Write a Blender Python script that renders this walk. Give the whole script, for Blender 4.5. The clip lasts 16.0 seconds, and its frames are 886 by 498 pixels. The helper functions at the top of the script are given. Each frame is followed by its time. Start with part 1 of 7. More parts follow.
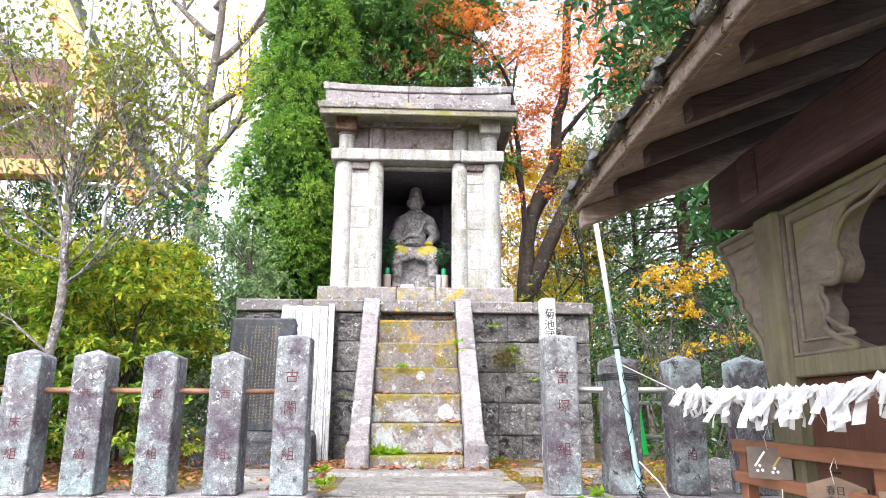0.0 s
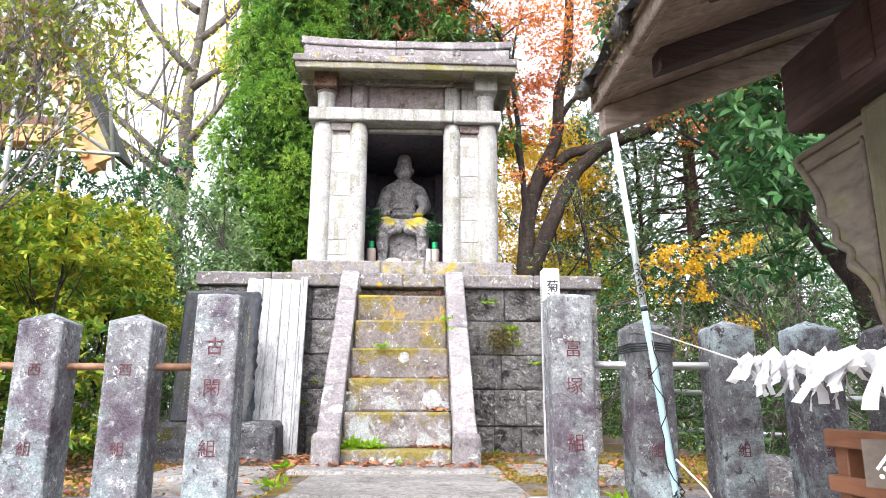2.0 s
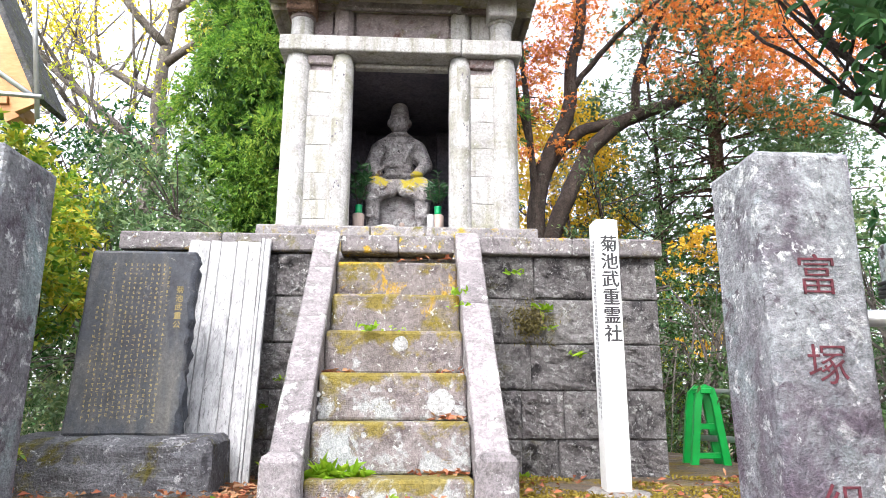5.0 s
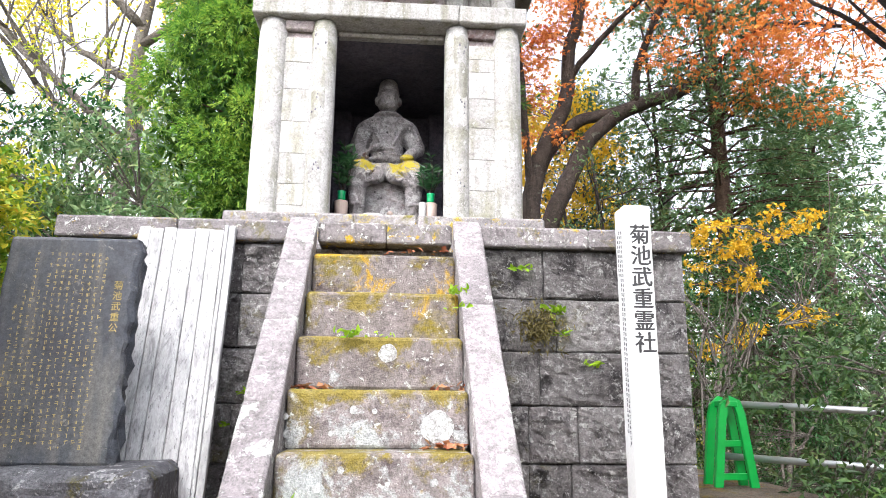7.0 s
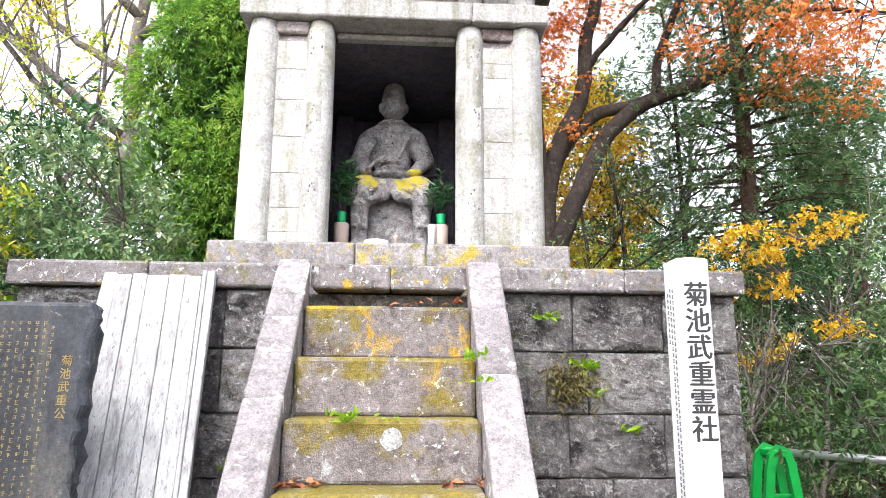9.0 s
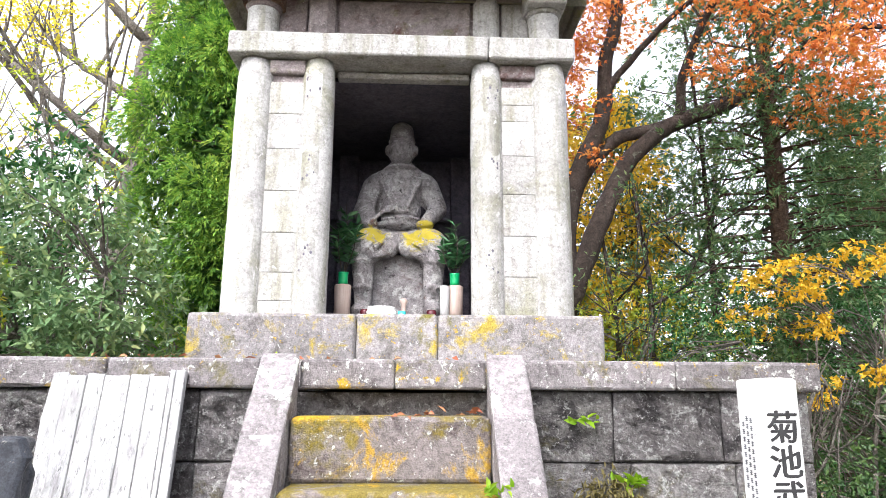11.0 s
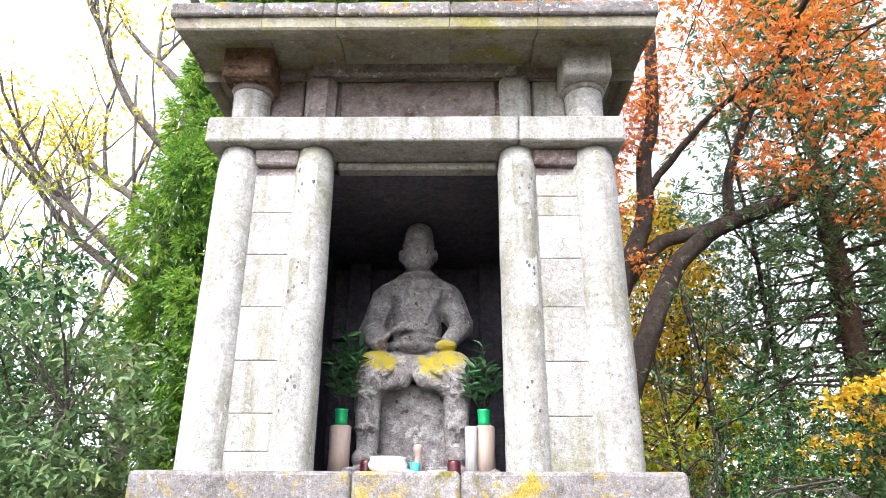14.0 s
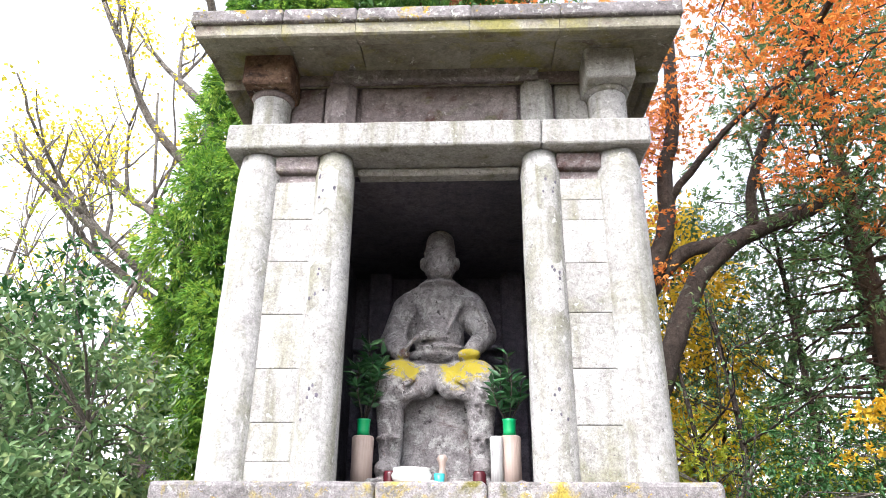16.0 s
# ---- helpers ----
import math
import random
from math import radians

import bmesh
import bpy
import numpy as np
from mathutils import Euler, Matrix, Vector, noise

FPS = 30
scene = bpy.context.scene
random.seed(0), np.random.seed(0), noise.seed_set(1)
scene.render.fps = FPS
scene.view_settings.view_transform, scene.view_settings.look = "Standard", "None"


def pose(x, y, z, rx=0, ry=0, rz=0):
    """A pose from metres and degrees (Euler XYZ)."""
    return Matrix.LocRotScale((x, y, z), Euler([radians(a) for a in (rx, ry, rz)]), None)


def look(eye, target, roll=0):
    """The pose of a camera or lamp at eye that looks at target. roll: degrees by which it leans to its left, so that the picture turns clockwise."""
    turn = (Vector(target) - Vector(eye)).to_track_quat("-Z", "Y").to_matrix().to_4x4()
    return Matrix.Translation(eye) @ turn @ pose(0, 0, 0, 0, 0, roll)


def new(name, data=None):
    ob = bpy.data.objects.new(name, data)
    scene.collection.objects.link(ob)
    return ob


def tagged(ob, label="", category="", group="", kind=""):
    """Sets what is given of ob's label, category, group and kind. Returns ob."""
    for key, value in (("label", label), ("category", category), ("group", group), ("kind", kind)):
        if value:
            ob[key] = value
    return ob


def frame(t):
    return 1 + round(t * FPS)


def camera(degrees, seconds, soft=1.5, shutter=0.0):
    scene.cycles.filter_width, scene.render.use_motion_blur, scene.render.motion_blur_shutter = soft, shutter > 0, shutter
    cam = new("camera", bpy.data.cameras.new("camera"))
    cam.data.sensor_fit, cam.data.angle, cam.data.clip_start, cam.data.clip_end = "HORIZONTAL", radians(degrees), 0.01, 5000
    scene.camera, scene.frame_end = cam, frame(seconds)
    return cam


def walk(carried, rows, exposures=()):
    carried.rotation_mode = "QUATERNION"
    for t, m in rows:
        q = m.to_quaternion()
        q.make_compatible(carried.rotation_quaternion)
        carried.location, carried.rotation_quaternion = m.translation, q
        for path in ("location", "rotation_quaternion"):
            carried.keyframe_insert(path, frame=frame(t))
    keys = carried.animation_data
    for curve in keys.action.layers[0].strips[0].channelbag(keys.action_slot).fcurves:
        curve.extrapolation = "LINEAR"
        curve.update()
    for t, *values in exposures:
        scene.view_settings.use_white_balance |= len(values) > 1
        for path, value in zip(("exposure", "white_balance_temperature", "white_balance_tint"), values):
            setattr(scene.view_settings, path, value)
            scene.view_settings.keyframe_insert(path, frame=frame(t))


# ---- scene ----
cam = camera(66.3, 16.0, soft=0.85)
PATH = [
    (0, (-0.043, 0.408, 1.341), (0.046, 2.352, 1.803), 0.3),
    (0.5, (0.005, 0.538, 1.299), (0.097, 2.484, 1.753), 0.2),
    (1, (0.085, 0.731, 1.291), (0.172, 2.678, 1.738), 0.1),
    (1.5, (0.104, 0.919, 1.283), (0.19, 2.867, 1.729), 0.2),
    (2, (0.086, 1.164, 1.305), (0.175, 3.112, 1.746), 0.3),
    (2.5, (0.111, 1.447, 1.287), (0.203, 3.395, 1.729), 0.3),
    (3, (0.102, 1.662, 1.309), (0.188, 3.61, 1.753), 0.3),
    (3.5, (0.028, 1.891, 1.315), (0.116, 3.839, 1.759), 0.4),
    (4, (0.025, 2.107, 1.316), (0.127, 4.055, 1.76), 0.3),
    (4.5, (0.054, 2.353, 1.321), (0.158, 4.298, 1.772), 0.0),
    (5, (0.058, 2.55, 1.302), (0.166, 4.494, 1.758), 0.2),
    (5.2, (0.04, 2.608, 1.291), (0.163, 4.551, 1.747), 0.2),
    (7.3, (0.048, 3.189, 1.477), (0.196, 5.135, 1.916), 0.5),
    (7.5, (0.052, 3.232, 1.529), (0.198, 5.18, 1.959), 0.4),
    (8, (0.097, 3.356, 1.583), (0.244, 5.307, 1.997), 0.2),
    (8.5, (0.104, 3.449, 1.704), (0.24, 5.402, 2.111), 0.3),
    (9, (0.061, 3.531, 1.781), (0.181, 5.487, 2.178), 0.4),
    (9.2, (0.046, 3.56, 1.852), (0.16, 5.517, 2.25), 0.5),
    (11.3, (0.094, 4.034, 2.205), (0.16, 5.983, 2.648), 0.3),
    (11.5, (0.103, 4.099, 2.244), (0.16, 6.047, 2.696), 0.3),
    (12, (0.167, 4.253, 2.31), (0.215, 6.191, 2.803), 0.2),
    (12.5, (0.188, 4.375, 2.345), (0.219, 6.292, 2.912), 0.1),
    (13, (0.15, 4.507, 2.376), (0.157, 6.405, 3.006), 0.3),
    (13.5, (0.146, 4.607, 2.387), (0.131, 6.481, 3.087), 0.5),
    (14, (0.161, 4.665, 2.393), (0.135, 6.522, 3.136), 0.3),
    (14.5, (0.155, 4.698, 2.4), (0.118, 6.548, 3.16), 0.4),
    (15, (0.156, 4.703, 2.386), (0.107, 6.542, 3.17), 0.4),
    (15.5, (0.159, 4.716, 2.373), (0.092, 6.55, 3.169), 0.4),
    (16, (0.139, 4.728, 2.374), (0.061, 6.566, 3.159), 0.4),
]
walk(cam, [(t, look(eye, target, roll)) for t, eye, target, roll in PATH], [(0, 2.36, 6400, 12), (16, 2.36, 6400, 12)])
# ---------------------------------------------------------------- world, sun, exposure
world = bpy.data.worlds.new("overcast_sky")
scene.world = world
world.use_nodes = True
wn, wl = world.node_tree.nodes, world.node_tree.links
sky = wn.new("ShaderNodeTexSky")
sky.sky_type, sky.sun_disc = "NISHITA", False
sky.sun_elevation, sky.sun_rotation = radians(47), radians(203)
sky.air_density, sky.dust_density, sky.ozone_density = 1.0, 2.5, 1.0
veil = wn.new("ShaderNodeHueSaturation")      # thin high cloud: little colour left in the sky
veil.inputs["Saturation"].default_value = 0.3
wl.new(sky.outputs[0], veil.inputs["Color"])
wl.new(veil.outputs[0], wn["Background"].inputs["Color"])
wn["Background"].inputs["Strength"].default_value = 0.15
sun_data = bpy.data.lights.new("sun", "SUN")
sun_data.energy, sun_data.angle, sun_data.color = 0.62, radians(25), (1.0, 0.985, 0.97)
sun = new("sun", sun_data)
sun.matrix_world = look((-5.0, -6, 16), (0, 6, 2))


# ---------------------------------------------------------------- small helpers
def thing(name, label, category, group="", kind="", at=(0, 0, 0)):
    ob = new(name)
    ob.location = at
    ob.empty_display_size = 0.05
    return tagged(ob, label, category, group, kind)


def link_mesh(name, me, material, parent=None, label=""):
    ob = new(name, me)
    if material is not None:
        me.materials.clear()
        me.materials.append(material)
    if parent is not None:
        ob.parent = parent
        ob.matrix_parent_inverse = Matrix.Translation(parent.matrix_basis.translation).inverted() if parent.parent is None else Matrix()
    if label:
        ob["label"] = label
    return ob


def part(name, bm, material, parent, label="", smooth=False):
    me = bpy.data.meshes.new(name)
    bm.to_mesh(me)
    bm.free()
    if smooth:
        me.polygons.foreach_set("use_smooth", [True] * len(me.polygons))
    return link_mesh(name, me, material, parent, label)


def add_box(bm, x0, x1, y0, y1, z0, z1, bevel=0.0, segs=1, m=None):
    r = bmesh.ops.create_cube(bm, size=1.0)
    vs = r["verts"]
    bmesh.ops.scale(bm, vec=(x1 - x0, y1 - y0, z1 - z0), verts=vs)
    bmesh.ops.translate(bm, vec=((x0 + x1) / 2, (y0 + y1) / 2, (z0 + z1) / 2), verts=vs)
    if bevel:
        es = list({e for v in vs for e in v.link_edges})
        r = bmesh.ops.bevel(bm, geom=es, offset=bevel, segments=segs, affect="EDGES", profile=0.5)
        vs = list({v for f in r["faces"] for v in f.verts})
    if m is not None:
        bmesh.ops.transform(bm, matrix=m, verts=vs)
    return vs


def box(x0, x1, y0, y1, z0, z1, bevel=0.004, segs=1, m=None):
    bm = bmesh.new()
    add_box(bm, x0, x1, y0, y1, z0, z1, bevel, segs, m)
    return bm


def stone_box(x0, x1, y0, y1, z0, z1, bevel=0.008, cuts=4, amp=0.004, scale=9.0, rock=0.0):
    """A dressed stone: bevelled, its faces a little uneven; rock > 0 gives the front (-y) a split face."""
    bm = bmesh.new()
    add_box(bm, x0, x1, y0, y1, z0, z1)
    bmesh.ops.subdivide_edges(bm, edges=bm.edges[:], cuts=cuts, use_grid_fill=True)
    cx, cz = (x0 + x1) / 2, (z0 + z1) / 2
    for v in bm.verts:                          # the outer rows of the grid lie close to the edges
        for k, (lo, hi) in enumerate(((x0, x1), (y0, y1), (z0, z1))):
            i = round((v.co[k] - lo) / (hi - lo) * (cuts + 1))
            e = min(1.7 * bevel + 0.002, (hi - lo) * 0.3)
            if cuts > 1 and 0 < i < cuts + 1:
                v.co[k] = lo + e + (hi - lo - 2 * e) * (i - 1) / (cuts - 1)
    for v in bm.verts:
        p = v.co
        ex = min(p.x - x0, x1 - p.x)
        ey = min(p.y - y0, y1 - p.y)
        ez = min(p.z - z0, z1 - p.z)
        near = sorted((ex, ey, ez))
        q = p.copy()
        n = noise.noise_vector(q * scale) * amp
        if rock and p.y - y0 < 1e-5:
            k = min(1.0, min(ex, ez) / 0.016)
            n.y -= k * rock * (0.35 + 1.0 * noise.noise(q * 8.0) + 0.7 * noise.noise(q * 21.0) + 0.6 * noise.noise(q * 47.0))
        if near[1] < 1e-5:                      # on an edge: worn back
            c = Vector((cx, (y0 + y1) / 2, cz))
            w = bevel * (0.6 + 0.7 * abs(noise.noise(q * 14.0)))
            if ex < 1e-5:
                p.x += w if p.x < cx else -w
            if ey < 1e-5:
                p.y += w if p.y < c.y else -w
            if ez < 1e-5:
                p.z += w if p.z < cz else -w
        v.co = p + n
    return bm


def add_tube(bm, pts, radii, segs=8, cap=True):
    """A round tube along a polyline, tapering."""
    pts = [Vector(p) for p in pts]
    rings, ref = [], None
    for i, p in enumerate(pts):
        d = (pts[min(i + 1, len(pts) - 1)] - pts[max(i - 1, 0)]).normalized()
        if ref is None:
            ref = d.orthogonal().normalized()
        ref = (ref - d * ref.dot(d)).normalized()
        side = d.cross(ref)
        r = radii[i] if isinstance(radii, (list, tuple)) else radii
        rings.append([bm.verts.new(p + (ref * math.cos(a) + side * math.sin(a)) * r)
                      for a in (2 * math.pi * k / segs for k in range(segs))])
    for a, b in zip(rings, rings[1:]):
        for k in range(segs):
            f = bm.faces.new((a[k], a[(k + 1) % segs], b[(k + 1) % segs], b[k]))
            f.smooth = True
    if cap:
        bm.faces.new(list(reversed(rings[0])))
        bm.faces.new(rings[-1])


def tube(pts, radii, segs=8):
    bm = bmesh.new()
    add_tube(bm, pts, radii, segs)
    return bm


def lathe(profile, at=(0, 0, 0), segs=24):
    """A turned shape from (radius, height) pairs."""
    bm = bmesh.new()
    rings = []
    for r, h in profile:
        rings.append([bm.verts.new((at[0] + r * math.cos(2 * math.pi * k / segs), at[1] + r * math.sin(2 * math.pi * k / segs), at[2] + h)) for k in range(segs)])
    for a, b in zip(rings, rings[1:]):
        for k in range(segs):
            f = bm.faces.new((a[k], a[(k + 1) % segs], b[(k + 1) % segs], b[k]))
            f.smooth = True
    bm.faces.new(list(reversed(rings[0])))
    bm.faces.new(rings[-1])
    return bm


def extrude_outline(pts, depth):
    """A flat outline in the xz plane, given depth along +y."""
    bm = bmesh.new()
    vs = [bm.verts.new((x, 0, z)) for x, z in pts]
    f = bm.faces.new(vs)
    r = bmesh.ops.extrude_face_region(bm, geom=[f])
    bmesh.ops.translate(bm, vec=(0, depth, 0), verts=[g for g in r["geom"] if isinstance(g, bmesh.types.BMVert)])
    bmesh.ops.recalc_face_normals(bm, faces=bm.faces[:])
    return bm


def writing(name, body, size, m, material, parent, label="", line=1.05, depth=0.0012, thin=0.0, bold=0.0):
    """Letters as a thin mesh; each line of the body is one below the other."""
    cu = bpy.data.curves.new(name, "FONT")
    cu.body, cu.size, cu.align_x, cu.align_y = body, size, "CENTER", "CENTER"
    cu.space_line, cu.extrude, cu.resolution_u, cu.offset = line, depth, 2, thin
    tmp = bpy.data.objects.new(name, cu)
    scene.collection.objects.link(tmp)
    bpy.context.view_layer.update()
    me = bpy.data.meshes.new_from_object(tmp)
    bpy.data.objects.remove(tmp)
    if bold:                                     # a heavier brush: each stroke laid three times side by side
        bm = bmesh.new()
        for k in (-1, 0, 1):
            n = len(bm.verts)
            bm.from_mesh(me)
            bm.verts.ensure_lookup_table()
            bmesh.ops.translate(bm, vec=(k * bold, k * bold * 0.5, 0.0001 * k), verts=bm.verts[n:])
        bm.to_mesh(me)
        bm.free()
    me.transform(m)
    me.name = name
    return link_mesh(name, me, material, parent, label)


# ---------------------------------------------------------------- materials
def node_mat(name):
    m = bpy.data.materials.new(name)
    m.use_nodes = True
    return m, m.node_tree.nodes, m.node_tree.links, m.node_tree.nodes["Principled BSDF"]


def noise_fac(nt, nl, vec, scale, lo, hi, detail=4.0, rough=0.6, dist=0.0):
    n = nt.new("ShaderNodeTexNoise")
    n.inputs["Scale"].default_value, n.inputs["Detail"].default_value = scale, detail
    n.inputs["Roughness"].default_value, n.inputs["Distortion"].default_value = rough, dist
    nl.new(vec, n.inputs["Vector"])
    r = nt.new("ShaderNodeMapRange")
    r.inputs["From Min"].default_value, r.inputs["From Max"].default_value = lo, hi
    nl.new(n.outputs["Fac"], r.inputs["Value"])
    return r.outputs[0]


def mix_col(nt, nl, fac, a, b):
    m = nt.new("ShaderNodeMix")
    m.data_type = "RGBA"
    if isinstance(fac, float):
        m.inputs[0].default_value = fac
    else:
        nl.new(fac, m.inputs[0])
    for sock, v in ((m.inputs[6], a), (m.inputs[7], b)):
        if isinstance(v, tuple):
            sock.default_value = (*v, 1)
        else:
            nl.new(v, sock)
    return m.outputs[2]


def scaled(nt, nl, vec, s):
    mp = nt.new("ShaderNodeMapping")
    mp.inputs["Scale"].default_value = s
    nl.new(vec, mp.inputs["Vector"])
    return mp.outputs[0]


def stone_mat(name, base, tone, spots=(), bump=0.35, grain=160.0, rough=0.85, vary=0.12, streak=None, contrast=1.0):
    """Weathered stone: two tones in large patches, fine grain, spots of lichen as (colour, scale, lo, hi), streaks that run down."""
    m, nt, nl, b = node_mat(name)
    geo = nt.new("ShaderNodeNewGeometry")
    info = nt.new("ShaderNodeObjectInfo")
    off = nt.new("ShaderNodeVectorMath")
    off.operation = "MULTIPLY_ADD"
    nl.new(info.outputs["Random"], off.inputs[0])
    off.inputs[1].default_value = (7, 5, 3)
    nl.new(geo.outputs["Position"], off.inputs[2])
    vec = off.outputs[0]
    col = mix_col(nt, nl, noise_fac(nt, nl, vec, 2.6, 0.36, 0.64, 6, 0.65), base, tone)
    g = noise_fac(nt, nl, vec, grain, 0.36, 0.64, 3, 0.75)
    mott = noise_fac(nt, nl, vec, grain * 0.32, 0.38, 0.62, 5, 0.75, 0.3)
    dark = tuple(c * (1 - 0.38 * min(1.0, contrast)) for c in base)
    col = mix_col(nt, nl, noise_fac(nt, nl, vec, 13.0, 0.48, 0.72, 6, 0.75), col, dark)
    if streak:
        sv = scaled(nt, nl, vec, (9.0, 9.0, 0.9))
        col = mix_col(nt, nl, noise_fac(nt, nl, sv, 1.6, 0.5, 0.75, 5, 0.6), col, streak)
    for c, s, lo, hi in spots:
        col = mix_col(nt, nl, noise_fac(nt, nl, vec, s, lo, hi, 5, 0.72, 0.4), col, c)
    hsv = nt.new("ShaderNodeHueSaturation")
    val = nt.new("ShaderNodeMapRange")
    val.inputs["To Min"].default_value, val.inputs["To Max"].default_value = 1 - vary, 1 + vary
    nl.new(info.outputs["Random"], val.inputs["Value"])
    nl.new(val.outputs[0], hsv.inputs["Value"])
    nl.new(col, hsv.inputs["Color"])
    shade = nt.new("ShaderNodeMapRange")
    shade.inputs["To Min"].default_value, shade.inputs["To Max"].default_value = 1 - 0.48 * contrast, 1 + 0.42 * contrast
    both = nt.new("ShaderNodeMix")
    both.inputs[0].default_value = 0.5
    nl.new(g, both.inputs[2])
    nl.new(mott, both.inputs[3])
    nl.new(both.outputs[0], shade.inputs["Value"])
    fine = nt.new("ShaderNodeVectorMath")
    fine.operation = "SCALE"
    nl.new(hsv.outputs[0], fine.inputs[0])
    nl.new(shade.outputs[0], fine.inputs["Scale"])
    nl.new(fine.outputs[0], b.inputs["Base Color"])
    b.inputs["Roughness"].default_value = rough
    b.inputs["Specular IOR Level"].default_value = 0.25
    bp = nt.new("ShaderNodeBump")
    bp.inputs["Strength"].default_value, bp.inputs["Distance"].default_value = bump, 0.01
    h = nt.new("ShaderNodeMath")
    h.operation = "ADD"
    nl.new(g, h.inputs[0])
    nl.new(noise_fac(nt, nl, vec, 24.0, 0.2, 0.8, 6, 0.7), h.inputs[1])
    nl.new(h.outputs[0], bp.inputs["Height"])
    nl.new(bp.outputs[0], b.inputs["Normal"])
    return m


def wood_mat(name, c1, c2, along=(14, 14, 1.2), rough=0.7, bump=0.3, moss=None, streak=None):
    m, nt, nl, b = node_mat(name)
    geo = nt.new("ShaderNodeNewGeometry")
    info = nt.new("ShaderNodeObjectInfo")
    off = nt.new("ShaderNodeVectorMath")
    off.operation = "MULTIPLY_ADD"
    nl.new(info.outputs["Random"], off.inputs[0])
    off.inputs[1].default_value = (3, 5, 7)
    nl.new(geo.outputs["Position"], off.inputs[2])
    v = scaled(nt, nl, off.outputs[0], along)
    g = noise_fac(nt, nl, v, 3.0, 0.3, 0.7, 8, 0.65, 0.6)
    col = mix_col(nt, nl, g, c1, c2)
    col = mix_col(nt, nl, noise_fac(nt, nl, off.outputs[0], 3.5, 0.5, 0.75, 5), col, tuple(x * 0.7 for x in c1))
    if streak:
        col = mix_col(nt, nl, noise_fac(nt, nl, v, 0.55, 0.47, 0.66, 8, 0.7, 0.5), col, streak)
        col = mix_col(nt, nl, noise_fac(nt, nl, v, 1.9, 0.56, 0.66, 6, 0.7, 0.5), col, tuple(x * 0.6 for x in streak))
    if moss:
        col = mix_col(nt, nl, noise_fac(nt, nl, off.outputs[0], 4.5, 0.53, 0.68, 6, 0.7), col, moss)
    nl.new(col, b.inputs["Base Color"])
    b.inputs["Roughness"].default_value = rough
    bp = nt.new("ShaderNodeBump")
    bp.inputs["Strength"].default_value, bp.inputs["Distance"].default_value = bump, 0.006
    nl.new(g, bp.inputs["Height"])
    nl.new(bp.outputs[0], b.inputs["Normal"])
    return m


def plain_mat(name, col, rough=0.5, metal=0.0, vary=0.25, scale=20.0, bump=0.1):
    m, nt, nl, b = node_mat(name)
    geo = nt.new("ShaderNodeNewGeometry")
    f = noise_fac(nt, nl, geo.outputs["Position"], scale, 0.35, 0.7, 5, 0.65)
    nl.new(mix_col(nt, nl, f, col, tuple(c * (1 - vary) for c in col)), b.inputs["Base Color"])
    b.inputs["Roughness"].default_value, b.inputs["Metallic"].default_value = rough, metal
    bp = nt.new("ShaderNodeBump")
    bp.inputs["Strength"].default_value, bp.inputs["Distance"].default_value = bump, 0.004
    nl.new(f, bp.inputs["Height"])
    nl.new(bp.outputs[0], b.inputs["Normal"])
    return m


def leaf_mat(name, colours, gloss=0.45, through_light=0.4):
    """Leaves: each leaf takes its own tone from the list; some light comes through."""
    m, nt, nl, b = node_mat(name)
    geo = nt.new("ShaderNodeNewGeometry")
    ramp = nt.new("ShaderNodeValToRGB")
    ramp.color_ramp.interpolation = "LINEAR"
    els = ramp.color_ramp.elements
    while len(els) < len(colours):
        els.new(0.5)
    for i, c in enumerate(colours):
        els[i].position = i / max(1, len(colours) - 1)
        els[i].color = (*c, 1)
    patch = noise_fac(nt, nl, geo.outputs["Position"], 1.1, 0.3, 0.7, 3)
    mixv = nt.new("ShaderNodeMath")
    mixv.operation = "MULTIPLY_ADD"
    nl.new(geo.outputs["Random Per Island"], mixv.inputs[0])
    mixv.inputs[1].default_value = 0.62
    sc = nt.new("ShaderNodeMath")
    sc.operation = "MULTIPLY"
    sc.inputs[1].default_value = 0.38
    nl.new(patch, sc.inputs[0])
    nl.new(sc.outputs[0], mixv.inputs[2])
    nl.new(mixv.outputs[0], ramp.inputs[0])
    nl.new(ramp.outputs[0], b.inputs["Base Color"])
    b.inputs["Roughness"].default_value = gloss
    b.inputs["Specular IOR Level"].default_value = 0.35
    tr = nt.new("ShaderNodeBsdfTranslucent")
    nl.new(ramp.outputs[0], tr.inputs["Color"])
    mx = nt.new("ShaderNodeMixShader")
    mx.inputs[0].default_value = through_light
    nl.new(b.outputs[0], mx.inputs[1])
    nl.new(tr.outputs[0], mx.inputs[2])
    nl.new(mx.outputs[0], nt["Material Output"].inputs["Surface"])
    return m


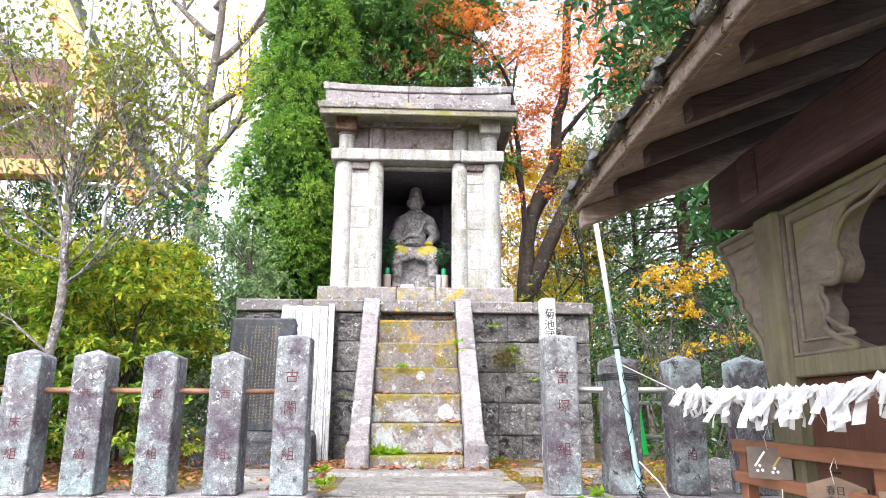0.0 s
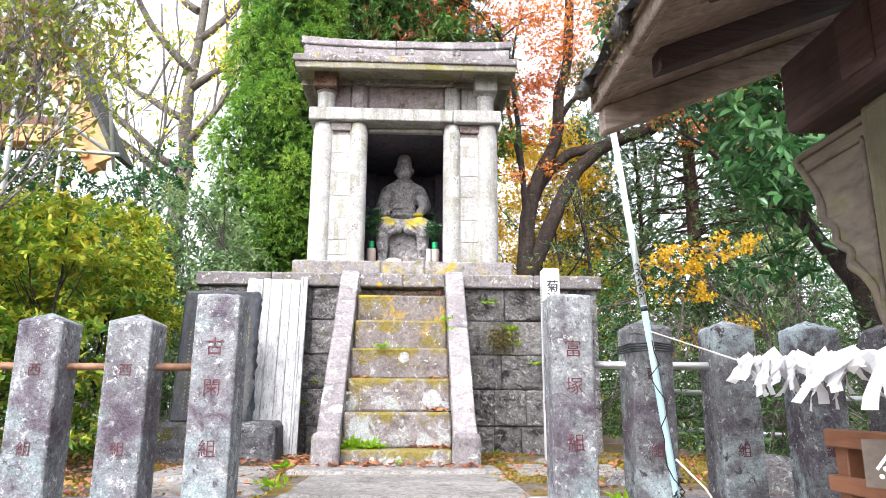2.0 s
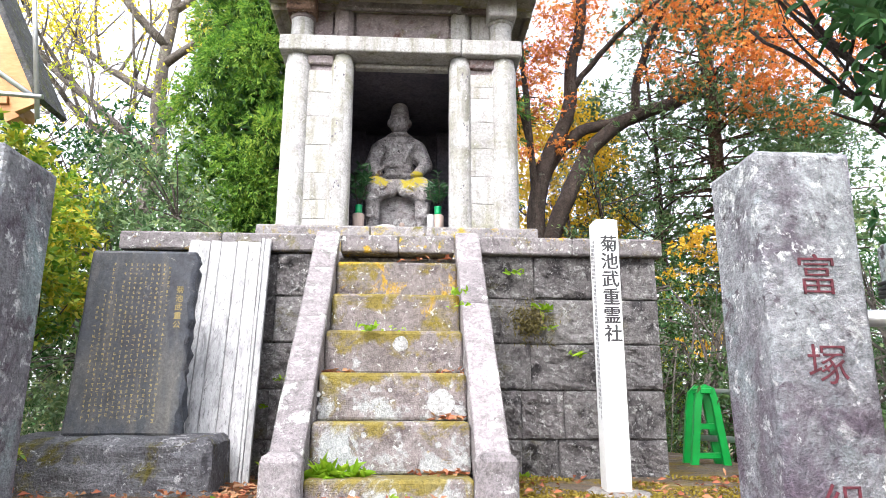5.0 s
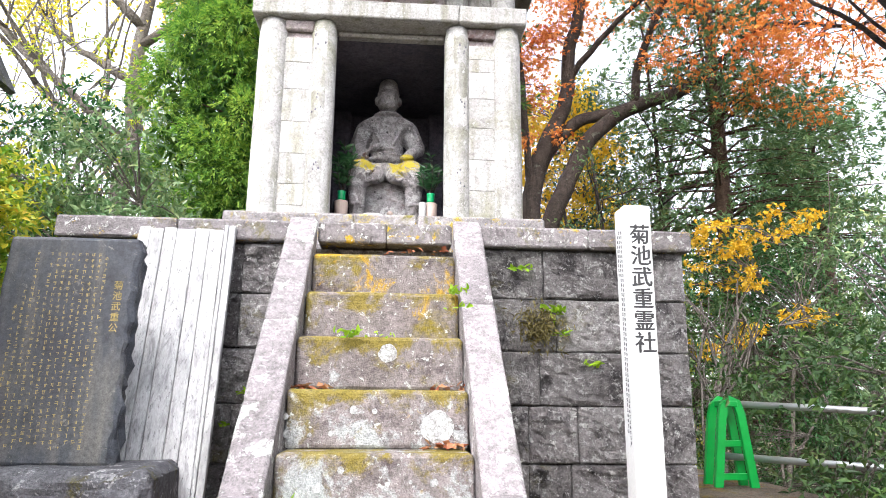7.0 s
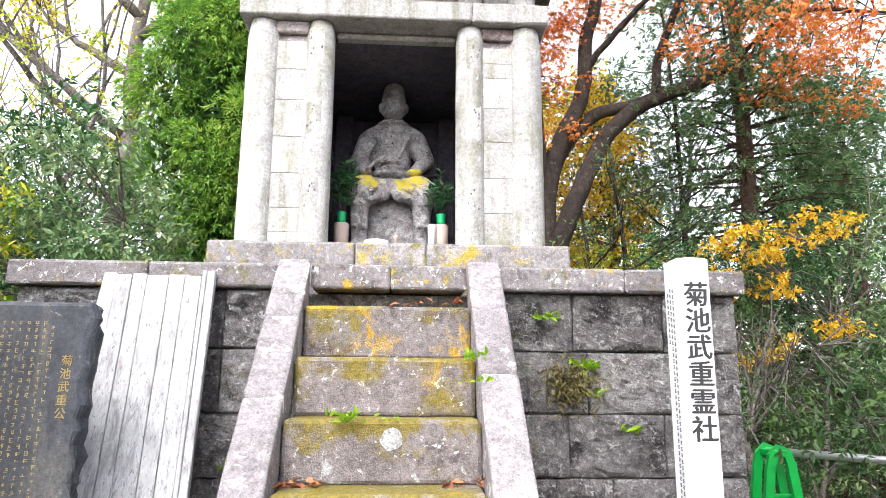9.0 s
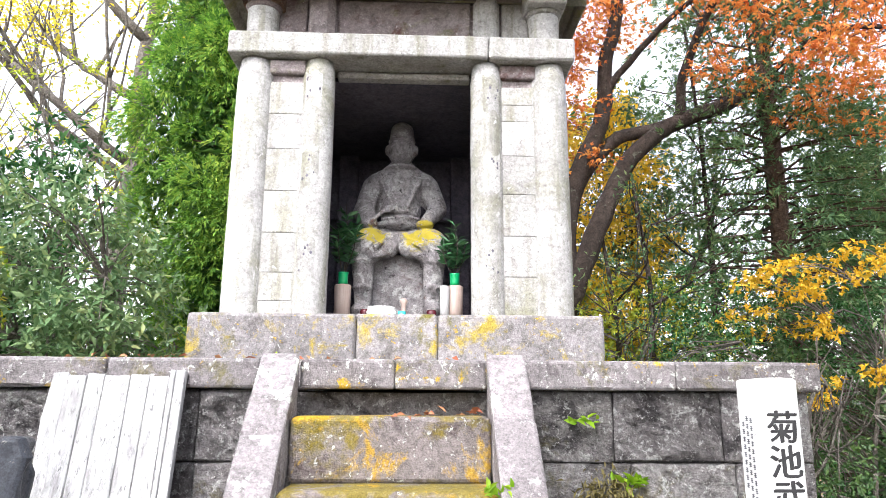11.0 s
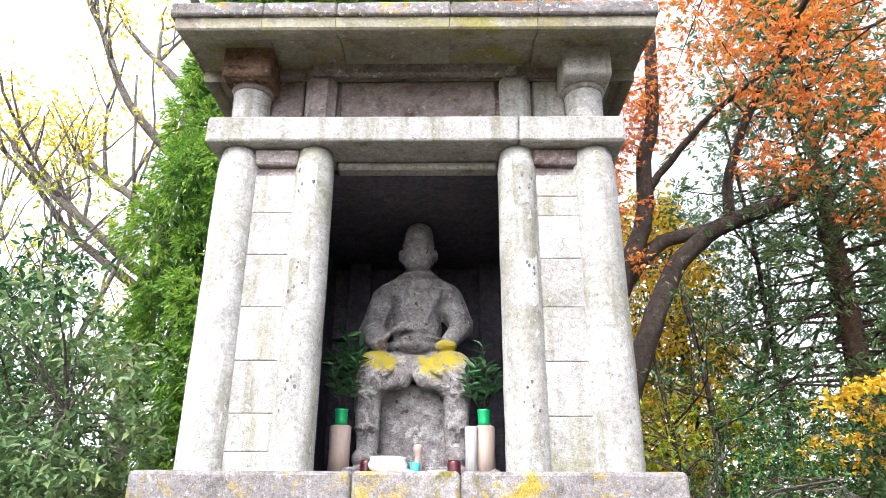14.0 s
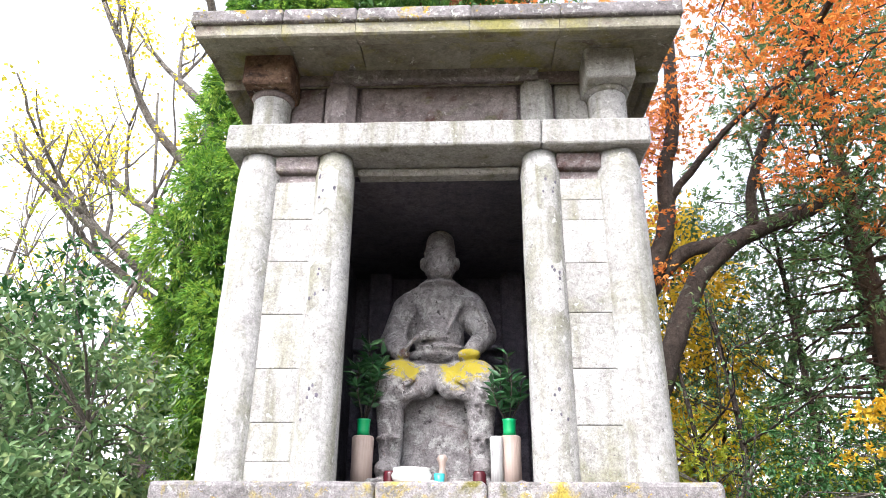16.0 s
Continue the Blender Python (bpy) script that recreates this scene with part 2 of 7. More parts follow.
WHITE_LICHEN, YELLOW_LICHEN, MOSS = (0.5, 0.51, 0.48), (0.4, 0.26, 0.02), (0.13, 0.115, 0.025)
shrine_stone = stone_mat("pale_shrine_stone", (0.33, 0.32, 0.312), (0.46, 0.452, 0.445), [((0.22, 0.215, 0.16), 2.4, 0.53, 0.7), ((0.2, 0.185, 0.178), 12, 0.62, 0.72), ((0.17, 0.16, 0.155), 60, 0.6, 0.66), ((0.52, 0.51, 0.5), 26, 0.6, 0.66)], 0.35, 190, streak=(0.2, 0.195, 0.145), contrast=0.8)
shrine_dark = stone_mat("stained_shrine_stone", (0.2, 0.165, 0.168), (0.31, 0.272, 0.275), [((0.1, 0.05, 0.042), 3.6, 0.53, 0.66), ((0.15, 0.15, 0.07), 4.2, 0.57, 0.72), ((0.4, 0.37, 0.37), 40, 0.6, 0.66)], 0.4, 190)
soffit_stone = stone_mat("ochre_stained_soffit_stone", (0.22, 0.205, 0.16), (0.34, 0.32, 0.27), [((0.13, 0.1, 0.085), 4.5, 0.52, 0.66), ((0.24, 0.22, 0.08), 3.4, 0.5, 0.66), ((0.46, 0.44, 0.4), 34, 0.62, 0.67)], 0.35, 190, contrast=0.7)
rust_stone = stone_mat("rust_brown_stone", (0.13, 0.07, 0.05), (0.22, 0.14, 0.1), [((0.05, 0.03, 0.028), 7, 0.52, 0.62), ((0.34, 0.3, 0.27), 30, 0.6, 0.66)], 0.6, 130)
# darker than the shrine stone: the recess's shade is put into its colour
recess_shade_stone = stone_mat("shade_toned_recess_stone", (0.085, 0.08, 0.105), (0.14, 0.128, 0.16), [], 0.3, 120)
plinth_stone = stone_mat("lichened_plinth_stone", (0.21, 0.195, 0.198), (0.3, 0.282, 0.286), [((0.12, 0.11, 0.105), 5, 0.53, 0.66), (MOSS, 4, 0.56, 0.7), ((0.34, 0.26, 0.05), 5.5, 0.54, 0.64), (YELLOW_LICHEN, 26, 0.62, 0.67), ((0.42, 0.42, 0.41), 34, 0.61, 0.65)], 0.45, 150)
cap_stone = stone_mat("coping_stone", (0.165, 0.148, 0.15), (0.26, 0.24, 0.245), [((0.09, 0.08, 0.08), 6, 0.55, 0.66), (MOSS, 4.5, 0.56, 0.7), (YELLOW_LICHEN, 9, 0.59, 0.65), (WHITE_LICHEN, 30, 0.58, 0.63)], 0.5, 150)
step_stone = stone_mat("mossy_step_stone", (0.185, 0.157, 0.153), (0.265, 0.234, 0.23), [((0.1, 0.08, 0.08), 7, 0.54, 0.66), ((0.17, 0.135, 0.02), 3.2, 0.56, 0.68), (WHITE_LICHEN, 36, 0.6, 0.64)], 0.6, 150)


def step_growth(m):
    """Yellow moss creeps down from each tread's nose; pale crust on the damp lower risers."""
    nt, nl = m.node_tree.nodes, m.node_tree.links
    fine = [l.from_node for l in nl if l.to_socket.name == "Base Color"][0]
    old = fine.inputs[0].links[0].from_socket
    geo = nt.new("ShaderNodeNewGeometry")
    co = nt.new("ShaderNodeTexCoord")
    sep, pz = nt.new("ShaderNodeSeparateXYZ"), nt.new("ShaderNodeSeparateXYZ")
    nl.new(co.outputs["Generated"], sep.inputs[0])
    nl.new(geo.outputs["Position"], pz.inputs[0])
    pos = geo.outputs["Position"]

    def grow_at(src, a, b, height, scale, gain, colour, base):
        edge = nt.new("ShaderNodeMapRange")
        edge.inputs["From Min"].default_value, edge.inputs["From Max"].default_value = a, b
        nl.new(src, edge.inputs["Value"])
        n = noise_fac(nt, nl, pos, scale, 0.3, 0.7, 7, 0.72, 0.5)
        s = nt.new("ShaderNodeMath")
        s.operation = "MULTIPLY_ADD"
        nl.new(edge.outputs[0], s.inputs[0])
        s.inputs[1].default_value = height
        nl.new(n, s.inputs[2])
        f = nt.new("ShaderNodeMapRange")
        f.inputs["From Min"].default_value, f.inputs["From Max"].default_value = gain[0], gain[1]
        f.inputs["To Max"].default_value = 0.9
        nl.new(s.outputs[0], f.inputs["Value"])
        return mix_col(nt, nl, f.outputs[0], base, colour)

    col = grow_at(pz.outputs["Z"], 1.62, 1.3, 0.42, 7.0, (0.88, 1.05), (0.4, 0.415, 0.415), old)
    col = grow_at(sep.outputs["Z"], 0.35, 1.0, 0.62, 5.0, (0.85, 1.08), (0.2, 0.155, 0.022), col)
    col = grow_at(pz.outputs["Z"], 1.6, 2.1, 0.3, 4.0, (0.84, 1.0), (0.42, 0.26, 0.02), col)
    nl.new(col, fine.inputs[0])


step_growth(step_stone)
rail_stone = stone_mat("balustrade_stone", (0.205, 0.184, 0.19), (0.3, 0.274, 0.28), [((0.13, 0.12, 0.115), 6, 0.56, 0.68), (WHITE_LICHEN, 8, 0.58, 0.64), ((0.45, 0.45, 0.44), 45, 0.62, 0.66)], 0.4, 170)
wall_stone = stone_mat("rough_wall_stone", (0.175, 0.16, 0.162), (0.29, 0.275, 0.275), [((0.055, 0.05, 0.053), 4.0, 0.53, 0.63), (MOSS, 2.6, 0.6, 0.72), ((0.44, 0.44, 0.43), 24, 0.56, 0.62), ((0.45, 0.45, 0.44), 60, 0.58, 0.64)], 1.0, 130, vary=0.25)
post_stone = stone_mat("fence_post_stone", (0.165, 0.163, 0.174), (0.275, 0.292, 0.304), [((0.08, 0.064, 0.084), 4.0, 0.53, 0.66), ((0.22, 0.28, 0.285), 3.0, 0.5, 0.64), ((0.08, 0.07, 0.08), 22, 0.58, 0.64), ((0.44, 0.45, 0.45), 38, 0.57, 0.62), ((0.4, 0.41, 0.41), 12, 0.64, 0.68)], 0.5, 150, streak=(0.1, 0.085, 0.1))


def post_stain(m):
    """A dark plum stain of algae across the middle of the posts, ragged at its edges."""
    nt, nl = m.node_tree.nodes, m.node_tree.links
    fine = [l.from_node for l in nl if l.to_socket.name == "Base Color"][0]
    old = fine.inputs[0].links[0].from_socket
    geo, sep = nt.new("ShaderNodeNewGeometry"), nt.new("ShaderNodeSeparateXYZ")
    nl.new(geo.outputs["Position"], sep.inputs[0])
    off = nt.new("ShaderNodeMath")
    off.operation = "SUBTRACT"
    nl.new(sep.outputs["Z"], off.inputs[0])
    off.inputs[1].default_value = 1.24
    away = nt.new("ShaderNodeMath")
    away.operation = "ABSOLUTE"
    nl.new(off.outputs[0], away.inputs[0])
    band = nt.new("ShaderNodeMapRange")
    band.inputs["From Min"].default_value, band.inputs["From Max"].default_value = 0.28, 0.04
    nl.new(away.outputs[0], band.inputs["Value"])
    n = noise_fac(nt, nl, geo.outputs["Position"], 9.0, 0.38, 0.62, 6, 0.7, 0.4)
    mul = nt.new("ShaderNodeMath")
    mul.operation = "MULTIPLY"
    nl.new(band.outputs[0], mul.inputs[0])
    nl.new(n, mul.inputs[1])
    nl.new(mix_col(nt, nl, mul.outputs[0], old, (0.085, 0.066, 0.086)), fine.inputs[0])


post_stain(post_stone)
# right-hand posts: stained, and darkened in colour for the shade over them
post_shade_stone = stone_mat("stained_shade_toned_post_stone", (0.105, 0.1, 0.108), (0.175, 0.18, 0.186), [((0.075, 0.058, 0.078), 4.0, 0.48, 0.62), ((0.31, 0.365, 0.38), 3.0, 0.5, 0.62), ((0.06, 0.054, 0.06), 22, 0.57, 0.63), ((0.32, 0.33, 0.33), 38, 0.59, 0.64)], 0.5, 150, streak=(0.07, 0.055, 0.075))
tablet_stone = stone_mat("dull_slate", (0.042, 0.045, 0.056), (0.06, 0.065, 0.076), [((0.1, 0.098, 0.095), 3, 0.52, 0.72), ((0.16, 0.155, 0.14), 30, 0.62, 0.68)], 0.15, 200, rough=0.45, vary=0.02, streak=(0.12, 0.115, 0.105))
rough_dark = stone_mat("rough_dark_stone", (0.12, 0.118, 0.132), (0.2, 0.2, 0.215), [(MOSS, 4, 0.54, 0.64), ((0.42, 0.42, 0.43), 9, 0.61, 0.65), ((0.4, 0.41, 0.42), 40, 0.6, 0.65)], 0.9, 100)
statue_stone = stone_mat("statue_stone", (0.29, 0.268, 0.275), (0.42, 0.4, 0.408), [((0.15, 0.085, 0.075), 5.5, 0.6, 0.7), ((0.46, 0.45, 0.455), 14, 0.53, 0.58), ((0.1, 0.09, 0.095), 24, 0.6, 0.66)], 0.9, 110)
paving_stone = stone_mat("paving_stone", (0.2, 0.185, 0.175), (0.3, 0.285, 0.27), [((0.12, 0.11, 0.1), 8, 0.55, 0.66), (MOSS, 4, 0.6, 0.72)], 0.55, 110)
earth = stone_mat("leafy_earth", (0.1, 0.075, 0.055), (0.16, 0.13, 0.1), [((0.17, 0.12, 0.015), 1.6, 0.5, 0.6), ((0.22, 0.2, 0.185), 2.2, 0.57, 0.66), ((0.2, 0.06, 0.03), 14, 0.6, 0.66)], 0.8, 60)
white_wood = wood_mat("silvered_white_wood", (0.36, 0.355, 0.355), (0.58, 0.58, 0.585), (60, 60, 1.5), 0.75, 0.5, streak=(0.22, 0.215, 0.22))
white_paint = stone_mat("chalky_white_paint", (0.62, 0.62, 0.612), (0.68, 0.68, 0.675), [((0.4, 0.4, 0.4), 16, 0.62, 0.7), ((0.28, 0.28, 0.28), 34, 0.67, 0.7)], 0.1, 60, 0.6, 0.02, contrast=0.12)
ink = plain_mat("black_paint", (0.02, 0.02, 0.022), 0.5, 0, 0.2)
grey_ink = plain_mat("faded_ink", (0.12, 0.12, 0.135), 0.7, 0, 0.3)
red_ink = plain_mat("worn_red_paint", (0.12, 0.018, 0.03), 0.7, 0, 0.75, 60)
gold = plain_mat("gold_paint", (0.4, 0.3, 0.09), 0.5, 0.0, 0.5, 40)
old_timber = wood_mat("weathered_timber", (0.16, 0.118, 0.104), (0.46, 0.375, 0.325), (3, 22, 22), 0.75, 0.6, (0.12, 0.115, 0.045))
plum_timber = wood_mat("plum_brown_beam_timber", (0.05, 0.027, 0.03), (0.125, 0.072, 0.074), (24, 2, 24), 0.75, 0.5)
# dark brown timber, its colour deepened further for the shade under the roof
shade_dark_timber = wood_mat("shade_toned_dark_timber", (0.02, 0.011, 0.012), (0.065, 0.038, 0.036), (2, 24, 24), 0.75, 0.6)
pillar_timber = wood_mat("grey_green_pillar_timber", (0.09, 0.077, 0.042), (0.165, 0.145, 0.095), (16, 16, 1.2), 0.75, 0.45, (0.105, 0.112, 0.0372))
carved_timber = wood_mat("grey_carved_timber", (0.07, 0.056, 0.044), (0.19, 0.16, 0.13), (9, 3, 9), 0.8, 0.6, (0.13, 0.14, 0.03), streak=(0.16, 0.12, 0.095))
red_timber = wood_mat("reddish_panel_timber", (0.084, 0.03, 0.018), (0.126, 0.051, 0.03), (20, 20, 1.0), 0.65, 0.25)
rack_timber = wood_mat("orange_rack_timber", (0.2, 0.075, 0.037), (0.27, 0.12, 0.062), (20, 2, 20), 0.55, 0.2)
plaque_wood = wood_mat("brown_plaque_wood", (0.14, 0.09, 0.06), (0.21, 0.14, 0.095), (20, 2, 20), 0.65, 0.2)
new_timber = wood_mat("fresh_orange_timber", (0.5, 0.23, 0.08), (0.62, 0.33, 0.14), (3, 3, 12), 0.6, 0.15)
tile_mat = stone_mat("mossy_roof_tile", (0.0675, 0.0675, 0.0713), (0.12, 0.12, 0.124), [((0.0825, 0.09, 0.0375), 9, 0.5, 0.64), ((0.3, 0.3, 0.285), 30, 0.62, 0.68)], 0.6, 80)
steel = plain_mat("galvanised_steel", (0.55, 0.57, 0.58), 0.38, 0.8, 0.2, 12)
rust_pipe = plain_mat("rusted_pipe", (0.27, 0.14, 0.085), 0.7, 0.2, 0.5, 30, 0.3)
green_paint = plain_mat("bright_green_paint", (0.0, 0.36, 0.055), 0.35, 0, 0.15, 10)
blue_pole = plain_mat("pale_blue_plastic", (0.34, 0.5, 0.54), 0.45, 0, 0.25, 14)
white_pole = plain_mat("white_plastic", (0.62, 0.69, 0.7), 0.45, 0, 0.15, 14)
paper = plain_mat("white_paper", (0.82, 0.82, 0.84), 0.8, 0, 0.04, 30)
cord = plain_mat("pale_cord", (0.6, 0.57, 0.5), 0.8, 0, 0.2)
black_tape = plain_mat("black_tape", (0.025, 0.028, 0.03), 0.55, 0, 0.2)
porcelain = plain_mat("white_porcelain", (0.82, 0.82, 0.8), 0.15, 0, 0.03)
lacquer = plain_mat("dark_red_glass", (0.075, 0.012, 0.018), 0.15, 0, 0.3)
blue_glass = plain_mat("turquoise_cup", (0.05, 0.45, 0.5), 0.2, 0, 0.15)
bamboo = wood_mat("pale_stand_wood", (0.304, 0.224, 0.192), (0.4, 0.32, 0.288), (40, 40, 2), 0.6, 0.25)
green_plastic = plain_mat("green_plastic", (0.0, 0.3, 0.1), 0.35, 0, 0.1)
bark = stone_mat("brown_bark", (0.032, 0.023, 0.019), (0.07, 0.053, 0.044), [((0.1, 0.1, 0.08), 9, 0.6, 0.68)], 1.0, 45, streak=(0.018, 0.013, 0.012))
grey_bark = stone_mat("grey_bark", (0.105, 0.0899, 0.0744), (0.18, 0.161, 0.143), [((0.155, 0.167, 0.124), 6, 0.58, 0.7)], 0.9, 45)
red_bark = stone_mat("reddish_bark", (0.075, 0.045, 0.03), (0.12, 0.08, 0.06), [], 1.0, 40)
# ---------------------------------------------------------------- ground
TERRACE = 0.92


def smooth(a, b, v):
    k = min(1.0, max(0.0, (v - a) / (b - a)))
    return k * k * (3 - 2 * k)


def ground_height(x, y):
    """The lower court at 0, the terrace at 0.92, and the hillside that falls away behind and at the sides."""
    if y < 3.34 or (abs(x) < 0.485 and y < 4.005):
        z = 0.0
        return z - 0.6 * smooth(-12, -40, y)
    z = TERRACE + 0.015 * noise.noise(Vector((x * 2.2, y * 2.2, 0)))
    z -= 3.6 * smooth(2.3, 9.0, x) + 3.0 * smooth(10.0, 22.0, y) + 3.0 * smooth(-4.5, -14.0, x) + 6 * smooth(20, 90, y)
    return z


def axis(fine_from, fine_to, step, far, extra):
    inner = np.arange(fine_from, fine_to, step)
    out = [fine_to * 1.0]
    s = step
    while out[-1] < far:
        s *= 1.35
        out.append(out[-1] + s)
    back, s = [fine_from * 1.0], step
    while back[-1] > -far:
        s *= 1.35
        back.append(back[-1] - s)
    return sorted(set(np.round(np.concatenate([inner, out, back, extra]), 4).tolist()))


gx = axis(-4.0, 4.0, 0.16, 700, [-0.49, -0.48, 0.48, 0.49])
gy = axis(-2.0, 10.0, 0.16, 700, [3.33, 3.35, 4.0, 4.01])
gv = [(x, y, ground_height(x, y)) for y in gy for x in gx]
gw = len(gx)
gf = [(j * gw + i, j * gw + i + 1, (j + 1) * gw + i + 1, (j + 1) * gw + i) for j in range(len(gy) - 1) for i in range(gw - 1)]
me = bpy.data.meshes.new("ground")
me.from_pydata(gv, [], gf)
tagged(link_mesh("ground", me, earth), "brown earth with moss, grit and fallen leaves", "ground", kind="structure")

# the stair up to the terrace, between the fence posts
stair = thing("stair_lower", "worn grey stone stair up to the terrace", "stairs", kind="structure")
for i in range(5):
    y0 = 3.0 + 0.25 * i
    part("step", stone_box(-0.475, 0.475, y0, 4.05, 0.184 * i, 0.184 * (i + 1), 0.01, 3, 0.003), paving_stone, stair)

# flat stones round the foot of the steps
apron = thing("apron_slab", "low grey stone slab at the foot of the steps", "slab", kind="structure")
part("slab", stone_box(-0.585, 0.60, 5.0, 5.34, 0.86, 0.945, 0.012, 5, 0.004), paving_stone, apron)
paving = thing("paving", "pale gritty stone paving in front of the steps", "paving", kind="structure")
for x0, x1, y0, y1, z1 in ((-0.47, 0.62, 4.07, 4.98, 0.932), (-1.25, -0.62, 4.5, 5.2, 0.955), (-1.15, -0.52, 4.1, 4.47, 0.945), (0.66, 1.35, 4.9, 5.55, 0.938)):
    part("slab", stone_box(x0, x1, y0, y1, 0.84, z1, 0.02, 6, 0.012, 4.0), paving_stone, paving)

# ---------------------------------------------------------------- fence
FENCE_Y = 3.525


def fence_post(x, top, chars, label):
    h = 0.0725
    ob = thing("fence_post", label, "stone post", "stone fence posts", at=(x, FENCE_Y, 0.985))
    bm = stone_box(x - h, x + h, FENCE_Y - h, FENCE_Y + h, 0.985, top - 0.03, 0.0035, 7, 0.002, 14)
    peak = 0.034 if top < 1.65 else 0.014
    zs = max(v.co.z for v in bm.verts) - 0.012
    for v in bm.verts:                          # a low pyramid on top
        if v.co.z > zs:
            v.co.z += peak * max(0.0, 1 - max(abs(v.co.x - x), abs(v.co.y - FENCE_Y)) / h)
    part("shaft", bm, post_shade_stone if x > 0.7 else post_stone, ob)
    for c, z, s in chars:
        writing("inscription", c, s, pose(x, FENCE_Y - h - 0.0015, z, 90) , red_ink, ob, "red engraved characters", thin=-0.0004)
    return ob


LOW, HIGH = 1.592, 1.685
for x, top, chars, note in (
        (-1.715, LOW, (("床", 1.278, 0.052), ("組", 1.152, 0.054)), "with red engraving"),
        (-1.433, LOW, (("西", 1.4, 0.045), ("組", 1.152, 0.048)), "with red engraving"),
        (-1.133, LOW, (("西", 1.4, 0.045), ("組", 1.152, 0.048)), "with red engraving"),
        (-0.843, LOW, (("西", 1.4, 0.045), ("組", 1.152, 0.048)), "with red engraving"),
        (-0.562, HIGH, (("古", 1.478, 0.062), ("閑", 1.345, 0.06), ("組", 1.153, 0.06)), "taller, beside the stair, with red engraving"),
        (0.632, HIGH + 0.014, (("富", 1.481, 0.062), ("塚", 1.357, 0.06), ("組", 1.175, 0.06)), "taller, beside the stair, with red engraving"),
        (0.902, LOW, (("西", 1.4, 0.045), ("組", 1.152, 0.048)), "with a pole taped to it"),
        (1.195, LOW, (("西", 1.4, 0.045), ("組", 1.152, 0.048)), "with red engraving"),
        (1.495, LOW, (("西", 1.4, 0.045), ("組", 1.152, 0.048)), "with red engraving"),
        (1.795, LOW, (), "with a pointed top")):
    fence_post(x, top, chars, ("stained square stone post toned dark as shade, " if x > 0.7 else "lichened grey square stone post ") + note)

for x0, x1 in ((-2.05, -0.455), (0.49, 1.95)):
    kerb = thing("kerb", "weathered stone kerb under the fence posts", "kerb", kind="structure")
    part("kerb_stone", stone_box(x0, x1, 3.36, 3.69, 0.55, 0.985, 0.012, 8, 0.004), rail_stone, kerb)
pipe = thing("fence_rail", "rusty brown iron pipe through the stone posts", "rail")
part("pipe", tube([(-2.0, FENCE_Y, 1.418), (-1.2, FENCE_Y, 1.416), (-0.562, FENCE_Y, 1.417)], 0.0125, 10), rust_pipe, pipe)
pipe = thing("fence_rail", "dull galvanised pipe through the stone posts", "rail")
part("pipe", tube([(0.632, FENCE_Y, 1.435), (1.2, FENCE_Y, 1.434), (1.95, FENCE_Y, 1.43)], 0.0135, 10), steel, pipe)

# ---------------------------------------------------------------- stone platform
platform = thing("stone_platform", "grey stone block platform with a lichened coping", "platform", at=(0, 7.5, TERRACE))
part("core", box(-1.53, 1.53, 6.56, 9.2, 0.86, 2.18, 0.0), wall_stone, platform)
courses = [0.9, 1.127, 1.402, 1.667, 1.933, 2.191]
rng = random.Random(4)
for c in range(5):
    z0, z1 = courses[c] + 0.002, courses[c + 1] - 0.002
    for sx in (-1, 1):
        x = 0.44
        cuts = [0.44]
        while x < 1.45:
            x += rng.choice((0.2, 0.27, 0.38, 0.42)) * rng.uniform(0.9, 1.08)
            cuts.append(min(x, 1.57))
        if cuts[-1] < 1.565:
            cuts.append(1.57)
        if cuts[-1] - cuts[-2] < 0.15:
            cuts.pop(-2)
        for a, b in zip(cuts, cuts[1:]):
            lo, hi = (a + 0.002, b - 0.002) if sx > 0 else (-b + 0.002, -a - 0.002)
            dy = rng.uniform(-0.006, 0.006)
            part("block", stone_box(lo, hi, 6.5 + dy, 6.66, z0, z1, 0.004, 15, 0.003, 10, rng.choice((0.014, 0.024, 0.034))), wall_stone, platform)
    for sx in (-1, 1):                          # the two ends
        y = 6.67
        while y < 9.1:
            e = min(y + rng.uniform(0.35, 0.5), 9.2)
            lo, hi = (1.45, 1.57) if sx > 0 else (-1.57, -1.45)
            part("block", stone_box(lo, hi, y, e - 0.006, z0, z1, 0.012, 3, 0.007, 8), wall_stone, platform)
            y = e
for x0, x1 in ((-1.6, -1.0195), (-1.018, -0.47), (-0.33, 0.0125), (0.014, 0.345), (0.489, 1.0515), (1.053, 1.6)):
    bm = stone_box(x0, x1, 6.45, 7.0, 2.191, 2.298, 0.006, 7, 0.002, 8)
    for v in bm.verts:                          # the top falls a little to the front, tilted to fit the camera's view
        v.co.z += 0.028 * (v.co.y - 6.45) / 0.55 * (v.co.z > 2.25)
    part("coping", bm, cap_stone, platform)
part("coping", stone_box(-1.6, 1.6, 7.004, 9.25, 2.191, 2.325, 0.01, 8, 0.002, 8), cap_stone, platform)

# steps between two sloping stone cheeks
steps = thing("stone_steps", "steep stone steps with yellow moss and white lichen", "steps", at=(0, 5.9, TERRACE))
for i in range(6):
    y0, z1 = 5.31 + 0.195 * i, 1.031 + 0.2134 * i
    part("step", stone_box(-0.328, 0.343, y0, min(y0 + 0.42, 6.55), z1 - 0.2134 - 0.02 * (i == 0), z1, 0.008, 8, 0.003, 9), step_stone, steps)


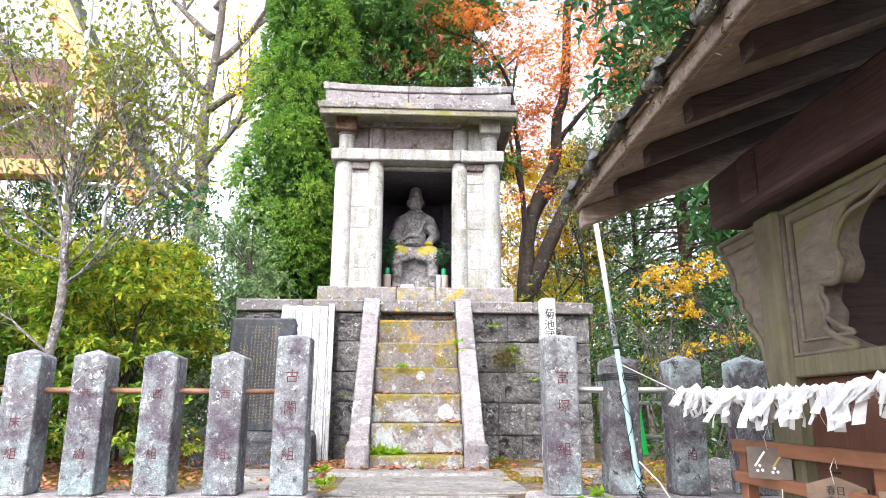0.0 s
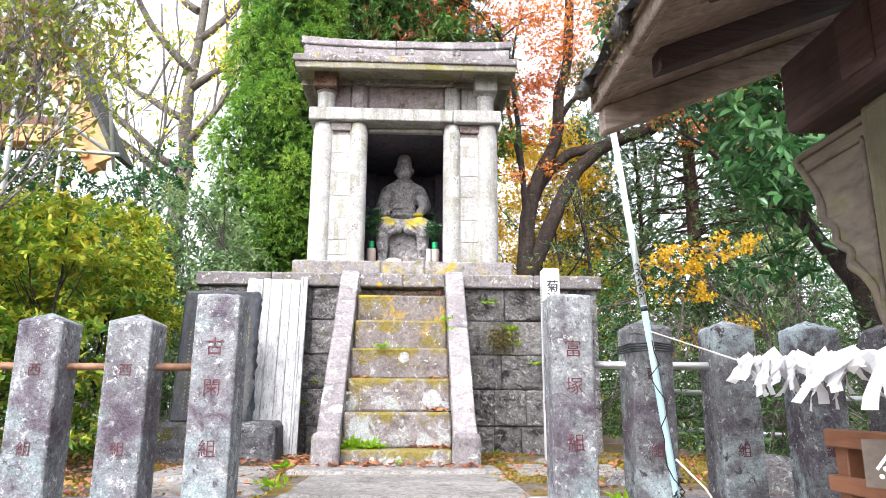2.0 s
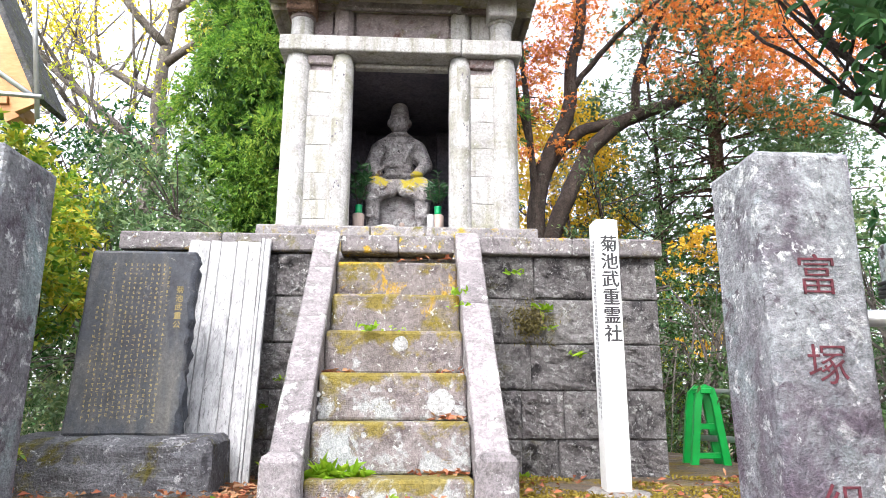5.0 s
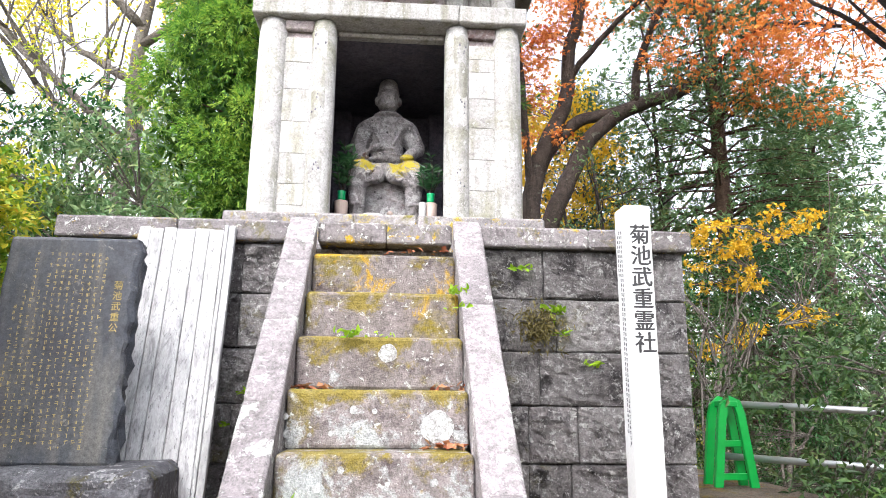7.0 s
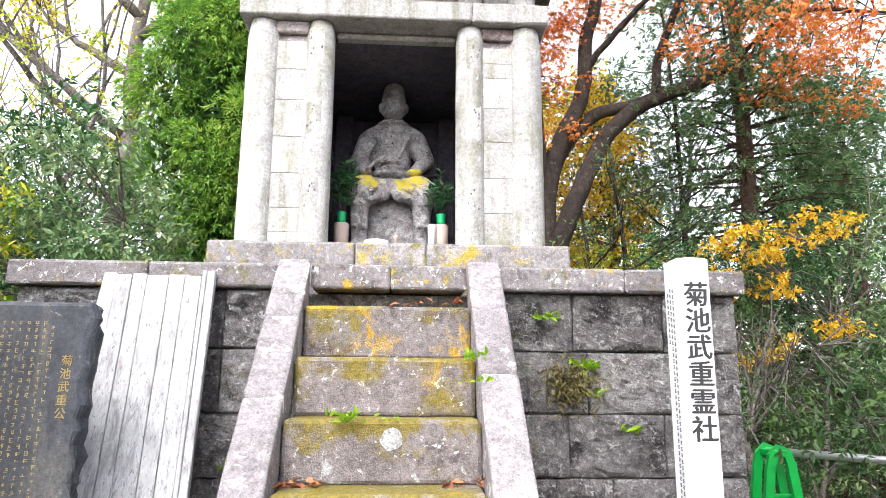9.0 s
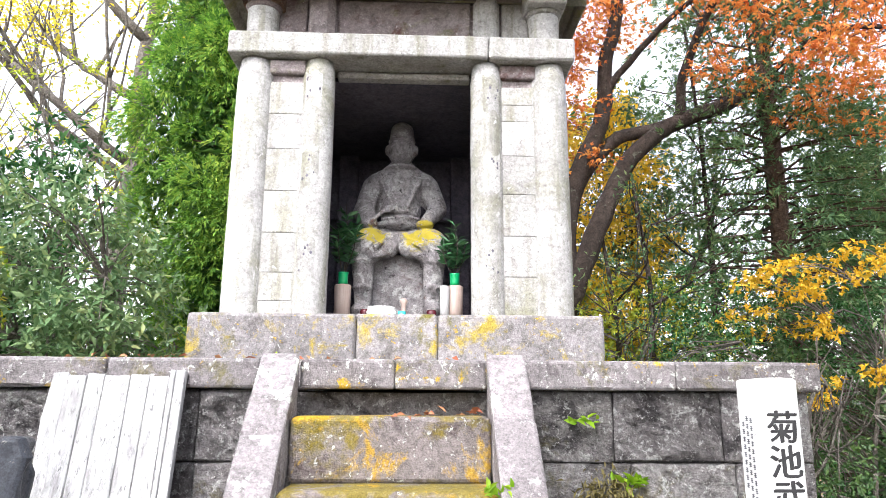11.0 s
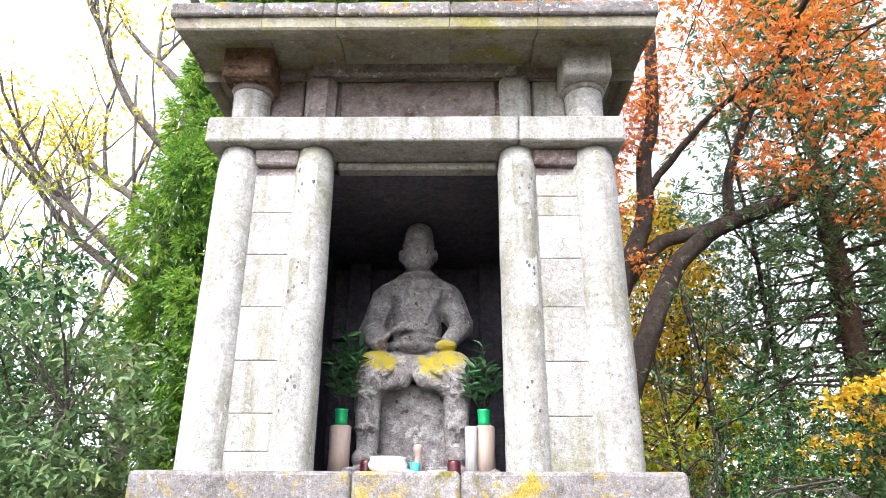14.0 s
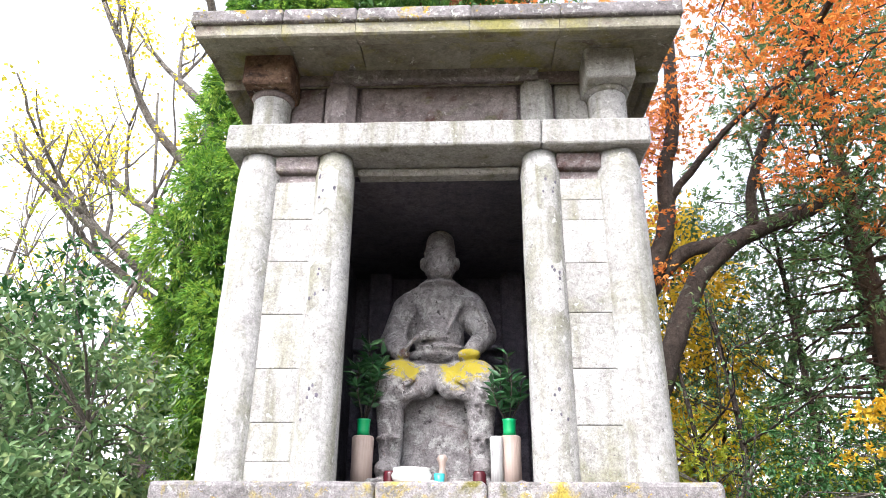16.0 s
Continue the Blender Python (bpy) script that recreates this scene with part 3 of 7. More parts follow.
def lichen_patch(x, y, z, r, seed):
    """A thin round crust of white lichen on a riser."""
    bm = bmesh.new()
    n = 18
    ring = [bm.verts.new((x + r * (1 + 0.35 * noise.noise(Vector((math.cos(a), math.sin(a), seed)) * 1.3)) * math.cos(a), y, z + r * (1 + 0.22 * noise.noise(Vector((math.cos(a), math.sin(a), seed + 9)) * 1.3)) * math.sin(a))) for a in (2 * math.pi * k / n for k in range(n))]
    f = bm.faces.new(ring)
    g = bmesh.ops.extrude_face_region(bm, geom=[f])
    bmesh.ops.translate(bm, vec=(0, -0.003, 0), verts=[q for q in g["geom"] if isinstance(q, bmesh.types.BMVert)])
    bmesh.ops.recalc_face_normals(bm, faces=bm.faces[:])
    part("lichen_crust", bm, lichen_white, steps, "crust of white lichen")


lichen_white = stone_mat("white_lichen_crust", (0.4, 0.4, 0.395), (0.48, 0.48, 0.475), [((0.24, 0.235, 0.22), 40, 0.53, 0.63)], 0.4, 150)
lichen_patch(0.035, 5.894, 1.607, 0.038, 1)
lichen_patch(0.23, 5.699, 1.325, 0.058, 2)
for k in range(22):                             # many small crusts on the lower risers
    row = k % 3
    lichen_patch(-0.29 + 0.026 * k if row != 2 or k < 17 else -0.25 - 0.004 * k, 5.31 + 0.195 * row - 0.001, 1.031 + 0.2134 * row - rng.uniform(0.04, 0.17), rng.uniform(0.006, 0.017), 10 + k)


def cheek(x0, x1, joints):
    for a, b in zip(joints, joints[1:]):
        bm = stone_box(x0, x1, a + 0.002, b - 0.002, 0.0, 0.25, 0.006, 4, 0.003, 10)
        for v in bm.verts:
            v.co.z += 1.115 + (v.co.y - 5.33) * (2.312 - 1.115) / (6.44 - 5.33) - 0.25
        part("cheek_stone", bm, rail_stone, steps)
    bm = stone_box(x0 - 0.012, x1 + 0.012, 5.2, 5.335, 0.9, 1.135, 0.018, 5, 0.003, 10)
    part("newel", bm, rail_stone, steps)


cheek(-0.468, -0.332, (5.33, 5.62, 5.92, 6.2, 6.455))
cheek(0.347, 0.487, (5.33, 5.6, 6.0, 6.25, 6.455))

# ---------------------------------------------------------------- the little stone shrine
shrine = thing("stone_shrine", "pale stone shrine with round pillars and a flat cornice roof", "shrine", at=(0, 8, 2.3))
for x0, x1 in ((-1.0, -0.2), (-0.197, 0.192), (0.195, 1.0)):
    part("plinth_stone", stone_box(x0, x1, 7.2, 7.9, 2.3, 2.556, 0.008, 8, 0.003, 8), plinth_stone, shrine)
part("plinth_back", stone_box(-1.0, 1.0, 7.903, 9.1, 2.3, 2.553, 0.01, 5, 0.004, 8), plinth_stone, shrine)


def pillar(x, y, r, z0, z1, name="pillar", batter=0.0, material=None):
    bm = bmesh.new()
    n, segs = 14, 28
    rings = []
    for k in range(n + 1):
        z = z0 + (z1 - z0) * k / n
        rr = r * (1 + batter * (1 - k / n))
        if k == n:
            rr -= 0.012
        ring = []
        for s in range(segs):
            a = 2 * math.pi * s / segs
            c, d = math.cos(a), math.sin(a)
            q = Vector((x + rr * c, y + rr * d, z))
            q += noise.noise_vector(q * 9) * 0.002
            ring.append(bm.verts.new(q))
        rings.append(ring)
    for a, b in zip(rings, rings[1:]):
        for s in range(segs):
            bm.faces.new((a[s], a[(s + 1) % segs], b[(s + 1) % segs], b[s])).smooth = True
    bm.faces.new(rings[-1])
    return part(name, bm, material or shrine_stone, shrine)


for sx in (-1, 1):
    pillar(sx * 0.79, 7.36, 0.098, 2.553, 3.93, batter=0.03)
    ip = pillar(sx * 0.452, 7.352, 0.086, 2.553, 3.93, batter=0.02)
    for zc in (2.83, 3.3, 3.74):                # patches of worn plaster on the inner pillars
        bm = bmesh.new()
        prof = 8
        for i in range(7):
            for s in range(prof):
                a = radians(-90 + sx * 12 + (s - prof / 2 + 0.5) * 9)
                rr = 0.089 + (0 if (i in (0, 6) or s in (0, prof - 1)) else 0.0015)
                bm.verts.new((sx * 0.452 + rr * math.cos(a), 7.352 + rr * math.sin(a), zc - 0.1 + i * 0.034 + 0.012 * math.sin(s * 1.3 + zc * 9)))
        bm.verts.ensure_lookup_table()
        for i in range(6):
            for s in range(prof - 1):
                q = i * prof + s
                bm.faces.new([bm.verts[k] for k in (q, q + 1, q + prof + 1, q + prof)])
        part("patch", bm, shrine_stone, ip, "pitted plaster patch")
        prng = random.Random(int(zc * 100) + sx)
        for k in range(5):                      # small dark beads, coloured as the shade inside pits
            a = radians(-90 + sx * 12 + prng.uniform(-24, 24))
            px, py, pz = sx * 0.452 + 0.0895 * math.cos(a), 7.352 + 0.0895 * math.sin(a), zc + prng.uniform(-0.06, 0.08)
            bm = bmesh.new()
            bmesh.ops.create_icosphere(bm, subdivisions=1, radius=prng.uniform(0.004, 0.008))
            bmesh.ops.scale(bm, vec=(1, 0.5, 1.4), verts=bm.verts[:])
            bmesh.ops.translate(bm, vec=(px, py, pz), verts=bm.verts[:])
            part("pit", bm, recess_shade_stone, ip)
    xa, xb = sorted((sx * 0.715, sx * 0.52))
    zs = [2.553, 2.63, 2.772, 2.978, 3.199, 3.428, 3.622, 3.804] if sx < 0 else [2.553, 2.763, 2.976, 3.2, 3.412, 3.606, 3.7, 3.804]
    for z0, z1 in zip(zs, zs[1:]):
        part("panel_stone", stone_box(xa, xb, 7.315, 7.45, z0 + 0.0006, z1 - 0.0006, 0.0016, 3, 0.001, 10), shrine_stone, shrine)
    part("panel_lip", stone_box(xa, xb, 7.3, 7.45, 3.85, 3.93, 0.006, 3, 0.002), shrine_dark, shrine)
    part("panel_recess", stone_box(xa, xb, 7.335, 7.45, 3.804, 3.85, 0.002, 2, 0.001), shrine_dark, shrine)
    part("side_wall", stone_box(min(sx * 0.88, sx * 0.6), max(sx * 0.88, sx * 0.6), 7.44, 8.95, 2.553, 3.93, 0.006, 4, 0.003), shrine_stone, shrine)
    # niche surfaces wear the stone that is darkened to stand for shade
    part("niche_lining", box(min(sx * 0.6, sx * 0.585), max(sx * 0.6, sx * 0.585), 7.45, 8.8, 2.556, 3.925, 0.0), recess_shade_stone, shrine)
part("back_wall", stone_box(-0.6, 0.6, 8.8, 8.95, 2.553, 3.93, 0.004, 4, 0.003), recess_shade_stone, shrine)
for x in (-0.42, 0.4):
    part("niche_pier", stone_box(x - 0.07, x + 0.07, 8.7, 8.8, 2.556, 3.925, 0.006, 3, 0.002), recess_shade_stone, shrine)
part("niche_ledge", stone_box(-0.58, 0.58, 8.72, 8.8, 3.42, 3.5, 0.006, 3, 0.002), recess_shade_stone, shrine)
part("niche_ceiling", box(-0.585, 0.585, 7.5, 8.8, 3.902, 3.928, 0.0), recess_shade_stone, shrine)
part("inner_lintel", stone_box(-0.37, 0.37, 7.42, 7.5, 3.893, 3.93, 0.006, 4, 0.002), shrine_stone, shrine)

for x0, x1 in ((-0.925, 0.455), (0.458, 0.922)):
    part("beam", stone_box(x0, x1, 7.235, 7.62, 3.932, 4.06, 0.006, 6, 0.002, 10), shrine_stone, shrine)
part("beam_back", stone_box(-0.92, 0.92, 7.62, 8.98, 3.932, 4.052, 0.006, 4, 0.002), shrine_stone, shrine)
# frieze above the beam
part("frieze_core", stone_box(-0.86, 0.86, 7.43, 8.9, 4.05, 4.46, 0.004, 5, 0.002), shrine_dark, shrine)
part("frieze_panel", stone_box(-0.37, 0.37, 7.405, 7.43, 4.06, 4.36, 0.004, 5, 0.002), shrine_dark, shrine)
for sx in (-1, 1):
    own = shrine_stone if sx > 0 else shrine_dark
    pillar(sx * 0.775, 7.36, 0.086, 4.052, 4.245, "short_pillar")
    part("frieze_post", stone_box(min(sx * 0.385, sx * 0.53), max(sx * 0.385, sx * 0.53), 7.34, 7.44, 4.054, 4.37, 0.022, 4, 0.002, 10), own, shrine)
    part("frieze_panel", stone_box(min(sx * 0.545, sx * 0.7), max(sx * 0.545, sx * 0.7), 7.4, 7.43, 4.06, 4.36, 0.004, 3, 0.002), own, shrine)
    part("capital", stone_box(min(sx * 0.665, sx * 0.885), max(sx * 0.665, sx * 0.885), 7.21, 7.46, 4.26, 4.43, 0.006, 5, 0.002, 10), own if sx > 0 else rust_stone, shrine)
    part("capital_neck", lathe(((0.086, 0), (0.095, 0.012), (0.099, 0.025)), (sx * 0.775, 7.36, 4.236), 28), own, shrine)
part("architrave", stone_box(-0.5, 0.47, 7.335, 7.37, 4.352, 4.43, 0.005, 5, 0.002), rail_stone, shrine)
part("architrave", stone_box(-0.88, 0.88, 7.37, 7.6, 4.362, 4.455, 0.006, 5, 0.002), shrine_dark, shrine)


def cornice_ring(rings, name, material):
    """A moulded slab from (half width, front y, back y, z) rings."""
    bm = bmesh.new()
    n = 10
    loops = []
    for hx, yf, yb, z in rings:
        loop = []
        for k in range(n):
            loop.append((-hx + 2 * hx * k / n, yf))
        for k in range(n):
            loop.append((hx, yf + (yb - yf) * k / n))
        for k in range(n):
            loop.append((hx - 2 * hx * k / n, yb))
        for k in range(n):
            loop.append((-hx, yb - (yb - yf) * k / n))
        loops.append([bm.verts.new(Vector((x, y, z)) + noise.noise_vector(Vector((x, y, z)) * 8) * 0.0025) for x, y in loop])
    for a, b in zip(loops, loops[1:]):
        for k in range(4 * n):
            bm.faces.new((a[k], a[(k + 1) % (4 * n)], b[(k + 1) % (4 * n)], b[k]))
    bm.faces.new(list(reversed(loops[0])))
    bm.faces.new(loops[-1])
    return part(name, bm, material, shrine)


PROFILE = ((0.86, 7.38, 4.45), (0.9, 7.3, 4.438), (0.985, 7.13, 4.398), (0.992, 7.112, 4.376), (1.0, 7.094, 4.366), (1.02, 7.045, 4.352), (1.03, 7.02, 4.352), (1.035, 7.012, 4.36), (1.037, 7.01, 4.411), (1.037, 7.39, 4.411))
cornice_ring([(hx, 7.39, 9.14 - (1.037 - hx), z) for hx, y, z in PROFILE[:-1]], "cornice", soffit_stone)


def cornice_stone(x0, x1):
    """One length of the moulded cornice; the outer ends follow the moulding round the corner."""
    bm = bmesh.new()
    n, rows = 6, []
    for hx, y, z in PROFILE:
        a, b = (-hx if x0 is None else x0), (hx if x1 is None else x1)
        rows.append([bm.verts.new(Vector((a + (b - a) * k / n, y, z)) + noise.noise_vector(Vector((a + (b - a) * k / n, y, z)) * 9) * 0.002) for k in range(n + 1)])
    m = len(rows)
    for i in range(m):
        for k in range(n):
            bm.faces.new((rows[i][k], rows[i][k + 1], rows[(i + 1) % m][k + 1], rows[(i + 1) % m][k]))
    bm.faces.new([r[0] for r in rows])
    bm.faces.new([r[-1] for r in reversed(rows)])
    bmesh.ops.recalc_face_normals(bm, faces=bm.faces[:])
    part("cornice_stone", bm, soffit_stone, shrine)


JOINTS = (-0.66, -0.34, 0.15, 0.53)
for x0, x1 in zip((None, *JOINTS), (*JOINTS, None)):
    cornice_stone(None if x0 is None else x0 + 0.0012, None if x1 is None else x1 - 0.0012)
for x0, x1 in zip((-1.058, *(j + 0.006 for j in JOINTS)), (*(j + 0.006 for j in JOINTS), 1.05)):
    part("roof_slab", stone_box(x0 + 0.0005, x1 - 0.0005, 6.99, 7.6, 4.412, 4.481, 0.005, 7, 0.002, 12), cap_stone, shrine)
part("roof_slab", stone_box(-1.058, 1.05, 7.603, 9.19, 4.412, 4.479, 0.007, 5, 0.002, 10), cap_stone, shrine)


def upturn(x):
    """The roof edge rises a little towards both corners."""
    return 0.03 * (abs(x) / 1.0) ** 3


for x0, x1 in ((-1.04, -0.117), (-0.114, 1.04)):     # two long stones with a raised upper band
    for z0, z1, yf, wide in ((4.481, 4.868, 7.56, 0.0), (4.8685, 4.948, 7.54, 0.022)):
        a = x0 - (wide if x0 < -0.5 else 0)
        b = x1 + (wide if x1 > 0.5 else 0)
        bm = stone_box(a, b, yf, 7.9, z0, z1, 0.006, 8, 0.002, 10)
        for v in bm.verts:
            v.co.z += upturn(v.co.x) * (v.co.z - 4.481) / 0.45
            v.co.x *= 1 + 0.05 * (v.co.z - 4.481)
        part("roof_tier", bm, rail_stone, shrine)
for x in (-0.49, 0.02, 0.51):                          # paired bosses on the band
    for dx in (-0.026, 0.026):
        bm = stone_box(x + dx - 0.018, x + dx + 0.018, 7.544, 7.58, 4.805, 4.864, 0.005, 2, 0.001)
        part("boss", bm, rail_stone, shrine)
part("roof_tier", stone_box(-1.04, 1.04, 7.903, 9.1, 4.481, 4.92, 0.008, 5, 0.002, 10), rail_stone, shrine)

# ---------------------------------------------------------------- seated figure in the niche
def ellipsoid(bm, c, r, m=None):
    g = bmesh.ops.create_icosphere(bm, subdivisions=3, radius=1.0)
    bmesh.ops.scale(bm, vec=r, verts=g["verts"])
    if m is not None:
        bmesh.ops.transform(bm, matrix=m, verts=g["verts"])
    bmesh.ops.translate(bm, vec=c, verts=g["verts"])


def limb(bm, a, b, ra, rb, n=6):
    a, b = Vector(a), Vector(b)
    for i in range(n + 1):
        k = i / n
        r = ra + (rb - ra) * k
        ellipsoid(bm, a.lerp(b, k), (r, r, r))


bm = bmesh.new()
SX, SY = -0.018, 8.1
# head under a tall cap
ellipsoid(bm, (SX, 8.04, 3.7), (0.09, 0.097, 0.098))
ellipsoid(bm, (SX, 8.0, 3.645), (0.068, 0.072, 0.05))
limb(bm, (SX, 8.075, 3.78), (SX, 8.09, 3.835), 0.082, 0.077, 4)
ellipsoid(bm, (SX, 8.095, 3.862), (0.072, 0.072, 0.045))
ellipsoid(bm, (SX, 8.05, 3.765), (0.09, 0.1, 0.012))
ellipsoid(bm, (SX, 7.945, 3.695), (0.014, 0.022, 0.034))
ellipsoid(bm, (SX, 7.952, 3.645), (0.032, 0.02, 0.01))
ellipsoid(bm, (SX, 7.96, 3.62), (0.03, 0.025, 0.018))
# trunk, collar and sash
ellipsoid(bm, (SX, 8.09, 3.58), (0.1, 0.09, 0.07))
ellipsoid(bm, (SX, 8.1, 3.53), (0.185, 0.12, 0.075))
ellipsoid(bm, (SX, 8.05, 3.575), (0.115, 0.105, 0.022))
ellipsoid(bm, (SX, 8.1, 3.46), (0.18, 0.14, 0.14))
ellipsoid(bm, (SX, 8.06, 3.3), (0.128, 0.14, 0.16))
ellipsoid(bm, (SX, 8.06, 3.2), (0.165, 0.15, 0.05))
ellipsoid(bm, (SX + 0.01, 7.95, 3.225), (0.12, 0.05, 0.02))
ellipsoid(bm, (SX - 0.03, 7.925, 3.28), (0.075, 0.03, 0.024), Matrix.Rotation(0.25, 4, "Y"))
for k in range(4):
    ellipsoid(bm, (SX - 0.085 + 0.022 * k, 7.9, 3.265 + 0.008 * k), (0.01, 0.018, 0.022))
for k in range(5):                               # folds running from the shoulders to the sash
    a = (k - 2) / 2
    limb(bm, (SX + 0.12 * a, 7.99, 3.48), (SX + 0.05 * a, 7.925, 3.31), 0.014, 0.01, 8)
for sx in (-1, 1):
    ellipsoid(bm, (SX + sx * 0.091, 8.05, 3.705), (0.015, 0.025, 0.036))
    ellipsoid(bm, (SX + sx * 0.034, 7.955, 3.728), (0.03, 0.016, 0.01))
    ellipsoid(bm, (SX + sx * 0.135, 8.1, 3.47), (0.1, 0.105, 0.1))
    # thighs in wide trousers gathered under the knee
    limb(bm, (SX + sx * 0.09, 8.0, 3.07), (SX + sx * 0.185, 7.8, 3.035), 0.1, 0.094, 8)
    ellipsoid(bm, (SX + sx * 0.195, 7.775, 3.0), (0.096, 0.092, 0.085))
    ellipsoid(bm, (SX + sx * 0.2, 7.775, 2.945), (0.088, 0.084, 0.03))
    limb(bm, (SX + sx * 0.155, 7.69, 3.02), (SX + sx * 0.2, 7.69, 2.955), 0.012, 0.01, 6)
    limb(bm, (SX + sx * 0.06, 7.77, 3.06), (SX + sx * 0.13, 7.7, 3.0), 0.016, 0.012, 8)
    limb(bm, (SX + sx * 0.02, 7.84, 3.03), (SX + sx * 0.12, 7.73, 2.955), 0.026, 0.024, 8)
    limb(bm, (SX + sx * 0.203, 7.78, 2.92), (SX + sx * 0.197, 7.785, 2.7), 0.066, 0.05, 8)
    for zr, rr in ((2.918, 0.074), (2.772, 0.064)):   # cords tied round the shins, with a bow
        ellipsoid(bm, (SX + sx * 0.202, 7.78, zr), (rr, rr, 0.011))
        for b in (-1, 1):
            ellipsoid(bm, (SX + sx * 0.205 + b * 0.02, 7.78 - rr, zr + 0.002), (0.02, 0.012, 0.012), Matrix.Rotation(b * 0.4, 4, "Y"))
            limb(bm, (SX + sx * 0.205, 7.78 - rr, zr), (SX + sx * 0.205 + b * 0.014, 7.785 - rr, zr - 0.035), 0.006, 0.005, 5)
    ellipsoid(bm, (SX + sx * 0.2, 7.75, 2.64), (0.06, 0.115, 0.05))
# the arm with the wide sleeve, its hand holding a short baton on the knee
limb(bm, (SX - 0.16, 8.1, 3.46), (SX - 0.215, 8.05, 3.29), 0.092, 0.08, 8)
limb(bm, (SX - 0.225, 8.03, 3.28), (SX - 0.185, 7.9, 3.205), 0.072, 0.05, 8)
ellipsoid(bm, (SX - 0.17, 7.86, 3.17), (0.045, 0.05, 0.03))
limb(bm, (SX - 0.17, 7.82, 3.165), (SX - 0.09, 7.8, 3.245), 0.011, 0.01, 12)
for k in range(4):
    limb(bm, (SX - 0.13 - 0.03 * k, 8.0 - 0.01 * k, 3.43), (SX - 0.185 - 0.02 * k, 7.955, 3.26), 0.012, 0.016, 10)
# the other arm set akimbo, a gap between it and the waist
limb(bm, (SX + 0.155, 8.1, 3.46), (SX + 0.228, 8.07, 3.335), 0.09, 0.062, 8)
limb(bm, (SX + 0.232, 8.06, 3.315), (SX + 0.165, 7.9, 3.2), 0.058, 0.042, 8)
ellipsoid(bm, (SX + 0.15, 7.85, 3.165), (0.055, 0.055, 0.03))
for k in range(3):
    limb(bm, (SX + 0.2 + 0.02 * k, 8.0, 3.45 - 0.03 * k), (SX + 0.24, 7.995, 3.36 - 0.02 * k), 0.012, 0.012, 8)
# seat and base
ellipsoid(bm, (SX, 7.9, 3.07), (0.15, 0.14, 0.06))
ellipsoid(bm, (SX, 7.82, 3.05), (0.1, 0.06, 0.055))
for sx in (-1, 1):
    ellipsoid(bm, (SX + sx * 0.07, 7.79, 3.005), (0.065, 0.06, 0.06))
add_box(bm, SX - 0.165, SX + 0.165, 7.86, 8.42, 2.56, 2.99, 0.025, 2)
add_box(bm, SX - 0.32, SX + 0.32, 7.62, 8.45, 2.553, 2.6, 0.01, 1)
me = bpy.data.meshes.new("seated_statue")
bm.to_mesh(me)
bm.free()
statue = link_mesh("seated_statue", me, None)
tagged(statue, "weathered grey stone seated figure with yellow lichen on its lap", "statue")
rm = statue.modifiers.new("remesh", "REMESH")
rm.mode, rm.voxel_size, rm.use_smooth_shade = "VOXEL", 0.0062, True
sm = statue.modifiers.new("smooth", "SMOOTH")
sm.iterations, sm.factor = 2, 0.5
me.materials.append(statue_stone)


# yellow lichen on the lap is part of the stone's own look
def lap_lichen(m):
    nt, nl = m.node_tree.nodes, m.node_tree.links
    b = nt["Principled BSDF"]
    geo = nt.new("ShaderNodeNewGeometry")
    old = b.inputs["Base Color"].links[0].from_socket
    total = None
    for c, r in (((SX - 0.15, 7.76, 3.09), 0.12), ((SX + 0.14, 7.77, 3.1), 0.16)):
        d = nt.new("ShaderNodeVectorMath")
        d.operation = "DISTANCE"
        nl.new(geo.outputs["Position"], d.inputs[0])
        d.inputs[1].default_value = c
        f = nt.new("ShaderNodeMapRange")
        f.inputs["From Min"].default_value, f.inputs["From Max"].default_value = r, r * 0.35
        nl.new(d.outputs["Value"], f.inputs["Value"])
        if total is None:
            total = f.outputs[0]
        else:
            a = nt.new("ShaderNodeMath")
            a.operation = "MAXIMUM"
            nl.new(total, a.inputs[0])
            nl.new(f.outputs[0], a.inputs[1])
            total = a.outputs[0]
    n = noise_fac(nt, nl, geo.outputs["Position"], 22, 0.38, 0.62, 6, 0.75)
    mul = nt.new("ShaderNodeMath")
    mul.operation = "MULTIPLY"
    nl.new(total, mul.inputs[0])
    nl.new(n, mul.inputs[1])
    gain = nt.new("ShaderNodeMapRange")
    gain.inputs["From Min"].default_value, gain.inputs["From Max"].default_value = 0.1, 0.32
    nl.new(mul.outputs[0], gain.inputs["Value"])
    nl.new(mix_col(nt, nl, gain.outputs[0], old, (0.54, 0.44, 0.05)), b.inputs["Base Color"])


lap_lichen(statue_stone)

# ---------------------------------------------------------------- offerings on the plinth
NICHE = 2.5575


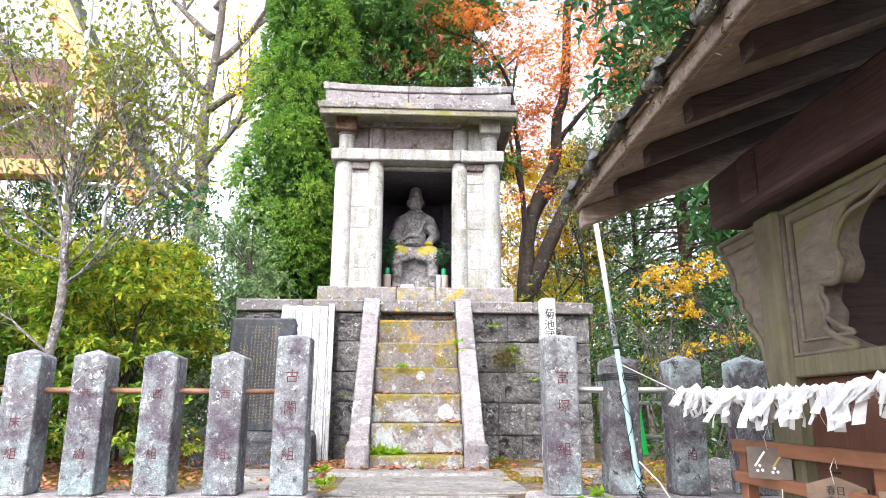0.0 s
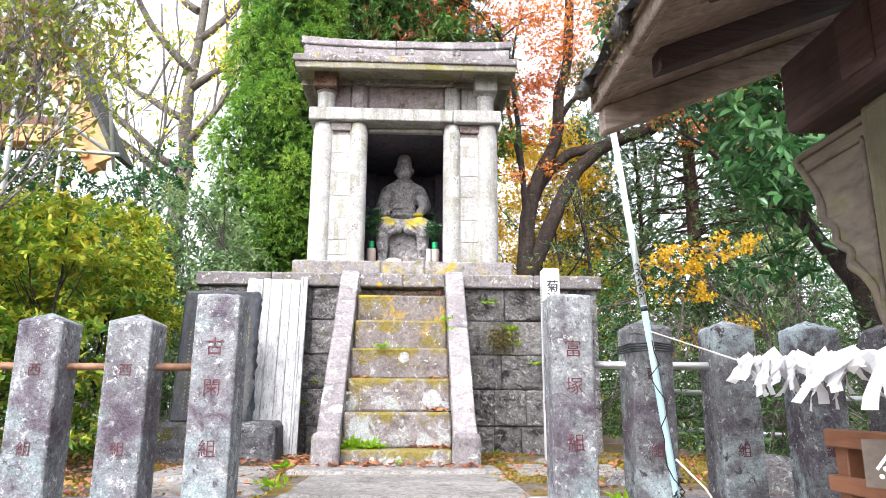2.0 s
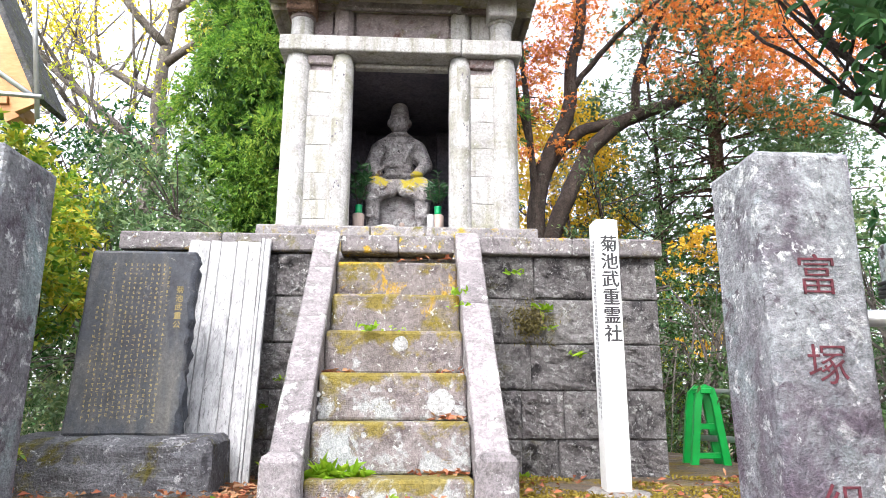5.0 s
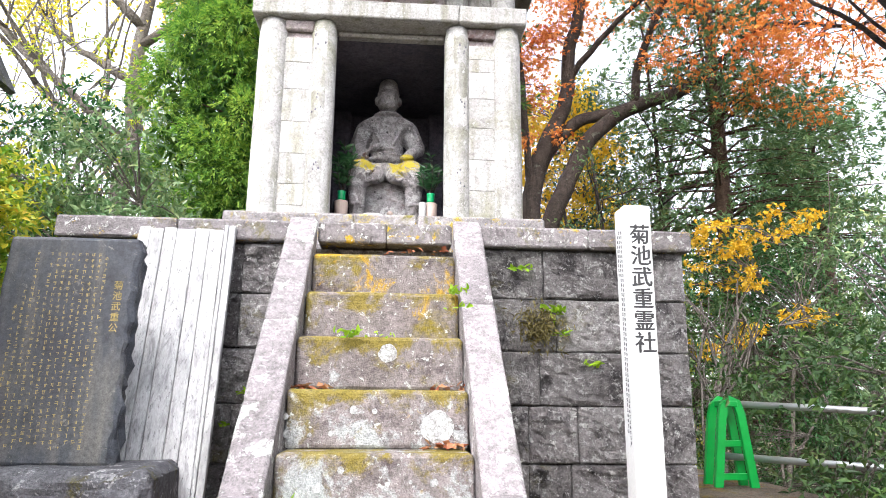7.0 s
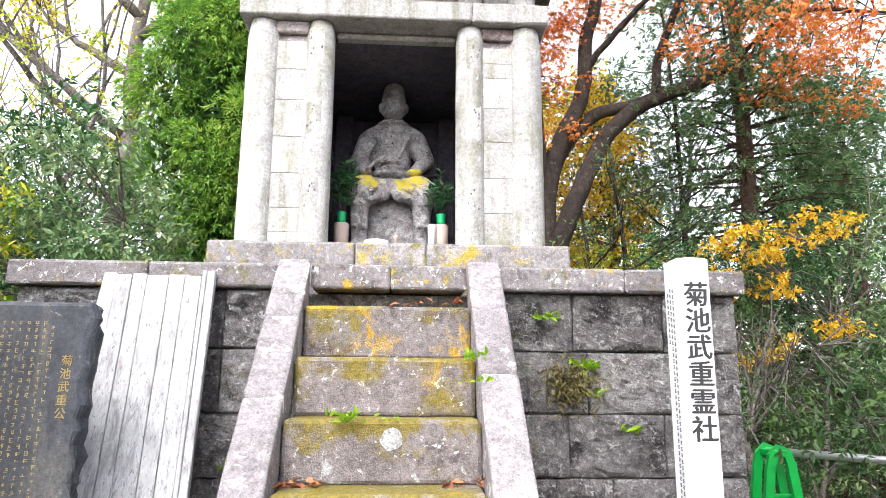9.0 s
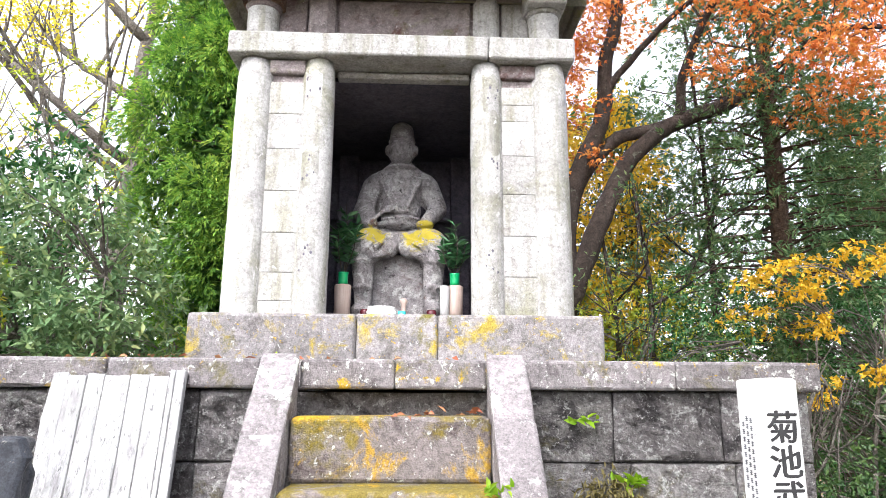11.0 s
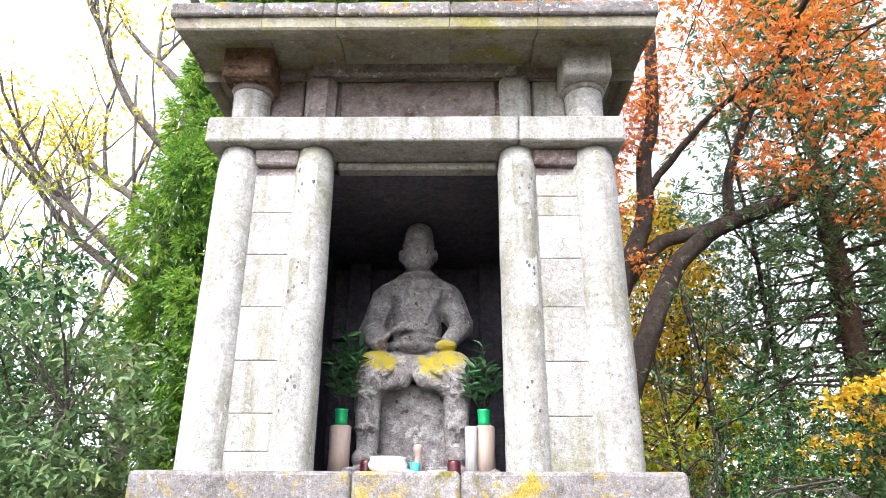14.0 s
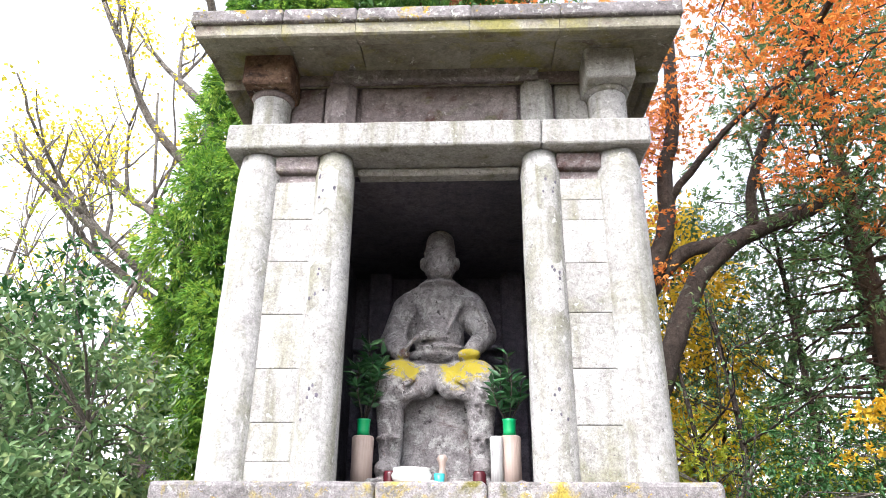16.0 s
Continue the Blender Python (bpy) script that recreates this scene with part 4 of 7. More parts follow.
def leaf_mesh(positions, directions, lengths, widths, rngs, droop=0.2, fold=0.25, lobes=1, oval=False):
    """Many leaves in one mesh: folded diamonds along their directions, or fuller ovals for the near ones."""
    n = len(positions)
    d = directions / np.linalg.norm(directions, axis=1, keepdims=True)
    up = rngs.normal(size=(n, 3)) * 0.6 + np.array([0, 0, 1.0])
    side = np.cross(d, up)
    side /= np.linalg.norm(side, axis=1, keepdims=True) + 1e-9
    nor = np.cross(side, d)
    if oval:
        L, W = lengths[:, None], widths[:, None]
        ring = [positions]
        for u, w in ((0.28, 0.46), (0.66, 0.4)):
            ring.append(positions + d * L * u + side * W * w + nor * (W * fold - L * droop * u * u))
        ring.append(positions + d * L - nor * L * droop)
        for u, w in ((0.66, 0.4), (0.28, 0.46)):
            ring.append(positions + d * L * u - side * W * w + nor * (W * fold - L * droop * u * u))
        vs = np.stack(ring, axis=1).reshape(-1, 3)
        idx = np.arange(n)[:, None] * 6
        tris = np.concatenate([idx + np.array([t]) for t in ((0, 1, 2), (0, 2, 3), (0, 3, 4), (0, 4, 5))], axis=1).reshape(-1, 3)
        return triangle_mesh(vs, tris)
    vs = []
    for k in range(lobes):
        a = (k - (lobes - 1) / 2) * 0.72
        dk = d * math.cos(a) + side * math.sin(a)
        sk = side * math.cos(a) - d * math.sin(a)
        L = (lengths * (1 - 0.22 * abs(k - (lobes - 1) / 2)))[:, None]
        W = (widths * (0.5 if lobes > 1 else 1.0))[:, None]
        mid = positions + dk * L * 0.45
        quad = np.stack([positions, mid + sk * W * 0.5 + nor * W * fold, positions + dk * L - nor * L * droop, mid - sk * W * 0.5 + nor * W * fold], axis=1)
        vs.append(quad)
    vs = np.stack(vs, axis=1).reshape(-1, 3) if lobes > 1 else vs[0].reshape(-1, 3)
    nq = n * lobes
    idx = np.arange(nq)[:, None] * 4
    tris = np.concatenate([idx + np.array([[0, 1, 2]]), idx + np.array([[0, 2, 3]])], axis=1).reshape(-1, 3)
    if lobes > 1:                                # the lobes of one leaf share their foot
        foot = (np.arange(nq) // lobes) * lobes * 4
        tris[:, 0] = np.repeat(foot, 2)
    return triangle_mesh(vs, tris)


def triangle_mesh(vs, tris):
    me = bpy.data.meshes.new("leaves")
    me.vertices.add(len(vs))
    me.vertices.foreach_set("co", vs.astype(np.float32).ravel())
    me.loops.add(tris.size)
    me.loops.foreach_set("vertex_index", tris.astype(np.int32).ravel())
    me.polygons.add(len(tris))
    me.polygons.foreach_set("loop_start", np.arange(0, tris.size, 3, dtype=np.int32))
    me.update(calc_edges=True)
    return me


sprig_leaf = leaf_mat("dark_evergreen_leaf", [(0.02, 0.075, 0.03), (0.04, 0.12, 0.05), (0.08, 0.18, 0.06)], 0.3, 0.15)


def sprig(at, height, spread, n, seed):
    """A wooden stand with a green plastic holder and a sprig of evergreen in it."""
    x, y = at
    r = np.random.default_rng(seed)
    stand = thing("offering_stand", "turned pale wooden stand before the statue", "stand", "offering stands", at=(x, y, NICHE))
    part("stand_body", lathe(((0.046, 0), (0.045, 0.1), (0.047, 0.205), (0.04, 0.212)), (x, y, NICHE), 20), bamboo, stand)
    cup = thing("sprig_holder", "green plastic holder with an evergreen sprig", "vase", "sprig holders", at=(x, y, NICHE + 0.213))
    part("holder", lathe(((0.028, 0), (0.026, 0.02), (0.028, 0.06), (0.031, 0.068)), (x, y, NICHE + 0.213), 18), green_plastic, cup)
    z0 = NICHE + 0.27
    pos, dr = [], []
    for k in range(7):
        a = r.uniform(0, 6.28)
        lean = r.uniform(0.1, 1.0) * spread
        h = height * (1 if k == 0 else r.uniform(0.45, 0.85))
        tip = Vector((x + math.cos(a) * lean * (k > 0), y + math.sin(a) * lean * (k > 0), z0 + h))
        mid = Vector((x, y, z0)).lerp(tip, 0.5) + Vector((math.cos(a), math.sin(a), 0)) * 0.02
        pts = [Vector((x, y, z0 - 0.02)), mid, tip]
        part("stem", tube(pts, [0.004, 0.003, 0.0015], 5), bark, cup)
        for j in range(n):
            f = r.uniform(0.25, 1.0)
            p = pts[0].lerp(mid, f * 2) if f < 0.5 else mid.lerp(tip, f * 2 - 1)
            pos.append(p)
            b = r.uniform(0, 6.28)
            dr.append((math.cos(b), math.sin(b), r.uniform(0.1, 1.0)))
    me = leaf_mesh(np.array([tuple(p) for p in pos]), np.array(dr), r.uniform(0.05, 0.085, len(pos)), r.uniform(0.018, 0.028, len(pos)), r, 0.15)
    link_mesh("foliage", me, sprig_leaf, cup)


sprig((-0.318, 7.66), 0.42, 0.11, 22, 3)
sprig((0.3, 7.66), 0.3, 0.11, 18, 5)
lone = thing("offering_stand", "slim pale wooden stand beside the other", "stand", "offering stands", at=(0.243, 7.62, NICHE))
part("stand_body", lathe(((0.026, 0), (0.025, 0.1), (0.027, 0.2), (0.02, 0.206)), (0.243, 7.62, NICHE), 18), white_wood, lone)
for x in (-0.185, 0.17):
    c = thing("candle_cup", "dark red ribbed glass cup on the plinth", "cup", "red candle cups", at=(x, 7.55, NICHE))
    prof = [(0.022, 0)] + [(0.027 + 0.0015 * (k % 2), 0.006 + 0.006 * k) for k in range(9)] + [(0.025, 0.062)]
    part("cup_body", lathe(prof, (x, 7.55, NICHE), 20), lacquer, c)
bowl = thing("incense_bowl", "round white porcelain incense bowl", "bowl", at=(-0.095, 7.5, NICHE))
part("bowl_body", lathe(((0.045, 0), (0.05, 0.008), (0.075, 0.025), (0.08, 0.042), (0.07, 0.06), (0.074, 0.068), (0.066, 0.066), (0.06, 0.05)), (-0.095, 7.5, NICHE), 28), porcelain, bowl)
cup = thing("water_cup", "small turquoise glass cup", "cup", at=(0.012, 7.52, NICHE))
part("cup_body", lathe(((0.018, 0), (0.02, 0.02), (0.022, 0.05), (0.019, 0.05)), (0.012, 7.52, NICHE), 16), blue_glass, cup)
jar = thing("glass_jar", "small clear jar with dried stems", "jar", at=(0.02, 7.6, NICHE))
part("jar_body", lathe(((0.018, 0), (0.02, 0.05), (0.012, 0.075), (0.016, 0.1), (0.024, 0.115), (0.012, 0.13)), (0.02, 7.6, NICHE), 14), bamboo, jar)
for x, y, r in ((0.105, 7.5, 0.04), (-0.02, 7.46, 0.03)):
    d = thing("saucer", "small white porcelain saucer", "dish", "white saucers", at=(x, y, NICHE))
    part("dish", lathe(((r * 0.5, 0), (r * 0.9, 0.008), (r, 0.018), (r * 0.85, 0.016)), (x, y, NICHE), 20), porcelain, d)


def rock(name, c, r, seed, material, label, category="rock"):
    ob = thing(name, label, category, at=(c[0], c[1], c[2]))
    bm = bmesh.new()
    bmesh.ops.create_icosphere(bm, subdivisions=4 if r[0] > 0.1 else 2, radius=1)
    for v in bm.verts:
        q = v.co.copy()
        k = 1 + 0.28 * noise.noise(q * 1.6 + Vector((seed, 0, 0))) + 0.12 * noise.noise(q * 4 + Vector((0, seed, 0)))
        v.co = Vector((q.x * r[0] * k, q.y * r[1] * k, max(-0.2, q.z) * r[2] * k)) + Vector(c)
    part("stone", bm, material, ob)


rock("pebble", (0.335, 7.55, NICHE), (0.03, 0.025, 0.03), 3, rail_stone, "broken grey stone chip on the plinth", "stone")
rock("pebble", (-0.26, 7.5, NICHE), (0.022, 0.02, 0.015), 6, rail_stone, "broken grey stone chip on the plinth", "stone")
# ---------------------------------------------------------------- memorial tablet, board, sign
tab = thing("memorial_tablet", "dark slate memorial tablet with gold writing", "tablet", at=(-1.23, 5.9, TERRACE))
LEAN_T = pose(-1.225, 5.83, 1.17, -3.5, 0, 0)
bm = stone_box(-0.255, 0.25, 0, 0.1, 0, 0.885, 0.008, 22, 0.002, 8)
for v in bm.verts:
    if v.co.x > 0.2:                              # the edge is left rough
        v.co.x += 0.026 * noise.noise(v.co * 26) - 0.012 * abs(noise.noise(v.co * 9))
    v.co.x += -0.02 * (1 - v.co.z / 0.885) * (1 if v.co.x < 0 else -0.3)
bmesh.ops.transform(bm, matrix=LEAN_T, verts=bm.verts[:])
part("slab", bm, tablet_stone, tab)
writing("title", "菊\n池\n武\n重\n公", 0.038, LEAN_T @ pose(0.19, -0.002, 0.6, 90), gold, tab, "gold engraved title", 1.12)
bm = bmesh.new()
trng = random.Random(8)
for col in range(13):
    x = 0.13 - col * 0.0265
    top = (0.8, 0.815, 0.815, 0.815, 0.815, 0.815, 0.815, 0.815, 0.815, 0.66, 0.815, 0.66, 0.6)[col]
    z = top
    end = 0.06 + 0.02 * trng.random() if col not in (9, 11) else 0.05
    while z > end:
        for k in range(trng.choice((1, 2, 3))):   # strokes of a character too small to read
            w, xo = trng.uniform(0.004, 0.013), trng.uniform(-0.003, 0.003)
            zz = z - k * trng.uniform(0.004, 0.0065)
            add_box(bm, x + xo - w / 2, x + xo + w / 2, -0.0016, 0.0, zz - 0.0008, zz + 0.0008)
        for k in range(trng.choice((1, 1, 2))):
            xo, h = trng.uniform(-0.005, 0.005), trng.uniform(0.006, 0.014)
            add_box(bm, x + xo - 0.0008, x + xo + 0.0008, -0.0016, 0.0, z - h, z + 0.002)
        z -= 0.0235
        if trng.random() < 0.05:
            z -= 0.02
bmesh.ops.transform(bm, matrix=LEAN_T, verts=bm.verts[:])
part("inscription", bm, gold, tab, "columns of small gold characters")
tb = thing("tablet_base", "rough dark stone base with lichen, under the tablet", "base", at=(-1.23, 5.85, TERRACE))
part("base_stone", stone_box(-1.69, -0.775, 5.68, 6.1, 0.88, 1.176, 0.02, 10, 0.018, 5, 0.02), rough_dark, tb)

board = thing("leaning_board", "silvered white wooden plank board leaning on the platform", "board", at=(-0.95, 6.2, TERRACE))
BOARD = pose(-0.945, 6.06, 0.93, -15.2, 0, 0)
prng = random.Random(2)
xs = [-0.245, -0.185, -0.12, -0.06, 0.03, 0.095, 0.165]
for i, (a, b) in enumerate(zip(xs, xs[1:])):
    bm = stone_box(a + 0.001, b - 0.001, 0 + prng.uniform(0, 0.004), 0.025, 0.05 - 0.04 * i / 6, 1.355 + prng.uniform(-0.006, 0.006), 0.002, 9, 0.0025, 14)
    for v in bm.verts:
        v.co.x += 0.05 * (1 - v.co.z / 1.36) * (1 if i == 0 else 0.75)
        if i == 0 and v.co.x < a + 0.02 + 0.05 * (1 - v.co.z / 1.36):
            v.co.x += 0.022 * noise.noise(Vector((0, 0, v.co.z * 9))) + 0.012 * noise.noise(Vector((3, 0, v.co.z * 31)))
    bmesh.ops.transform(bm, matrix=BOARD, verts=bm.verts[:])
    part("plank", bm, white_wood, board)
for a, b, yy in ((0.17, 0.187, -0.012), (0.187, 0.22, -0.004)):
    bm = stone_box(a, b, yy, 0.03, -0.01, 1.37, 0.002, 3, 0.001, 12)
    for v in bm.verts:
        v.co.x += 0.035 * (1 - v.co.z / 1.36)
    bmesh.ops.transform(bm, matrix=BOARD, verts=bm.verts[:])
    part("edge_batten", bm, white_wood, board, "narrow edge batten")

sign = thing("sign_post", "white square wooden sign post with black brush lettering", "sign", at=(1.045, 5.8, TERRACE))
SG = pose(1.045, 5.8, 0, 0, 0, 0)
w = 0.058
bm = stone_box(-w, w, -w, w, 0.9, 2.215, 0.004, 4, 0.001, 8)
for v in bm.verts:
    if v.co.z > 2.19:
        v.co.z += 0.004 * (1 - abs(v.co.x) / w)
bmesh.ops.transform(bm, matrix=SG, verts=bm.verts[:])
part("post", bm, white_paint, sign)
writing("lettering", "菊\n池\n武\n重\n霊\n社", 0.088, SG @ pose(0.006, -w - 0.001, 1.865, 90), ink, sign, "black brush lettering", 1.0, bold=0.0019)
for row, (x, z0, z1) in enumerate(((0.018, 2.11, 1.25), (-0.004, 2.115, 1.3), (-0.026, 2.1, 1.92))):
    bm = bmesh.new()
    z = z0
    while z > z1:
        for k in range(3):
            add_box(bm, -w - 0.0012, -w, -x - 0.006, -x + 0.006, z - k * 0.0045 - 0.001, z - k * 0.0045 + 0.001)
        add_box(bm, -w - 0.0012, -w, -x - 0.0011, -x + 0.0011, z - 0.011, z + 0.002)
        z -= 0.02
    bmesh.ops.transform(bm, matrix=SG, verts=bm.verts[:])
    part("small_lettering", bm, grey_ink, sign, "small faded lettering")
base = thing("sign_footing", "low rough stone footing under the sign post", "footing", kind="structure")
part("footing", stone_box(0.93, 1.2, 5.66, 5.95, 0.86, 0.935, 0.02, 5, 0.008), paving_stone, base)

# ---------------------------------------------------------------- pole taped to a post
pole = thing("plastic_pole", "long pole, white above and pale blue below", "pole", at=(0.965, 3.4, 0.0))
lo, hi = Vector((1.0, 3.385, 0.42)), Vector((0.783, 3.42, 2.4))
part("lower_pole", tube([lo, lo.lerp(hi, 0.62)], 0.011, 12), blue_pole, pole, "pale blue lower length")
part("upper_pole", tube([lo.lerp(hi, 0.61), hi], 0.0112, 12), white_pole, pole, "white upper length")
part("tape_wrap", tube([lo.lerp(hi, 0.6), lo.lerp(hi, 0.608)], [0.012, 0.0118], 12), black_tape, pole, "dark tape wrapped at the joint")
tape = thing("tape_band", "black tape wound round the post and pole", "tape", at=(0.9, 3.45, 1.5))
h = 0.0735
for k in range(4):
    z = 1.478 + 0.008 * k
    loop = [(0.902 - h, FENCE_Y - h), (0.865, FENCE_Y - h - 0.045), (0.9, FENCE_Y - h - 0.05), (0.902 + h, FENCE_Y - h), (0.902 + h, FENCE_Y + h), (0.902 - h, FENCE_Y + h), (0.902 - h, FENCE_Y - h)]
    part("winding", tube([(x, y, z + 0.002 * math.sin(3 * i + k)) for i, (x, y) in enumerate(loop)], 0.0035, 6), black_tape, tape)
wire = thing("vine_cord", "pale cord and dry vine hanging from the pole", "cord", at=(0.98, 3.38, 0.99))
vr = random.Random(12)
pts = [lo.lerp(hi, 0.55) + Vector((0, -0.02, 0))]
while pts[-1].z > 0.9:
    k = (pts[-1].z - lo.z) / (hi.z - lo.z) - 0.02
    pts.append(lo.lerp(hi, k) + Vector((vr.uniform(-0.03, 0.03), -0.02 - vr.uniform(0, 0.012), 0)))
part("vine", tube(pts, 0.002, 5), bark, wire, "dry brown vine")
part("loose_cord", tube([lo.lerp(hi, 0.36) + Vector((0.01, -0.02, 0)), (1.0, 3.33, 1.05), (1.06, 3.3, 0.94), (1.12, 3.3, 0.8)], 0.0035, 6), cord, wire, "pale loose cord")
clump = leaf_mesh(np.array([tuple(lo.lerp(hi, 0.3 + 0.02 * math.sin(i)) + Vector((0.0, -0.025, (i % 30) * 0.004 - 0.1))) for i in range(60)]),
                  np.random.default_rng(3).normal(size=(60, 3)), np.full(60, 0.028), np.full(60, 0.008), np.random.default_rng(4))
link_mesh("dry_tuft", clump, bark, wire, "curled dry leaves")
clump = leaf_mesh(np.array([tuple(lo.lerp(hi, 0.66 + 0.02 * math.sin(i)) + Vector((0.0, -0.02, (i % 20) * 0.004 - 0.05))) for i in range(40)]),
                  np.random.default_rng(5).normal(size=(40, 3)), np.full(40, 0.022), np.full(40, 0.005), np.random.default_rng(6))
link_mesh("dry_tuft", clump, bark, wire, "curled dry leaves")

# ---------------------------------------------------------------- prayer papers on a cord
def cord_at(k):
    """The cord from the post to the pavilion; k from 0 to 1."""
    a, b, c = Vector((0.885, 3.44, 1.548)), Vector((0.92, 2.84, 1.405)), Vector((0.99, 1.5, 1.43))
    if k < 0.3:
        return a.lerp(b, k / 0.3)
    u = (k - 0.3) / 0.7
    p = b.lerp(c, u)
    p.z -= 0.03 * math.sin(math.pi * u)
    return p


line = thing("rope_line", "thin pale cord strung from the post to the pavilion", "cord", at=(0.885, 3.44, 1.0))
part("cord", tube([cord_at(k / 24) for k in range(25)], 0.0025, 6), cord, line)
prg = random.Random(21)
for i in range(66):
    k = 0.3 + 0.7 * (i + prg.uniform(-0.3, 0.3)) / 66
    p = cord_at(max(0.3, k))
    ob = thing("paper_fortune", "white folded paper slip knotted on the cord", "paper slip", "paper slips on the cord", at=p)
    bm = bmesh.new()
    bmesh.ops.create_icosphere(bm, subdivisions=1, radius=prg.uniform(0.013, 0.024))
    bmesh.ops.scale(bm, vec=(prg.uniform(0.6, 0.9), prg.uniform(0.7, 1.2), prg.uniform(0.8, 1.5)), verts=bm.verts[:])
    for v in bm.verts:
        v.co += Vector((prg.uniform(-0.006, 0.006), prg.uniform(-0.006, 0.006), prg.uniform(-0.007, 0.007))) + p
    part("knot", bm, paper, ob)
    for s in range(2):
        L, wd = prg.uniform(0.045, 0.115), prg.uniform(0.018, 0.03)
        ang, out, tw = prg.uniform(-0.75, 0.75), prg.uniform(-0.05, 0.03), prg.uniform(-1.2, 1.2)
        bm = bmesh.new()
        rows = []
        for j in range(5):
            u = j / 4
            c = p + Vector((out * u - 0.012 * (1 - s) + prg.uniform(-0.005, 0.005), math.sin(ang) * L * u + prg.uniform(-0.005, 0.005), -math.cos(ang) * L * u + 0.01))
            sd = Vector((math.sin(tw * u), math.cos(tw * u), math.sin(ang) * 0.6)) * wd * 0.5
            rows.append((bm.verts.new(c - sd), bm.verts.new(c + sd)))
        for a, b in zip(rows, rows[1:]):
            bm.faces.new((a[0], a[1], b[1], b[0]))
        r = bmesh.ops.solidify(bm, geom=bm.faces[:], thickness=0.0012)
        part("paper_tail", bm, paper, ob)

# ---------------------------------------------------------------- plaque rack
rack = thing("plaque_rack", "orange-brown wooden rack for prayer plaques", "rack", at=(1.06, 2.2, 0))
for y in (2.72, 2.03, 1.36):
    part("upright", box(1.075, 1.115, y, y + 0.045, 0, 1.247, 0.003), rack_timber, rack)
for z0, z1 in ((1.21, 1.25), (1.112, 1.148), (0.55, 0.59)):
    part("cross_rail", box(1.052, 1.075, 1.29, 2.765, z0, z1, 0.003), rack_timber, rack)
part("end_rail", box(1.075, 1.16, 2.725, 2.765, 1.21, 1.245, 0.003), rack_timber, rack)
part("end_rail", box(1.075, 1.16, 2.725, 2.765, 1.112, 1.148, 0.003), rack_timber, rack)


def plaque(y, z, wide, material, label, text=None, deco=False, x=1.036):
    ob = thing("prayer_plaque", label, "plaque", "plaques on the rack", at=(x, y, z))
    hh = wide * 0.66
    bm = extrude_outline([(-wide / 2, -hh), (wide / 2, -hh), (wide / 2, 0 if not text else -0.012), (0, 0.012 if text else 0), (-wide / 2, 0 if not text else -0.012)], 0.007)
    turn = pose(x, y, z, 0, 0, -58)
    bmesh.ops.transform(bm, matrix=turn, verts=bm.verts[:])
    part("board", bm, material, ob)
    part("string", tube([(x - 0.002, y, z - 0.008), (x - 0.006, y + 0.004, z + 0.03), (x + 0.004, y - 0.004, z + 0.06), (x + 0.01, y, z + 0.03)], 0.0014, 6), cord, ob)
    part("hook", tube([(1.054, y, z + 0.02), (1.034, y, z + 0.02), (1.03, y, z + 0.03)], 0.002, 6), black_tape, ob)
    if text:
        writing("brush_text", text, 0.024, turn @ pose(0, -0.001, -hh / 2, 90), ink, ob, "black brush text", 1.05)
    if deco:
        for dx, dz, r in ((-0.03, -0.055, 0.0048), (-0.022, -0.068, 0.0048), (-0.038, -0.07, 0.0048), (0.016, -0.06, 0.0048), (0.026, -0.07, 0.0048), (0.01, -0.072, 0.0048)):
            bm = bmesh.new()
            bmesh.ops.create_circle(bm, cap_ends=True, segments=12, radius=r)
            bmesh.ops.solidify(bm, geom=bm.faces[:], thickness=0.001)
            bmesh.ops.transform(bm, matrix=turn @ pose(dx, -0.0015, dz, 90), verts=bm.verts[:])
            part("blossom", bm, paper, ob)
        for dx, mat_ in ((-0.028, paper), (0.03, gold)):
            bm = box(-0.003, 0.003, -0.001, 0, -0.028, 0.028, 0.0)
            bmesh.ops.transform(bm, matrix=turn @ pose(dx, -0.001, -0.035, 0, 38, 0), verts=bm.verts[:])
            part("stripe", bm, mat_, ob)


dark_plaque = wood_mat("dark_plaque_wood", (0.11, 0.085, 0.068), (0.17, 0.135, 0.108), (20, 2, 20), 0.6, 0.15)
plaque(2.49, 1.237, 0.14, dark_plaque, "dark wooden plaque with pale blossoms and stripes", deco=True)
plaque(2.17, 1.17, 0.15, plaque_wood, "brown wooden prayer plaque with black brush writing", "春日\n高校\n合格")
plaque(1.9, 1.17, 0.13, plaque_wood, "brown wooden prayer plaque hung on a cord")
bell = thing("amulet", "small dark hanging amulet with a gold clasp", "amulet", at=(1.04, 2.45, 0.95))
part("pouch", box(1.033, 1.046, 2.425, 2.485, 0.9, 0.995, 0.005), black_tape, bell)
part("clasp", lathe(((0.008, 0), (0.01, 0.012), (0.004, 0.03)), (1.04, 2.455, 0.993), 10), gold, bell)
part("string", tube([(1.04, 2.455, 1.015), (1.05, 2.455, 1.12)], 0.002, 6), cord, bell)

# ---------------------------------------------------------------- wooden pavilion beside the stair
pav = thing("wooden_pavilion", "weathered wooden pavilion with mossy tiled eaves", "pavilion", at=(1.9, 1.6, 0))
EAVE_X, EAVE_Z, SLOPE, RIDGE_X = 0.575, 2.135, 0.4, 2.3
Y_END, Y_START = 2.9, -0.35


def roof_z(x):
    return EAVE_Z + (x - EAVE_X) * SLOPE


